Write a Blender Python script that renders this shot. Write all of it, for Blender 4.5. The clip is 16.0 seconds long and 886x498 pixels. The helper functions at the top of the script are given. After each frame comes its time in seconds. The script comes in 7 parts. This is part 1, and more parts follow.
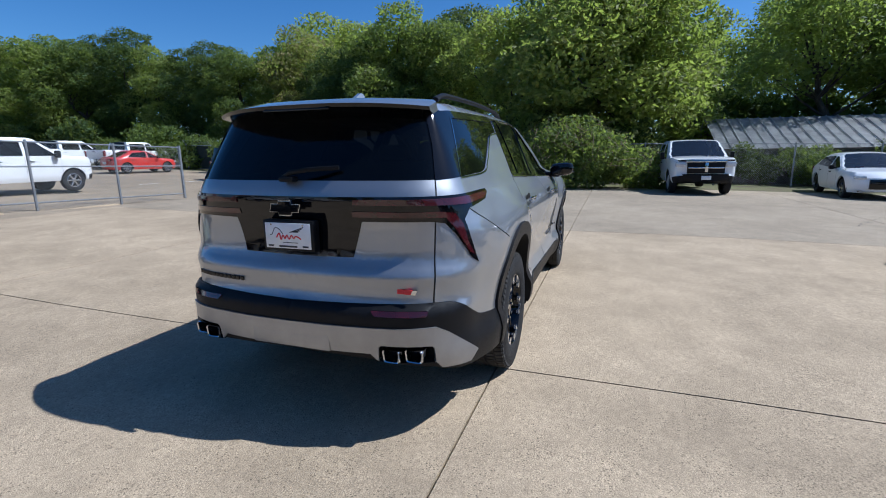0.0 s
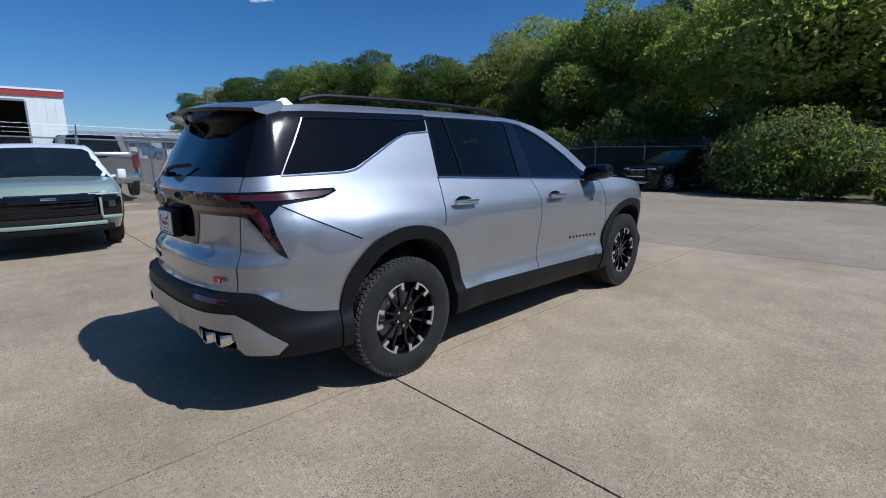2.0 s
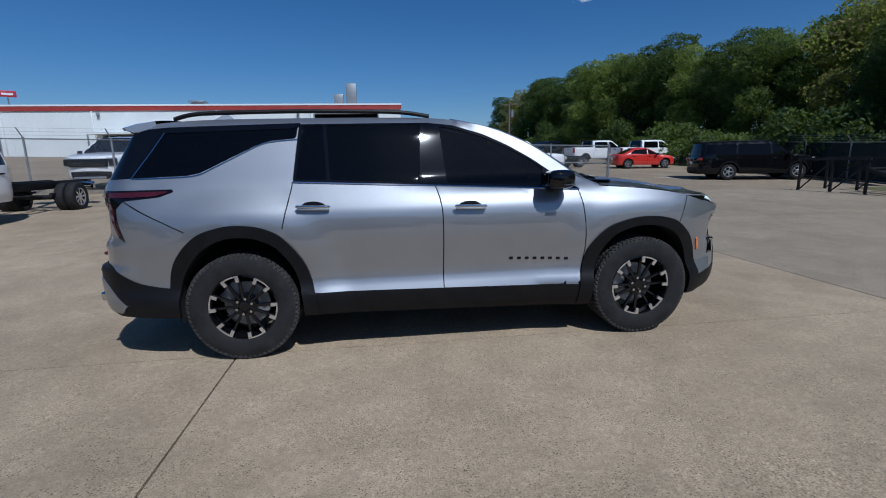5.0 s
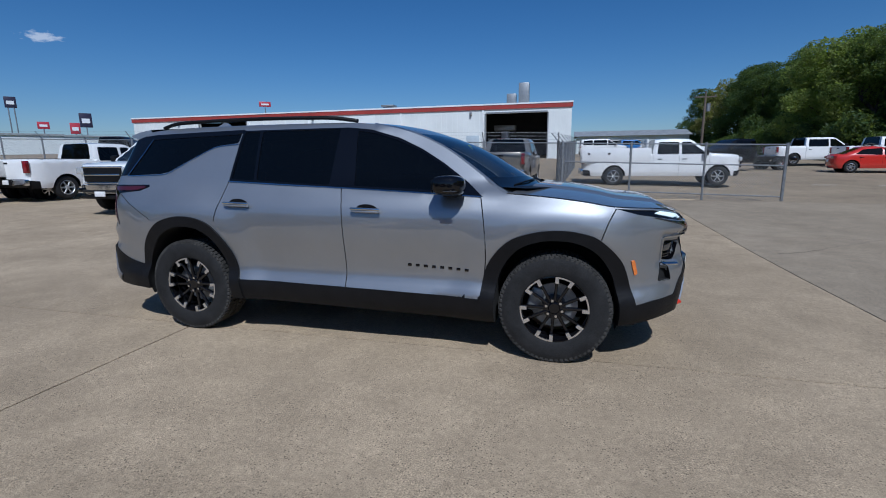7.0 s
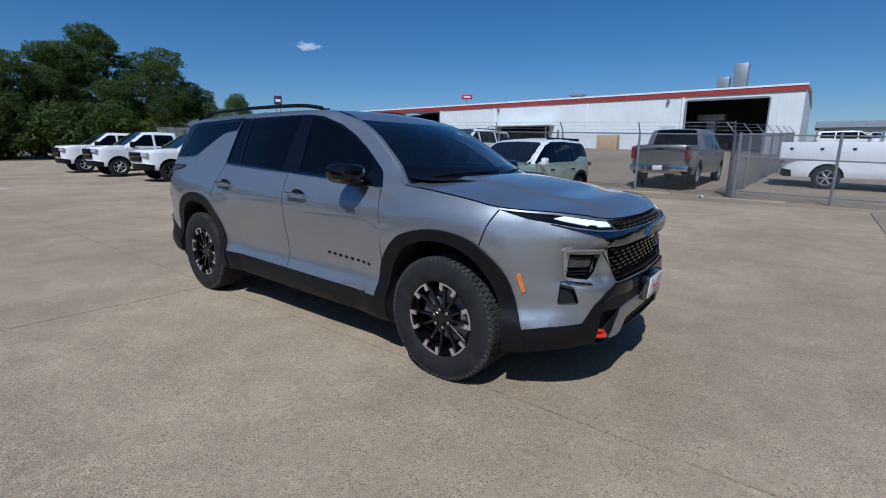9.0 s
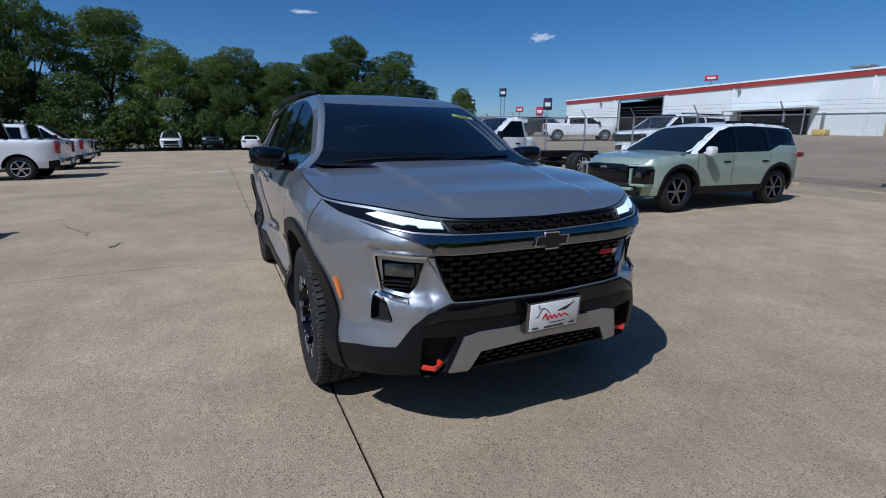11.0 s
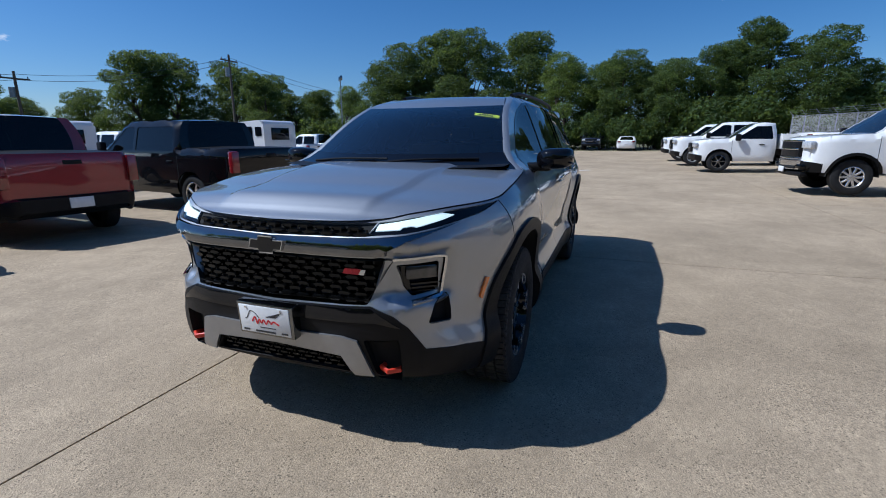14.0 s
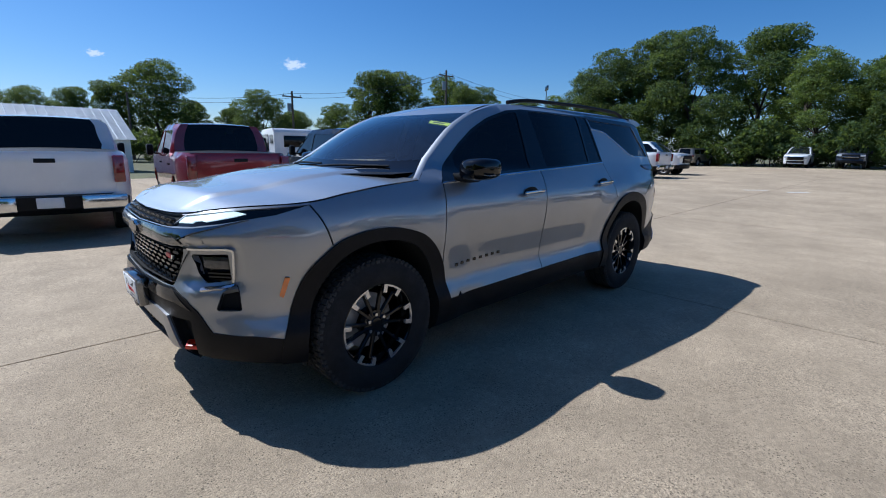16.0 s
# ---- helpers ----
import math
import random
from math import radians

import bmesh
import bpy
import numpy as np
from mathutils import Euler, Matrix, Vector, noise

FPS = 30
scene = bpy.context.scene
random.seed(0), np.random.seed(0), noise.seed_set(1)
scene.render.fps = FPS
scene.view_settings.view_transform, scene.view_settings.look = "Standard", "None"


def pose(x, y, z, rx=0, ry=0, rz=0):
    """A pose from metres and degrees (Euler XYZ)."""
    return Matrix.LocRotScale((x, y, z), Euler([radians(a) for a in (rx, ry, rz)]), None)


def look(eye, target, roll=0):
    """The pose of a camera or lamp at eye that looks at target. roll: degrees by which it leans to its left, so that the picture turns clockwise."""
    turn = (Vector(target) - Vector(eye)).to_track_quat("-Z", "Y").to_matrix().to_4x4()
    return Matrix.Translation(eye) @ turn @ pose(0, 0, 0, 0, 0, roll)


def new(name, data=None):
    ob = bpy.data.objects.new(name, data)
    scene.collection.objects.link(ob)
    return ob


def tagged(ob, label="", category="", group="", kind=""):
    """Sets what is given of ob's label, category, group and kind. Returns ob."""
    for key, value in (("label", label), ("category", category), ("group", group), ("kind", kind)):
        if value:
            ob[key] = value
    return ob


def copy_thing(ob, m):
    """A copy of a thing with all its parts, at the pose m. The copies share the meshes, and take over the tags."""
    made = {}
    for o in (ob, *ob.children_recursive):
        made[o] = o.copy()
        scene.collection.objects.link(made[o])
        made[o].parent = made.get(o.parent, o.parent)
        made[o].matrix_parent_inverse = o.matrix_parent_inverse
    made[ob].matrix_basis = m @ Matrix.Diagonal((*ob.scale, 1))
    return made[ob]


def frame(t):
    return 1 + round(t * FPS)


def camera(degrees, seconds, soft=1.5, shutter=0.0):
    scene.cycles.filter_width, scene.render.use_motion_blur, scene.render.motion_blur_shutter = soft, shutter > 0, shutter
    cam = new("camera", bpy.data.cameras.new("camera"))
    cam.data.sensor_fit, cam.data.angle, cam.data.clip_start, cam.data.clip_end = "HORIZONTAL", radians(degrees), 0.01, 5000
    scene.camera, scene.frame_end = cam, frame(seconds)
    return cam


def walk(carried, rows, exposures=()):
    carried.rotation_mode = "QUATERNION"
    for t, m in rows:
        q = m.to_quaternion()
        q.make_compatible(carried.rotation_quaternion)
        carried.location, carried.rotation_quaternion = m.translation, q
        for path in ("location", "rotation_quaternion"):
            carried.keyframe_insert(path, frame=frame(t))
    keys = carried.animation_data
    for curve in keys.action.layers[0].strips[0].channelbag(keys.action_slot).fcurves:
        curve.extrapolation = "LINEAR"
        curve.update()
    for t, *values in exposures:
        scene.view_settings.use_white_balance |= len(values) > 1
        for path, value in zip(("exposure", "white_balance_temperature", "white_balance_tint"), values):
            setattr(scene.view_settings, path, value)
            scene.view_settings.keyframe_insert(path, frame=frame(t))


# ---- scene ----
cam = camera(87.1, 16.0, 1.0)
PATH = [
    (0, (-3.038, -1.544, 1.455), (-1.194, -0.882, 1.053), -0.8),
    (0.5, (-2.86, -2.065, 1.461), (-1.111, -1.181, 1.061), -0.5),
    (1, (-2.549, -2.484, 1.448), (-0.914, -1.404, 1.05), -0.3),
    (1.5, (-2.223, -2.897, 1.444), (-0.715, -1.644, 1.05), -0.3),
    (2, (-1.827, -3.214, 1.416), (-0.467, -1.799, 1.031), -0.7),
    (2.5, (-1.417, -3.478, 1.41), (-0.201, -1.937, 1.025), -0.8),
    (3, (-0.979, -3.741, 1.428), (0.058, -2.076, 1.038), -0.9),
    (3.5, (-0.485, -3.915, 1.428), (0.357, -2.141, 1.047), -1.1),
    (4, (0.022, -4.11, 1.452), (0.657, -2.252, 1.071), -1.2),
    (4.2, (0.224, -4.149, 1.42), (0.778, -2.265, 1.041), -1.2),
    (6.3, (2.386, -4.378, 1.472), (2.154, -2.431, 1.082), -0.8),
    (6.5, (2.594, -4.334, 1.446), (2.285, -2.396, 1.061), -0.8),
    (7, (3.121, -4.204, 1.449), (2.62, -2.305, 1.071), -0.6),
    (7.5, (3.607, -4.034, 1.45), (2.924, -2.192, 1.077), -0.2),
    (8, (4.029, -3.771, 1.459), (3.169, -2.004, 1.087), 0.2),
    (8.2, (4.205, -3.659, 1.446), (3.279, -1.928, 1.067), 0.4),
    (10.3, (5.423, -1.957, 1.399), (3.835, -0.826, 0.952), 0.6),
    (10.5, (5.52, -1.778, 1.393), (3.881, -0.723, 0.942), 0.6),
    (11, (5.687, -1.342, 1.39), (3.93, -0.505, 0.932), 0.3),
    (11.5, (5.804, -0.874, 1.393), (3.952, -0.278, 0.929), -0.0),
    (12, (5.869, -0.405, 1.398), (3.953, -0.073, 0.932), -0.3),
    (12.5, (5.854, 0.068, 1.396), (3.911, 0.131, 0.926), -0.4),
    (13, (5.847, 0.542, 1.403), (3.914, 0.339, 0.932), -0.5),
    (13.5, (5.75, 0.991, 1.386), (3.86, 0.536, 0.917), -0.4),
    (14, (5.641, 1.451, 1.396), (3.819, 0.766, 0.939), -0.2),
    (14.5, (5.435, 1.871, 1.395), (3.7, 0.982, 0.946), 0.0),
    (15, (5.194, 2.303, 1.4), (3.567, 1.23, 0.949), 0.2),
    (15.5, (4.896, 2.679, 1.388), (3.394, 1.435, 0.946), 0.5),
    (16, (4.575, 3.011, 1.399), (3.209, 1.613, 0.973), 1.0),
]
GAPS = [
    (5.25, (1.30, -4.395, 1.447), (1.456, -2.43, 1.061), -1.0),
    (9.25, (4.93, -2.895, 1.424), (3.66, -1.46, 1.01), 0.55),
]
walk(cam, [(t, look(e, a, r)) for t, e, a, r in sorted(PATH + GAPS)], [(0, 0.25, 5320, 10), (1.5, -0.05, 5320, 10), (3.5, -0.5, 5320, 10), (4.2, -0.55, 5320, 10), (6.5, -0.5, 5320, 10), (8, -0.42, 5320, 10), (11, -0.36, 5320, 10), (12.5, -0.03, 5320, 10), (14, -0.05, 5320, 10), (15, 0.13, 5320, 10), (16, 0.15, 5320, 10)])

# ---- light: clear midday sky, sun from the car's right and slightly ahead ----
SUN_FROM = Vector((0.40, -0.975, 1.29)).normalized()
world = bpy.data.worlds.new("sky")
scene.world = world
world.use_nodes = True
wn, wl = world.node_tree.nodes, world.node_tree.links
sky = wn.new("ShaderNodeTexSky")
sky.sky_type = "NISHITA"
sky.sun_disc = False
sky.sun_elevation = math.asin(SUN_FROM.z)
sky.sun_rotation = math.atan2(SUN_FROM.x, SUN_FROM.y)
sky.air_density, sky.dust_density, sky.ozone_density = 1.0, 0.8, 4.5
sky.altitude = 600
deep = wn.new("ShaderNodeHueSaturation")
deep.inputs["Saturation"].default_value = 1.22
wl.new(sky.outputs[0], deep.inputs["Color"])
wl.new(deep.outputs[0], wn["Background"].inputs[0])
wn["Background"].inputs[1].default_value = 0.087
sun = new("sun", bpy.data.lights.new("sun", "SUN"))
sun.data.energy, sun.data.angle, sun.data.color = 4.9, radians(0.53), (1.0, 0.95, 0.87)
sun.matrix_world = look(SUN_FROM * 50, (0, 0, 0))
scene.view_settings.exposure = 0.0

from mathutils.geometry import delaunay_2d_cdt as delaunay

# ---- materials ----
MATS = {}


def mat(name, color, rough=0.5, metal=0.0, coat=0.0, spec=0.5, alpha_mix=None, var=0.0, scale=6.0, bump=0.0,
        bump_scale=60.0, emit=0.0, trans=0.0, fine=0.0, fine_scale=120.0, dark=None, stretch=(1, 1, 1), islands=0.0, flake=0.0):
    """A principled material with variation of colour at two scales and a fine relief."""
    m = bpy.data.materials.new(name)
    m.use_nodes = True
    n, l = m.node_tree.nodes, m.node_tree.links
    p = n["Principled BSDF"]
    p.inputs["Roughness"].default_value = rough
    p.inputs["Metallic"].default_value = metal
    p.inputs["Coat Weight"].default_value = coat
    p.inputs["Coat Roughness"].default_value = 0.03
    p.inputs["Specular IOR Level"].default_value = spec
    p.inputs["Base Color"].default_value = (*color, 1)
    p.inputs["Transmission Weight"].default_value = trans
    co = n.new("ShaderNodeTexCoord")
    mp = n.new("ShaderNodeMapping")
    mp.inputs["Scale"].default_value = stretch
    l.new(co.outputs["Object"], mp.inputs[0])
    last = None
    if var or fine or islands:
        mix = n.new("ShaderNodeMix")
        mix.data_type = "RGBA"
        low = dark or tuple(c * (1 - var) for c in color)
        mix.inputs[6].default_value = (*low, 1)
        mix.inputs[7].default_value = (*[min(1, c * (1 + 0.5 * var)) for c in color], 1)
        big = n.new("ShaderNodeTexNoise")
        big.inputs["Scale"].default_value = scale
        big.inputs["Detail"].default_value = 5
        big.inputs["Roughness"].default_value = 0.62
        l.new(mp.outputs[0], big.inputs[0])
        ramp = n.new("ShaderNodeMapRange")
        ramp.inputs[1].default_value, ramp.inputs[2].default_value = 0.33, 0.67
        l.new(big.outputs[0], ramp.inputs[0])
        l.new(ramp.outputs[0], mix.inputs[0])
        last = mix.outputs[2]
        if fine:
            sm = n.new("ShaderNodeTexNoise")
            sm.inputs["Scale"].default_value = fine_scale
            sm.inputs["Detail"].default_value = 3
            l.new(mp.outputs[0], sm.inputs[0])
            r2 = n.new("ShaderNodeMapRange")
            r2.inputs[1].default_value, r2.inputs[2].default_value = 0.3, 0.7
            r2.inputs[3].default_value, r2.inputs[4].default_value = 1 - fine, 1 + fine
            l.new(sm.outputs[0], r2.inputs[0])
            mul = n.new("ShaderNodeVectorMath")
            mul.operation = "SCALE"
            l.new(last, mul.inputs[0])
            l.new(r2.outputs[0], mul.inputs[3])
            last = mul.outputs[0]
        if islands:
            geo = n.new("ShaderNodeNewGeometry")
            r3 = n.new("ShaderNodeMapRange")
            r3.inputs[3].default_value, r3.inputs[4].default_value = 1 - islands, 1 + islands
            l.new(geo.outputs["Random Per Island"], r3.inputs[0])
            mul = n.new("ShaderNodeVectorMath")
            mul.operation = "SCALE"
            l.new(last, mul.inputs[0])
            l.new(r3.outputs[0], mul.inputs[3])
            last = mul.outputs[0]
        l.new(last, p.inputs["Base Color"])
    if flake:
        fl = n.new("ShaderNodeTexVoronoi")
        fl.inputs["Scale"].default_value = 900
        l.new(co.outputs["Object"], fl.inputs[0])
        r4 = n.new("ShaderNodeMapRange")
        r4.inputs[3].default_value, r4.inputs[4].default_value = rough - flake, rough + flake
        l.new(fl.outputs["Color"], r4.inputs[0])
        l.new(r4.outputs[0], p.inputs["Roughness"])
    if bump:
        bn = n.new("ShaderNodeTexNoise")
        bn.inputs["Scale"].default_value = bump_scale
        bn.inputs["Detail"].default_value = 4
        l.new(mp.outputs[0], bn.inputs[0])
        bp = n.new("ShaderNodeBump")
        bp.inputs["Strength"].default_value = bump
        bp.inputs["Distance"].default_value = 0.01
        l.new(bn.outputs[0], bp.inputs["Height"])
        l.new(bp.outputs[0], p.inputs["Normal"])
    if emit:
        p.inputs["Emission Color"].default_value = (*color, 1)
        p.inputs["Emission Strength"].default_value = emit
    MATS[name] = m
    return m


def paint(name, c, rough=0.35, metal=0.0):
    return mat(name, c, rough, metal, coat=1.0, var=0.04, scale=3, flake=0.05 if metal else 0.0)


SILVER = paint("silver_grey_paint", (0.30, 0.311, 0.328), 0.48, 0.76)
SILVER.node_tree.nodes["Principled BSDF"].inputs["Coat IOR"].default_value = 1.85
WHITE = paint("white_paint", (0.80, 0.80, 0.79), 0.4)
BLACKP = mat("black_paint", (0.004, 0.004, 0.005), 0.4, coat=0.75, spec=0.02, var=0.04, scale=3)
NAVY = paint("dark_blue_paint", (0.012, 0.016, 0.028), 0.3)
RED = paint("dark_red_paint", (0.23, 0.012, 0.018), 0.3, 0.3)
BRIGHTRED = paint("bright_red_paint", (0.55, 0.03, 0.02), 0.3)
SAGE = paint("sage_green_paint", (0.30, 0.37, 0.30), 0.35, 0.2)
TAN = paint("pewter_paint", (0.24, 0.22, 0.19), 0.35, 0.6)
OLIVE = paint("charcoal_paint", (0.03, 0.033, 0.036), 0.3, 0.3)
PLASTIC = mat("black_plastic", (0.008, 0.008, 0.009), 0.48, spec=0.18, var=0.25, scale=8, fine=0.2, fine_scale=300, bump=0.12, bump_scale=500)
GLOSS = mat("gloss_black", (0.004, 0.004, 0.005), 0.05, spec=0.45, var=0.1, scale=5)
LINKS = mat("black_grille_links", (0.004, 0.004, 0.004), 0.15, spec=0.28, var=0.1, scale=5)
DARK = mat("dark_cavity", (0.006, 0.006, 0.006), 0.9, var=0.2, scale=5)
CHROME = mat("chrome", (0.62, 0.63, 0.65), 0.12, 1.0, var=0.06, scale=9)
DCHROME = mat("dark_chrome", (0.20, 0.205, 0.215), 0.14, 1.0, var=0.06, scale=9)
ALU = mat("satin_silver", (0.50, 0.51, 0.53), 0.38, 0.8, var=0.08, scale=9)
SKID = mat("satin_grey_skid", (0.35, 0.355, 0.37), 0.33, 0.75, var=0.08, scale=9)
MACHINED = mat("machined_alloy", (0.68, 0.68, 0.69), 0.25, 0.9, var=0.08, scale=14)
RUBBER = mat("tyre_rubber", (0.022, 0.022, 0.0225), 0.75, spec=0.2, var=0.35, scale=7, fine=0.25, fine_scale=160, bump=0.3, bump_scale=220)
TREAD = mat("dusty_tread_rubber", (0.050, 0.048, 0.045), 0.85, spec=0.15, var=0.4, scale=11, fine=0.3, fine_scale=140)
STEEL = mat("galvanised_steel", (0.32, 0.33, 0.34), 0.5, 0.7, var=0.25, scale=12, fine=0.1)
REDLENS = mat("red_lens", (0.20, 0.008, 0.012), 0.12, coat=1.0, var=0.2, scale=9)
DKLENS = mat("smoked_red_lens", (0.055, 0.007, 0.010), 0.12, coat=0.6, var=0.25, scale=7)
AMBER = mat("amber_lens", (0.75, 0.20, 0.03), 0.2, coat=1.0, var=0.15, scale=30)
LAMP = mat("clear_lamp", (0.62, 0.64, 0.66), 0.1, 0.3, coat=1.0, var=0.3, scale=25)
DRL = mat("lit_white_lamp", (0.72, 0.84, 0.82), 0.3, emit=0.55, var=0.03)
SMOKED = mat("smoked_lamp", (0.05, 0.05, 0.05), 0.08, 0.2, coat=1.0, var=0.3, scale=25)
PLATEW = mat("white_plate", (0.78, 0.78, 0.77), 0.4, var=0.05, scale=20)
HOOKRED = mat("red_hook", (0.62, 0.035, 0.012), 0.4, coat=0.3, var=0.1, scale=20)
INK = mat("dark_ink", (0.03, 0.03, 0.035), 0.5, var=0.1)
INKRED = mat("red_ink", (0.62, 0.02, 0.03), 0.45, var=0.1)
STICKER = mat("yellow_sticker", (0.72, 0.82, 0.05), 0.5, var=0.06, scale=30)
ASHGREY = mat("interior_charcoal", (0.045, 0.046, 0.049), 0.7, var=0.2, scale=8)


def glass_mat(name, tint, opacity, ior):
    """Tinted pane: partly see-through, with a clear reflection."""
    m = bpy.data.materials.new(name)
    m.use_nodes = True
    n, l = m.node_tree.nodes, m.node_tree.links
    n.remove(n["Principled BSDF"])
    film_ = n.new("ShaderNodeBsdfDiffuse")
    film_.inputs[0].default_value = (*tint, 1)
    tr = n.new("ShaderNodeBsdfTransparent")
    tr.inputs[0].default_value = (0.66, 0.76, 0.77, 1)
    mx = n.new("ShaderNodeMixShader")
    nz = n.new("ShaderNodeTexNoise")
    nz.inputs["Scale"].default_value = 3
    mr = n.new("ShaderNodeMapRange")
    mr.inputs[3].default_value, mr.inputs[4].default_value = opacity - 0.02, opacity + 0.02
    l.new(nz.outputs[0], mr.inputs[0])
    l.new(mr.outputs[0], mx.inputs[0])
    l.new(tr.outputs[0], mx.inputs[1])
    l.new(film_.outputs[0], mx.inputs[2])
    gl = n.new("ShaderNodeBsdfGlossy")
    gl.inputs[0].default_value = (0.95, 0.97, 1.0, 1)
    gl.inputs[1].default_value = 0.02
    fr = n.new("ShaderNodeFresnel")
    fr.inputs[0].default_value = ior
    top = n.new("ShaderNodeMixShader")
    l.new(fr.outputs[0], top.inputs[0])
    l.new(mx.outputs[0], top.inputs[1])
    l.new(gl.outputs[0], top.inputs[2])
    l.new(top.outputs[0], n["Material Output"].inputs[0])
    return m


PRIVACY = glass_mat("privacy_glass", (0.002, 0.0025, 0.003), 0.965, 1.33)
# windscreens: the bluish diffuse film paints a veil of light; high ior boosts reflection
WINDSHIELD = glass_mat("windscreen_glass", (0.03, 0.038, 0.046), 0.30, 1.6)
CLEARSCREEN = glass_mat("clear_windscreen_glass", (0.026, 0.034, 0.040), 0.13, 1.82)


# ---- building blocks ----
def part(name, bm, material, parent=None, label="", smooth=True, angle=35):
    me = bpy.data.meshes.new(name)
    if isinstance(bm, tuple):
        me.from_pydata(*bm)
    else:
        bm.to_mesh(me)
        bm.free()
    if isinstance(material, (list, tuple)):
        for one in material:
            me.materials.append(one)
    else:
        me.materials.append(material)
    if smooth:
        me.shade_smooth()
        me.set_sharp_from_angle(angle=radians(angle))
    ob = new(name, me)
    if parent:
        ob.parent = parent
    if label:
        tagged(ob, label)
    return ob


def thing(name, label, category, group="", m=None):
    ob = new(name)
    ob.empty_display_size = 0.2
    tagged(ob, label, category, group)
    if m:
        ob.matrix_basis = m
    return ob


def box(bm, x0, x1, y0, y1, z0, z1, bevel=0.0, m=None, seg=2):
    """Adds a box with rounded edges."""
    r = bmesh.ops.create_cube(bm, size=1)
    vs = r["verts"]
    for v in vs:
        v.co = Vector((x0 + (v.co.x + 0.5) * (x1 - x0), y0 + (v.co.y + 0.5) * (y1 - y0), z0 + (v.co.z + 0.5) * (z1 - z0)))
    if bevel:
        es = list({e for v in vs for e in v.link_edges})
        out = bmesh.ops.bevel(bm, geom=es, offset=bevel, segments=seg, profile=0.5, affect="EDGES", clamp_overlap=True)
        vs = list({v for f in out["faces"] for v in f.verts} | {v for v in vs if v.is_valid})
    if m:
        bmesh.ops.transform(bm, matrix=m, verts=vs)
    return vs


def boxes(*rows, bevel=0.0, m=None):
    bm = bmesh.new()
    for r in rows:
        box(bm, *r, bevel=bevel, m=m)
    return bm


def rod(bm, a, b, r, sides=8, r2=None):
    """Adds a round bar from a to b."""
    a, b = Vector(a), Vector(b)
    d = b - a
    out = bmesh.ops.create_cone(bm, cap_ends=True, segments=sides, radius1=r, radius2=r if r2 is None else r2, depth=d.length)
    q = d.to_track_quat("Z", "Y").to_matrix().to_4x4()
    bmesh.ops.transform(bm, matrix=Matrix.Translation((a + b) / 2) @ q, verts=out["verts"])


def lathe(bm, profile, sides=48, axis="Y"):
    """Turns a profile of (radius, along) round the Y axis."""
    rings = []
    for r, a in profile:
        rings.append([bm.verts.new((r * math.cos(2 * math.pi * i / sides), a, r * math.sin(2 * math.pi * i / sides))) for i in range(sides)])
    for p, q in zip(rings, rings[1:]):
        for i in range(sides):
            j = (i + 1) % sides
            bm.faces.new((p[i], q[i], q[j], p[j]))
    return rings


def prism(bm, pts, y0, y1):
    """Adds a plate with the outline pts (x, z) from y0 to y1."""
    a = [bm.verts.new((x, y0, z)) for x, z in pts]
    b = [bm.verts.new((x, y1, z)) for x, z in pts]
    bm.faces.new(a)
    bm.faces.new(b[::-1])
    for i in range(len(pts)):
        j = (i + 1) % len(pts)
        bm.faces.new((a[i], b[i], b[j], a[j]))


def inside(poly, x, y):
    c = False
    j = len(poly) - 1
    for i in range(len(poly)):
        xi, yi = poly[i]
        xj, yj = poly[j]
        if (yi > y) != (yj > y) and x < (xj - xi) * (y - yi) / (yj - yi) + xi:
            c = not c
        j = i
    return c


def dense(poly, step, closed=True):
    out = []
    n = len(poly)
    for i in range(n if closed else n - 1):
        a, b = poly[i], poly[(i + 1) % n]
        k = max(1, int(math.hypot(b[0] - a[0], b[1] - a[1]) / step + 0.5))
        out += [(a[0] + (b[0] - a[0]) * t / k, a[1] + (b[1] - a[1]) * t / k) for t in range(k)]
    if not closed:
        out.append(poly[-1])
    return out


def smooth_line(pts, n=6, closed=False):
    """A Catmull-Rom curve through the points."""
    out = []
    m = len(pts)
    for i in range(m if closed else m - 1):
        p = [pts[(i + k) % m] if closed else pts[min(max(i + k, 0), m - 1)] for k in (-1, 0, 1, 2)]
        for s in range(n):
            t = s / n
            out.append(tuple(0.5 * (2 * b + (c - a) * t + (2 * a - 5 * b + 4 * c - d) * t * t + (3 * b - a - 3 * c + d) * t ** 3)
                             for a, b, c, d in zip(*p)))
    if not closed:
        out.append(tuple(pts[-1]))
    return out


def rounded(poly, r, n=4):
    """The polygon with its corners rounded by about r."""
    out = []
    m = len(poly)
    for i in range(m):
        a, b, c = (Vector(poly[(i + k) % m]) for k in (-1, 0, 1))
        u, v = a - b, c - b
        k = min(r, u.length * 0.45, v.length * 0.45)
        p, q = b + u.normalized() * k, b + v.normalized() * k
        for s in range(n + 1):
            t = s / n
            w = p * (1 - t) ** 2 + b * 2 * t * (1 - t) + q * t * t
            out.append((w.x, w.y))
    return out


def circle(cx, cz, r, n=40):
    return [(cx + r * math.cos(2 * math.pi * i / n), cz + r * math.sin(2 * math.pi * i / n)) for i in range(n)]


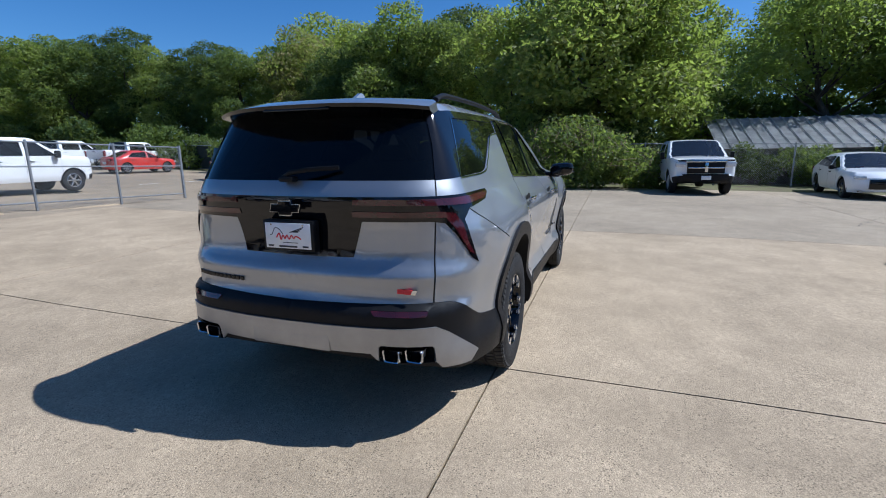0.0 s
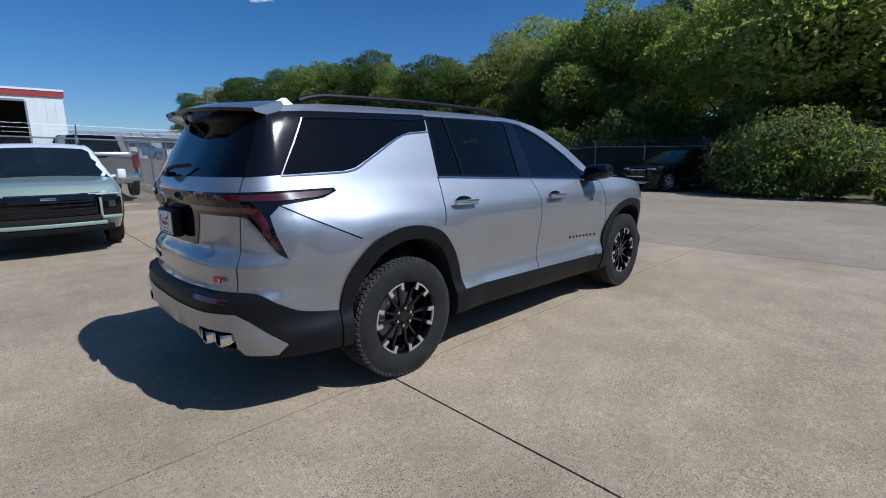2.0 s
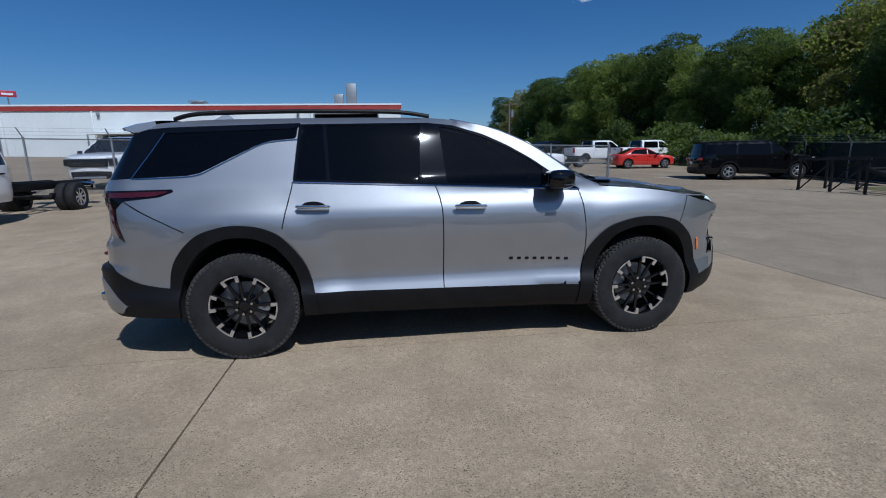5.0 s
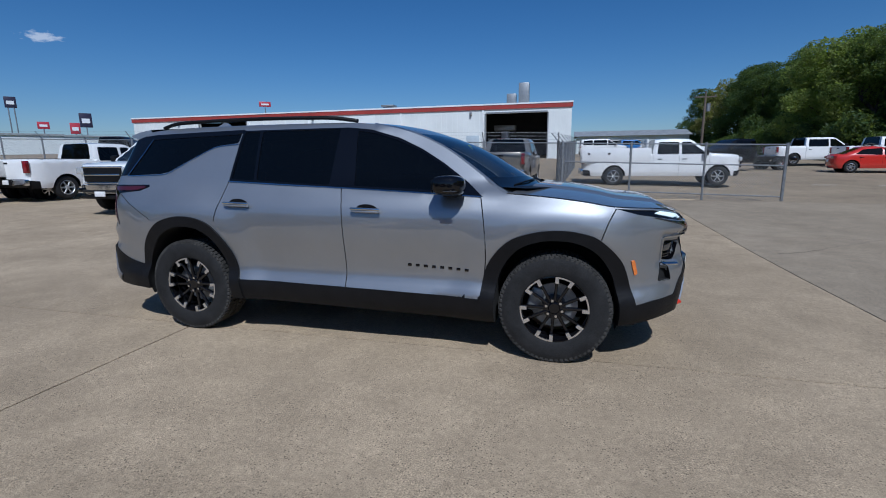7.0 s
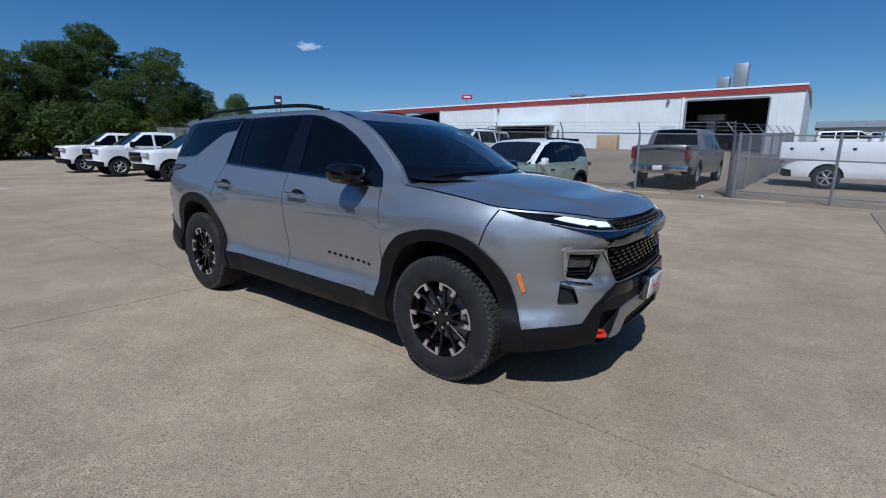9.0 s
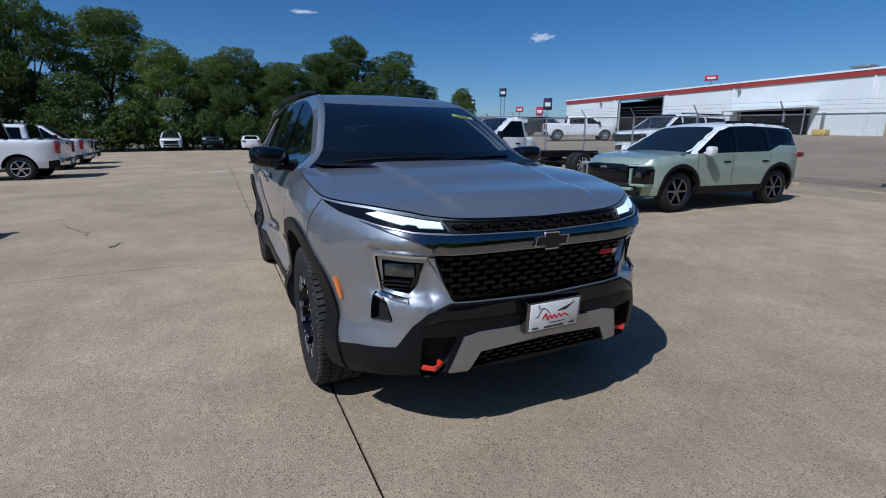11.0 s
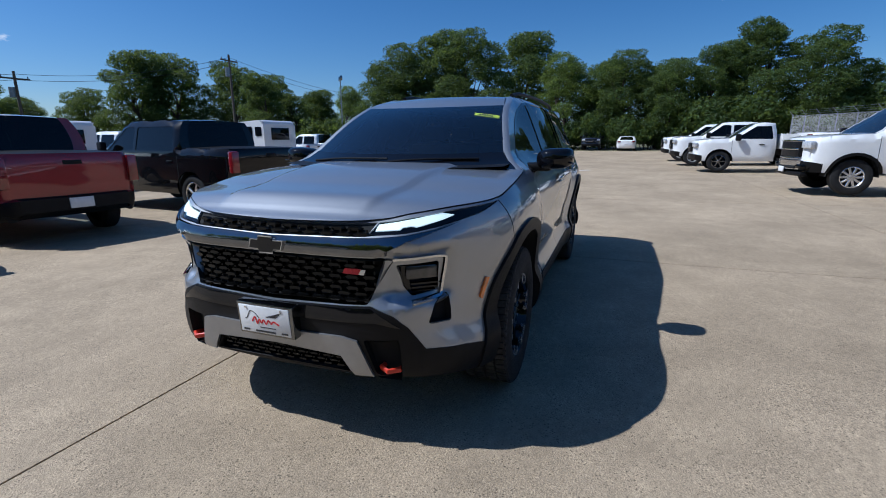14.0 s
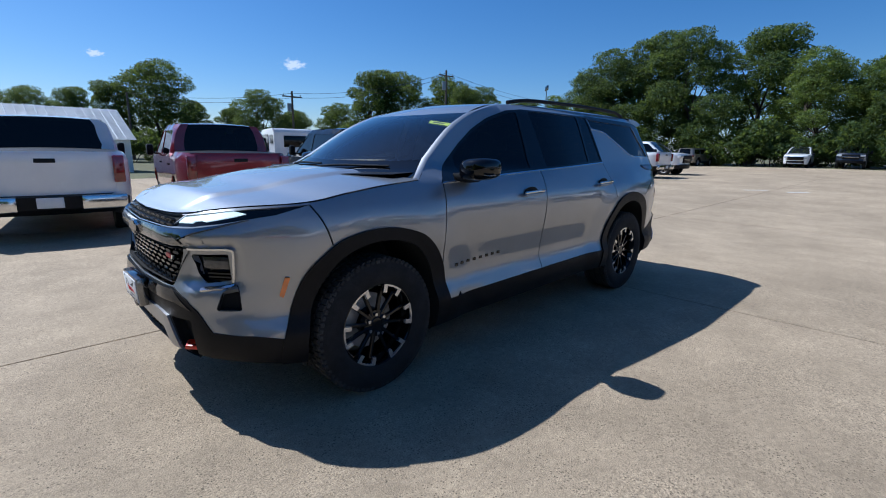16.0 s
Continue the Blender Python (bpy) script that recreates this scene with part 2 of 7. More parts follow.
def chart(outline, regions, step, extra=()):
    """Cuts the flat outline into the named regions (the last one that holds a place wins; None is left open).
    Returns the points and a dict of the triangles by region name."""
    polys = [dense(outline, step)] + [dense(p, step) for _, p in regions]
    pts, edges = [], []
    for poly in polys:
        k = len(pts)
        pts += poly
        edges += [(k + i, k + (i + 1) % len(poly)) for i in range(len(poly))]
    arr = np.array(pts)
    lo, hi = arr.min(0), arr.max(0)
    gx, gy = np.meshgrid(np.arange(lo[0] + step / 2, hi[0], step), np.arange(lo[1] + step / 2, hi[1], step))
    grid = np.stack([gx.ravel(), gy.ravel()], 1)
    if len(extra):
        grid = np.concatenate([grid, np.array(extra)])
    keep = np.ones(len(grid), bool)
    for i in range(0, len(arr), 400):
        d = ((grid[:, None] - arr[None, i:i + 400]) ** 2).sum(-1).min(1)
        keep &= d > (0.45 * step) ** 2
    grid = [tuple(g) for g in grid[keep] if inside(outline, g[0], g[1])]
    v, _, f, *_ = delaunay([Vector(p) for p in pts + grid], edges, [], 0, 1e-5)
    out = {}
    for t in f:
        cx = sum(v[i].x for i in t) / 3
        cy = sum(v[i].y for i in t) / 3
        if not inside(outline, cx, cy):
            continue
        name = "body"
        for rn, poly in regions:
            if inside(poly, cx, cy):
                name = rn
        if name is not None:
            out.setdefault(name, []).append(tuple(t))
    return [(p.x, p.y) for p in v], out


def shell(points, tris, place, flip=False, rim=0.0, rim_way=(0, 0, 0)):
    """A bmesh of some triangles of a chart, laid into space by place(u, v); rim: how far its open edges are turned inwards."""
    used = sorted({i for t in tris for i in t})
    bm = bmesh.new()
    vs = {i: bm.verts.new(place(*points[i])) for i in used}
    for t in tris:
        a = [vs[i] for i in t]
        try:
            bm.faces.new(a[::-1] if flip else a)
        except ValueError:
            pass
    if rim:
        es = [e for e in bm.edges if e.is_boundary]
        out = bmesh.ops.extrude_edge_only(bm, edges=es)
        for g in out["geom"]:
            if isinstance(g, bmesh.types.BMVert):
                g.co += Vector(rim_way) * rim
    return bm


def ground_z(x, y):
    """The lot's gentle fall: level round the car, rising towards the building."""
    dy = y - max(-3.0, min(3.0, y))
    dx = x - max(-6.0, min(8.0, x))
    lot = 0.019 * max(-40, min(60, dy)) - 0.006 * max(-60, min(40, dx))
    t = max(0.0, min(1.0, (y - 11.2) / 2.0))
    t = t * t * (3 - 2 * t)
    yard = 0.15 + 0.038 * (max(11.2, min(62.0, y)) - 12.0) - 0.026 * max(-42.0, min(12.0, x))
    return lot * (1 - t) + yard * t


# ---- ground ----
def concrete(name, color, dark, joints_seed=0.0):
    m = bpy.data.materials.new(name)
    m.use_nodes = True
    n, l = m.node_tree.nodes, m.node_tree.links
    p = n["Principled BSDF"]
    p.inputs["Roughness"].default_value = 0.85
    p.inputs["Specular IOR Level"].default_value = 0.3
    geo = n.new("ShaderNodeNewGeometry")

    def noise_at(scale, detail, rough, lo, hi, a, b):
        t = n.new("ShaderNodeTexNoise")
        t.inputs["Scale"].default_value, t.inputs["Detail"].default_value, t.inputs["Roughness"].default_value = scale, detail, rough
        l.new(geo.outputs["Position"], t.inputs[0])
        r = n.new("ShaderNodeMapRange")
        r.inputs[1].default_value, r.inputs[2].default_value, r.inputs[3].default_value, r.inputs[4].default_value = lo, hi, a, b
        l.new(t.outputs[0], r.inputs[0])
        return r.outputs[0]

    mix = n.new("ShaderNodeMix")
    mix.data_type = "RGBA"
    mix.inputs[6].default_value, mix.inputs[7].default_value = (*dark, 1), (*color, 1)
    l.new(noise_at(0.55, 7, 0.62, 0.30, 0.62, 0, 1), mix.inputs[0])
    last = mix.outputs[2]
    for sc, de, ro, lo, hi, a, b in ((3.5, 6, 0.7, 0.25, 0.75, 0.80, 1.15), (0.16, 4, 0.6, 0.3, 0.7, 0.88, 1.08), (24, 5, 0.7, 0.28, 0.72, 0.80, 1.18),
                                     (1.7, 8, 0.75, 0.62, 0.74, 1.0, 0.80)):
        mul = n.new("ShaderNodeVectorMath")
        mul.operation = "SCALE"
        l.new(last, mul.inputs[0])
        l.new(noise_at(sc, de, ro, lo, hi, a, b), mul.inputs[3])
        last = mul.outputs[0]
    grit = n.new("ShaderNodeMix")
    grit.inputs[2].default_value = 1.0
    l.new(noise_at(1.3, 6, 0.7, 0.36, 0.62, 0.25, 1.0), grit.inputs[0])
    l.new(noise_at(105, 3, 0.6, 0.3, 0.7, 0.50, 1.45), grit.inputs[3])
    mul = n.new("ShaderNodeVectorMath")
    mul.operation = "SCALE"
    l.new(last, mul.inputs[0])
    l.new(grit.outputs[0], mul.inputs[3])
    last = mul.outputs[0]
    vor = n.new("ShaderNodeTexVoronoi")
    vor.inputs["Scale"].default_value = 60
    l.new(geo.outputs["Position"], vor.inputs[0])
    spot = n.new("ShaderNodeMapRange")
    spot.inputs[1].default_value, spot.inputs[2].default_value, spot.inputs[3].default_value, spot.inputs[4].default_value = 0.16, 0.34, 0.40, 1.0
    l.new(vor.outputs["Distance"], spot.inputs[0])
    gate = noise_at(7, 3, 0.6, 0.40, 0.56, 0.0, 1.0)
    gm = n.new("ShaderNodeMix")
    gm.inputs[2].default_value = 1.0
    l.new(gate, gm.inputs[0])
    l.new(spot.outputs[0], gm.inputs[3])
    mul = n.new("ShaderNodeVectorMath")
    mul.operation = "SCALE"
    l.new(last, mul.inputs[0])
    l.new(gm.outputs[0], mul.inputs[3])
    l.new(mul.outputs[0], p.inputs["Base Color"])
    bp = n.new("ShaderNodeBump")
    bp.inputs["Strength"].default_value, bp.inputs["Distance"].default_value = 0.9, 0.007
    l.new(noise_at(130, 4, 0.6, 0, 1, 0, 1), bp.inputs["Height"])
    l.new(bp.outputs[0], p.inputs["Normal"])
    return m


CONCRETE = concrete("tan_concrete", (0.465, 0.360, 0.238), (0.335, 0.258, 0.168))
OLD_CONCRETE = concrete("old_grey_concrete", (0.365, 0.295, 0.208), (0.285, 0.228, 0.158))
ASPHALT = concrete("weathered_asphalt", (0.34, 0.268, 0.182), (0.26, 0.204, 0.138))
JOINT_DIRT = mat("dirt_in_joints", (.05, .042, .033), .95, var=.4, scale=9)
GRASS = mat("grass_and_leaf_litter", (0.10, 0.105, 0.035), 0.9, var=0.5, scale=1.2, fine=0.4, fine_scale=40, bump=0.8, bump_scale=30, dark=(0.10, 0.075, 0.04))

# the lot's slabs lie from LOT[0] to LOT[1] in x and y; joints run at x = -0.1 + 6 i and y = -0.87 + 6 j
JX, JY, SLAB = -0.10, -0.87, 6.0
SLABS = [(i, j) for i in range(-5, 3) for j in range(-4, 2)]
X_LO, X_HI, Y_LO, Y_HI = JX - 5 * SLAB, JX + 3 * SLAB, JY - 4 * SLAB, JY + 2 * SLAB


def ground_sheet():
    xs = sorted(set([-3000, -900, -300, -140, -90, 150, 400, 1000, 3000] + [float(v) for v in np.arange(X_LO - 30, X_HI + 30, 3.0)] + [X_LO, X_HI]))
    ys = sorted(set([-3000, -900, -300, -150, -90, 120, 200, 400, 1000, 3000] + [float(v) for v in np.arange(Y_LO - 36, Y_HI + 78, 3.0)] + [Y_LO, Y_HI, 11.5, 12.0, 12.4, 12.8, 13.2, 13.7]))
    verts, faces, which = [], [], []
    for y in ys:
        for x in xs:
            low = 0.03 if X_LO - 0.01 <= x <= X_HI + 0.01 and Y_LO - 0.01 <= y <= Y_HI + 0.01 else 0.0
            verts.append((x, y, ground_z(x, y) - low))
    nx = len(xs)
    for j in range(len(ys) - 1):
        for i in range(nx - 1):
            cx, cy = (xs[i] + xs[i + 1]) / 2, (ys[j] + ys[j + 1]) / 2
            faces.append((j * nx + i, j * nx + i + 1, (j + 1) * nx + i + 1, (j + 1) * nx + i))
            lot = -46 < cx < 19 and -26 < cy < 11.1
            yard = cy > 11.1 and -110 < cx < 22.5 and cy < 62
            slab = X_LO < cx < X_HI and Y_LO < cy < Y_HI
            which.append(3 if slab else (4 if cx > X_HI else 0) if lot else (1 if yard else 2))
    ob = part("ground", (verts, [], faces), [CONCRETE, ASPHALT, GRASS, JOINT_DIRT, OLD_CONCRETE], smooth=False)
    for f, k in zip(ob.data.polygons, which):
        f.material_index = k
    tagged(ob, "tan weathered concrete lot with grass at its far edge", "ground", kind="structure")
    return ob


ground = ground_sheet()


# ---- trees ----
LEAVES = [mat("leaf_%s" % k, c, 0.6, var=0.35, scale=0.8, islands=0.45, spec=0.35) for k, c in
          (("deep", (0.052, 0.092, 0.024)), ("mid", (0.092, 0.135, 0.031)), ("olive", (0.165, 0.190, 0.048)), ("yellow", (0.27, 0.27, 0.062)), ("brown", (0.23, 0.175, 0.07)))]
for m_ in LEAVES:
    p_ = m_.node_tree.nodes["Principled BSDF"]
    tl = m_.node_tree.nodes.new("ShaderNodeBsdfTranslucent")
    dim_ = 1.3 if m_ in LEAVES[2:] else (0.85 if m_ is LEAVES[1] else 0.60)
    tl.inputs[0].default_value = (0.33 * dim_, 0.42 * dim_, 0.07 * dim_, 1)
    mx_ = m_.node_tree.nodes.new("ShaderNodeMixShader")
    mx_.inputs[0].default_value = 0.45
    m_.node_tree.links.new(p_.outputs[0], mx_.inputs[1])
    m_.node_tree.links.new(tl.outputs[0], mx_.inputs[2])
    m_.node_tree.links.new(mx_.outputs[0], m_.node_tree.nodes["Material Output"].inputs[0])
BARK = mat("bark", (0.085, 0.065, 0.048), 0.9, var=0.45, scale=5, fine=0.3, fine_scale=30, bump=0.8, bump_scale=18, stretch=(1, 1, 0.25))
DRYSTEM = mat("dry_stems", (0.20, 0.145, 0.085), 0.9, var=0.4, scale=4)


def leaf_cloud(rng, blobs, count, size):
    """Folded leaf sprays scattered through the shells of the given blobs (centre, radii)."""
    vol = np.array([b[1][0] * b[1][1] + b[1][0] * b[1][2] for b in blobs])
    pick = rng.choice(len(blobs), count, p=vol / vol.sum())
    unit = lambda a: a / (np.linalg.norm(a, axis=1)[:, None] + 1e-6)
    d = unit(rng.normal(size=(count, 3)))
    c, r = np.array([b[0] for b in blobs])[pick], np.array([b[1] for b in blobs])[pick]
    wob = 1 + 0.22 * np.sin(d[:, 0] * 5 + c[:, 1] * 3) * np.cos(d[:, 2] * 6 + c[:, 0] * 2)
    o = c + d * r * (rng.uniform(0.55, 1.06, count) ** 0.6 * wob)[:, None]
    s = size * rng.uniform(0.6, 1.5, count)[:, None]
    u = unit(rng.normal(size=(count, 3)) + d * 0.3)
    w = unit(np.cross(u, rng.normal(size=(count, 3)) * 0.6 + d))
    lift = np.cross(u, w) * s * 0.15
    verts = np.stack([o - u * s, o + w * s * 0.55 + lift, o + u * s, o - w * s * 0.55 + lift], 1).reshape(-1, 3)
    k = np.arange(count)[:, None] * 4
    return verts.tolist(), np.concatenate([k + (0, 1, 2), k + (0, 2, 3)], 1).reshape(-1, 3).tolist()


def make_tree(seed, h, spread, leaf, count, size, low=0.12, lean=0.0):
    """A broad-leaved tree: tapered trunk, forked limbs, and a crown of leaf sprays in uneven clumps."""
    rng = np.random.default_rng(seed)
    tree = thing("tree", "leafy green deciduous tree at the lot's edge", "tree", "trees round the lot")
    bm = bmesh.new()
    top = h * 0.5
    prev = Vector((0, 0, -0.3))
    r = h * 0.020 + 0.05
    knots = [prev]
    for k in range(1, 6):
        q = Vector((rng.normal() * 0.12 * k * 0.5 + lean * k, rng.normal() * 0.12 * k * 0.5, top * k / 5))
        rod(bm, prev, q, r, 8, r * 0.85)
        r *= 0.85
        prev = q
        knots.append(q)
    blobs = []
    n = 15
    for k in range(n):
        a = 2.4 * k + rng.uniform(-0.4, 0.4)
        f = low + (1.0 - low) * ((k + 0.5) / n) ** 0.8
        zz = h * f * 0.93
        prof = math.sin(math.pi * min(1, max(0.08, (f - low * 0.6) / (1.08 - low * 0.6)) ** 0.75)) ** 0.7
        d = spread * prof * rng.uniform(0.45, 0.85)
        c = (math.cos(a) * d + lean * 5 * f, math.sin(a) * d, zz)
        br = spread * rng.uniform(0.30, 0.48)
        blobs.append((c, (br, br, br * rng.uniform(0.65, 0.95))))
        s = knots[min(5, 1 + int(f * 5))]
        mid = (Vector(c) + s) / 2 + Vector((0, 0, -0.1 * h * 0.1))
        rod(bm, s, mid, r * 0.7, 6, r * 0.45)
        rod(bm, mid, c, r * 0.45, 5, r * 0.12)
    part("trunk", bm, BARK, tree)
    part("crown", crown_mesh(rng, blobs, count, size), leaf, tree, smooth=False)
    return tree


def crown_mesh(rng, blobs, count, size):
    v, f = leaf_cloud(rng, blobs, count, size)
    return v, [], f



# ---- vehicles of the lot ----
def make_wheel(bm_t, bm_r, R, width, rim_r, spokes, bm_d=None):
    """Tyre and rim round the Y axis; the outer face looks to -Y."""
    w = width / 2
    lathe(bm_t, [(rim_r, w * 0.75), (rim_r, w * 0.9), (rim_r + 0.02, w), (R - 0.05, w), (R - 0.015, w * 0.86), (R, w * 0.6), (R, -w * 0.6),
                 (R - 0.015, -w * 0.86), (R - 0.05, -w), (rim_r + 0.02, -w), (rim_r, -w * 0.9), (rim_r, -w * 0.75)], 40)
    lathe(bm_r, [(rim_r, -w * 0.9), (rim_r - 0.012, -w * 0.93), (rim_r - 0.025, -w * 0.8), (rim_r - 0.03, w * 0.6)], 40)
    for i in range(spokes):
        m = pose(0, 0, 0, 0, 360 * i / spokes, 0)
        box(bm_r, 0.04, rim_r - 0.02, -w * 0.80, -w * 0.60, -0.026, 0.026, 0.008, m, 1)
    lathe(bm_r, [(0.0, -w * 0.84), (0.055, -w * 0.84), (0.075, -w * 0.70), (0.075, 0.0)], 20)


def wheel(parent, x, side, y, R, width=0.25, rim_r=None, spokes=6, rim_mat=None):
    rim_r = rim_r or R * 0.62
    key = ("wheel", R, width, rim_r, spokes)
    if key not in MESHES:
        bt, br = bmesh.new(), bmesh.new()
        make_wheel(bt, br, R, width, rim_r, spokes)
        bd = bmesh.new()
        lathe(bd, [(0.0, width * 0.1), (rim_r * 0.97, width * 0.1), (rim_r * 0.97, -width * 0.1)], 24)
        MESHES[key] = [bt, br, bd]
        MESHES[key] = [part("tyre", bt, RUBBER), part("rim", br, rim_mat or ALU), part("brake_disc", bd, DARK)]
        for o in MESHES[key]:
            scene.collection.objects.unlink(o)
    hub = new("wheel")
    hub.parent = parent
    hub.matrix_basis = pose(x, side * y, R, 0, 0, 0 if side < 0 else 180)
    for o in MESHES[key]:
        c = bpy.data.objects.new(o.name.split(".")[0], o.data.copy() if (rim_mat and o.name.startswith("rim")) else o.data)
        if rim_mat and o.name.startswith("rim"):
            c.data.materials[0] = rim_mat
        scene.collection.objects.link(c)
        c.parent = hub
    return hub


MESHES = {}


def vehicle(name, label, category, m, spec, body, group="parked vehicles"):
    """A parked vehicle, its front to +X, from its side outline: segs is the line from the front's foot over the roof to the
    rear's foot, as (part, material, points); wins the side windows; wheels (x, radius)."""
    L, W, sill, belt = spec["L"], spec["W"], spec["sill"], spec["belt"]
    car = thing(name, label, category, group, m)
    line = []
    for _, _, pts in spec["segs"]:
        line += [p for p in pts if not line or p != line[-1]]
    outline = line + [(line[-1][0] + 0.02, sill), (line[0][0] - 0.02, sill)]
    top = np.array(dense(line, 0.05, False))
    half = W / 2
    rr = spec.get("round", 0.10)
    lean = spec.get("lean", 0.30)

    def side_y(x, z):
        e = min(x - line[-1][0], line[0][0] - x)
        y = half - 0.16 * max(0, 1 - e / 0.75) ** 2.2
        if z > belt:
            y -= lean * (z - belt)
        y -= 0.05 * max(0, 1 - (z - sill) / 0.25) ** 2
        y += 0.012 * math.sin(max(0, min(1, (z - sill) / (belt - sill))) * math.pi)
        d = math.sqrt(((top - (x, z)) ** 2).sum(1).min())
        if d < rr:
            y -= rr - math.sqrt(max(0, rr * rr - (rr - d) ** 2))
        return y

    nose, tail = line[0][0], line[-1][0]
    bow = spec.get("bow", 0.14)

    def bowed(x, y):
        """How far the corners of the nose or tail draw back from its middle."""
        w = max(0.0, min(1.0, (x - nose + 0.6) / 0.6)) ** 1.5 * bow - max(0.0, min(1.0, (tail + 0.5 - x) / 0.5)) ** 1.5 * bow * 0.45
        return -w * min(1.0, abs(y) / half) ** 2.2

    def bend(bm):
        """Cuts long pieces across the width and bends them round the nose or tail."""
        es = [e for e in bm.edges if abs(e.verts[0].co.y - e.verts[1].co.y) > 0.25]
        if es:
            bmesh.ops.subdivide_edges(bm, edges=es, cuts=6, use_grid_fill=True)
        for v in bm.verts:
            v.co.x += bowed(v.co.x, v.co.y)
        return bm

    regions = [(n, p) for n, _, p in spec.get("panels", [])]
    mats_of = {n: k for n, k, _ in spec.get("panels", [])}
    mats_of["body"] = body
    for i, (x, r) in enumerate(spec["wheels"]):
        if spec.get("clad"):
            regions.append(("wheel_arch_trim_%d" % i, circle(x, r, r + 0.14, 28)))
            mats_of["wheel_arch_trim_%d" % i] = PLASTIC
        regions.append((None, circle(x, r, r + 0.075, 28)))
    for i, w in enumerate(spec["wins"]):
        regions.append(("side_window_%d" % i, rounded(w, 0.05, 3)))
        mats_of["side_window_%d" % i] = PRIVACY if spec.get("tinted", True) else WINDSHIELD
    pts, parts = chart(outline, regions, 0.09)
    for side in (-1, 1):
        for rn, tris in parts.items():
            nm = "side_window" if rn.startswith("side_window") else "wheel_arch_trim" if rn.startswith("wheel_arch") else ("body_side" if rn == "body" else rn)
            inset = 0.012 if nm == "side_window" else (-0.012 if nm == "wheel_arch_trim" else 0)
            bm = shell(pts, tris, lambda x, z: (x + bowed(x, half), side * (side_y(x, z) - inset), z), side > 0, 0.03, (0, -side, 0))
            part(nm, bm, mats_of[rn], car)
    # strips across the width: bonnet, windscreen, roof and the ends
    for nm, mt, ps in spec["segs"]:
        d = dense(ps, 0.12, False)
        bm = bmesh.new()
        rows = []
        for x, z in d:
            y = side_y(x, z) + 0.001
            bulge = spec.get("crown", 0.03)
            rows.append([bm.verts.new((x + bowed(x, y * k * half / max(y, .01)), y * k, z + (bulge if abs(x) < L * 0.47 else 0) * (1 - k * k)))
                         for k in (-1, -0.93, -0.8, -0.6, -0.3, 0, 0.3, 0.6, 0.8, 0.93, 1)])
        edge = {"windscreen": 1, "rear_window": 2}.get(nm, 0)
        for a, b in zip(rows, rows[1:]):
            for i in range(10):
                bm.faces.new((a[i], a[i + 1], b[i + 1], b[i]))
        if edge:
            # body-coloured pillars beside the pane
            for lo, hi in ((0, edge), (10 - edge, 10)):
                pil = bmesh.new()
                pr = [[pil.verts.new(r_[i].co + Vector((0, 0, .010))) for i in range(lo, hi + 1)] for r_ in rows]
                for a, b in zip(pr, pr[1:]):
                    for i in range(hi - lo):
                        pil.faces.new((a[i], a[i + 1], b[i + 1], b[i]))
                part("windscreen_pillar" if nm == "windscreen" else "rear_pillar", pil, spec.get("pillar_mat", body), car, angle=50)
        part(nm, bm, body if mt is None else mt, car, angle=50)
    # under the body and inside
    x0, x1 = line[-1][0] + 0.12, line[0][0] - 0.12
    part("underbody", boxes((x0, x1, -half * 0.72, half * 0.72, sill + 0.02, sill + 0.22), bevel=0.03), DARK, car)
    for x, r in spec["wheels"]:
        for s in (-1, 1):
            bm = bmesh.new()
            n = 14
            arc = [(x + (r + 0.09) * math.cos(math.pi * i / n), r + (r + 0.09) * math.sin(math.pi * i / n)) for i in range(n + 1)]
            a = [bm.verts.new((p, s * (half - 0.05), q)) for p, q in arc]
            b = [bm.verts.new((p, s * (half - 0.42), q)) for p, q in arc]
            for i in range(n):
                bm.faces.new((a[i], a[i + 1], b[i + 1], b[i]))
            bm.faces.new(b)
            part("wheel_well", bm, DARK, car)
            wheel(car, x, s, half - 0.15 + spec.get("poke", 0.0), r, 0.24, spec.get("rim_r"), spec.get("spokes", 6), spec.get("rim_mat"))
            if spec.get("dual") and x < 0:
                wheel(car, x, s, half - 0.40, r, 0.22, spec.get("rim_r"), 4, spec.get("rim_mat"))
    # small parts: mirrors, handles, lamps, grille, plates, bumpers
    for s in (-1, 1):
        mx, mz = spec["mirror"]
        ym = side_y(mx, mz)
        bm = boxes((mx - 0.09, mx + 0.09, s * (ym + 0.06) - 0.07 + s * 0.07, s * (ym + 0.06) + 0.07 + s * 0.07, mz - 0.02, mz + spec.get("mirror_h", 0.16)), bevel=0.04)
        rod(bm, (mx, s * (ym - 0.03), mz + 0.02), (mx, s * (ym + 0.10), mz + 0.04), 0.025)
        part("wing_mirror", bm, spec.get("mirror_mat", PLASTIC), car)
        for hx, hz in spec.get("handles", []):
            yh = side_y(hx, hz)
            part("door_handle", boxes((hx - 0.09, hx + 0.09, s * yh - 0.022, s * yh + 0.022, hz - 0.018, hz + 0.018), bevel=0.012), spec.get("handle_mat", PLASTIC), car)
        for nm, mt, (bx0, bx1, by0, by1, bz0, bz1) in spec.get("pairs", []):
            part(nm, bend(boxes((bx0, bx1, min(s * by0, s * by1), max(s * by0, s * by1), bz0, bz1), bevel=0.02)), mt, car)
    for nm, mt, (bx0, bx1, by0, by1, bz0, bz1) in spec.get("blocks", []):
        part(nm, bend(boxes((bx0, bx1, by0, by1, bz0, bz1), bevel=min(0.02, 0.3 * min(bx1 - bx0, by1 - by0, bz1 - bz0)))), body if mt is None else mt, car)
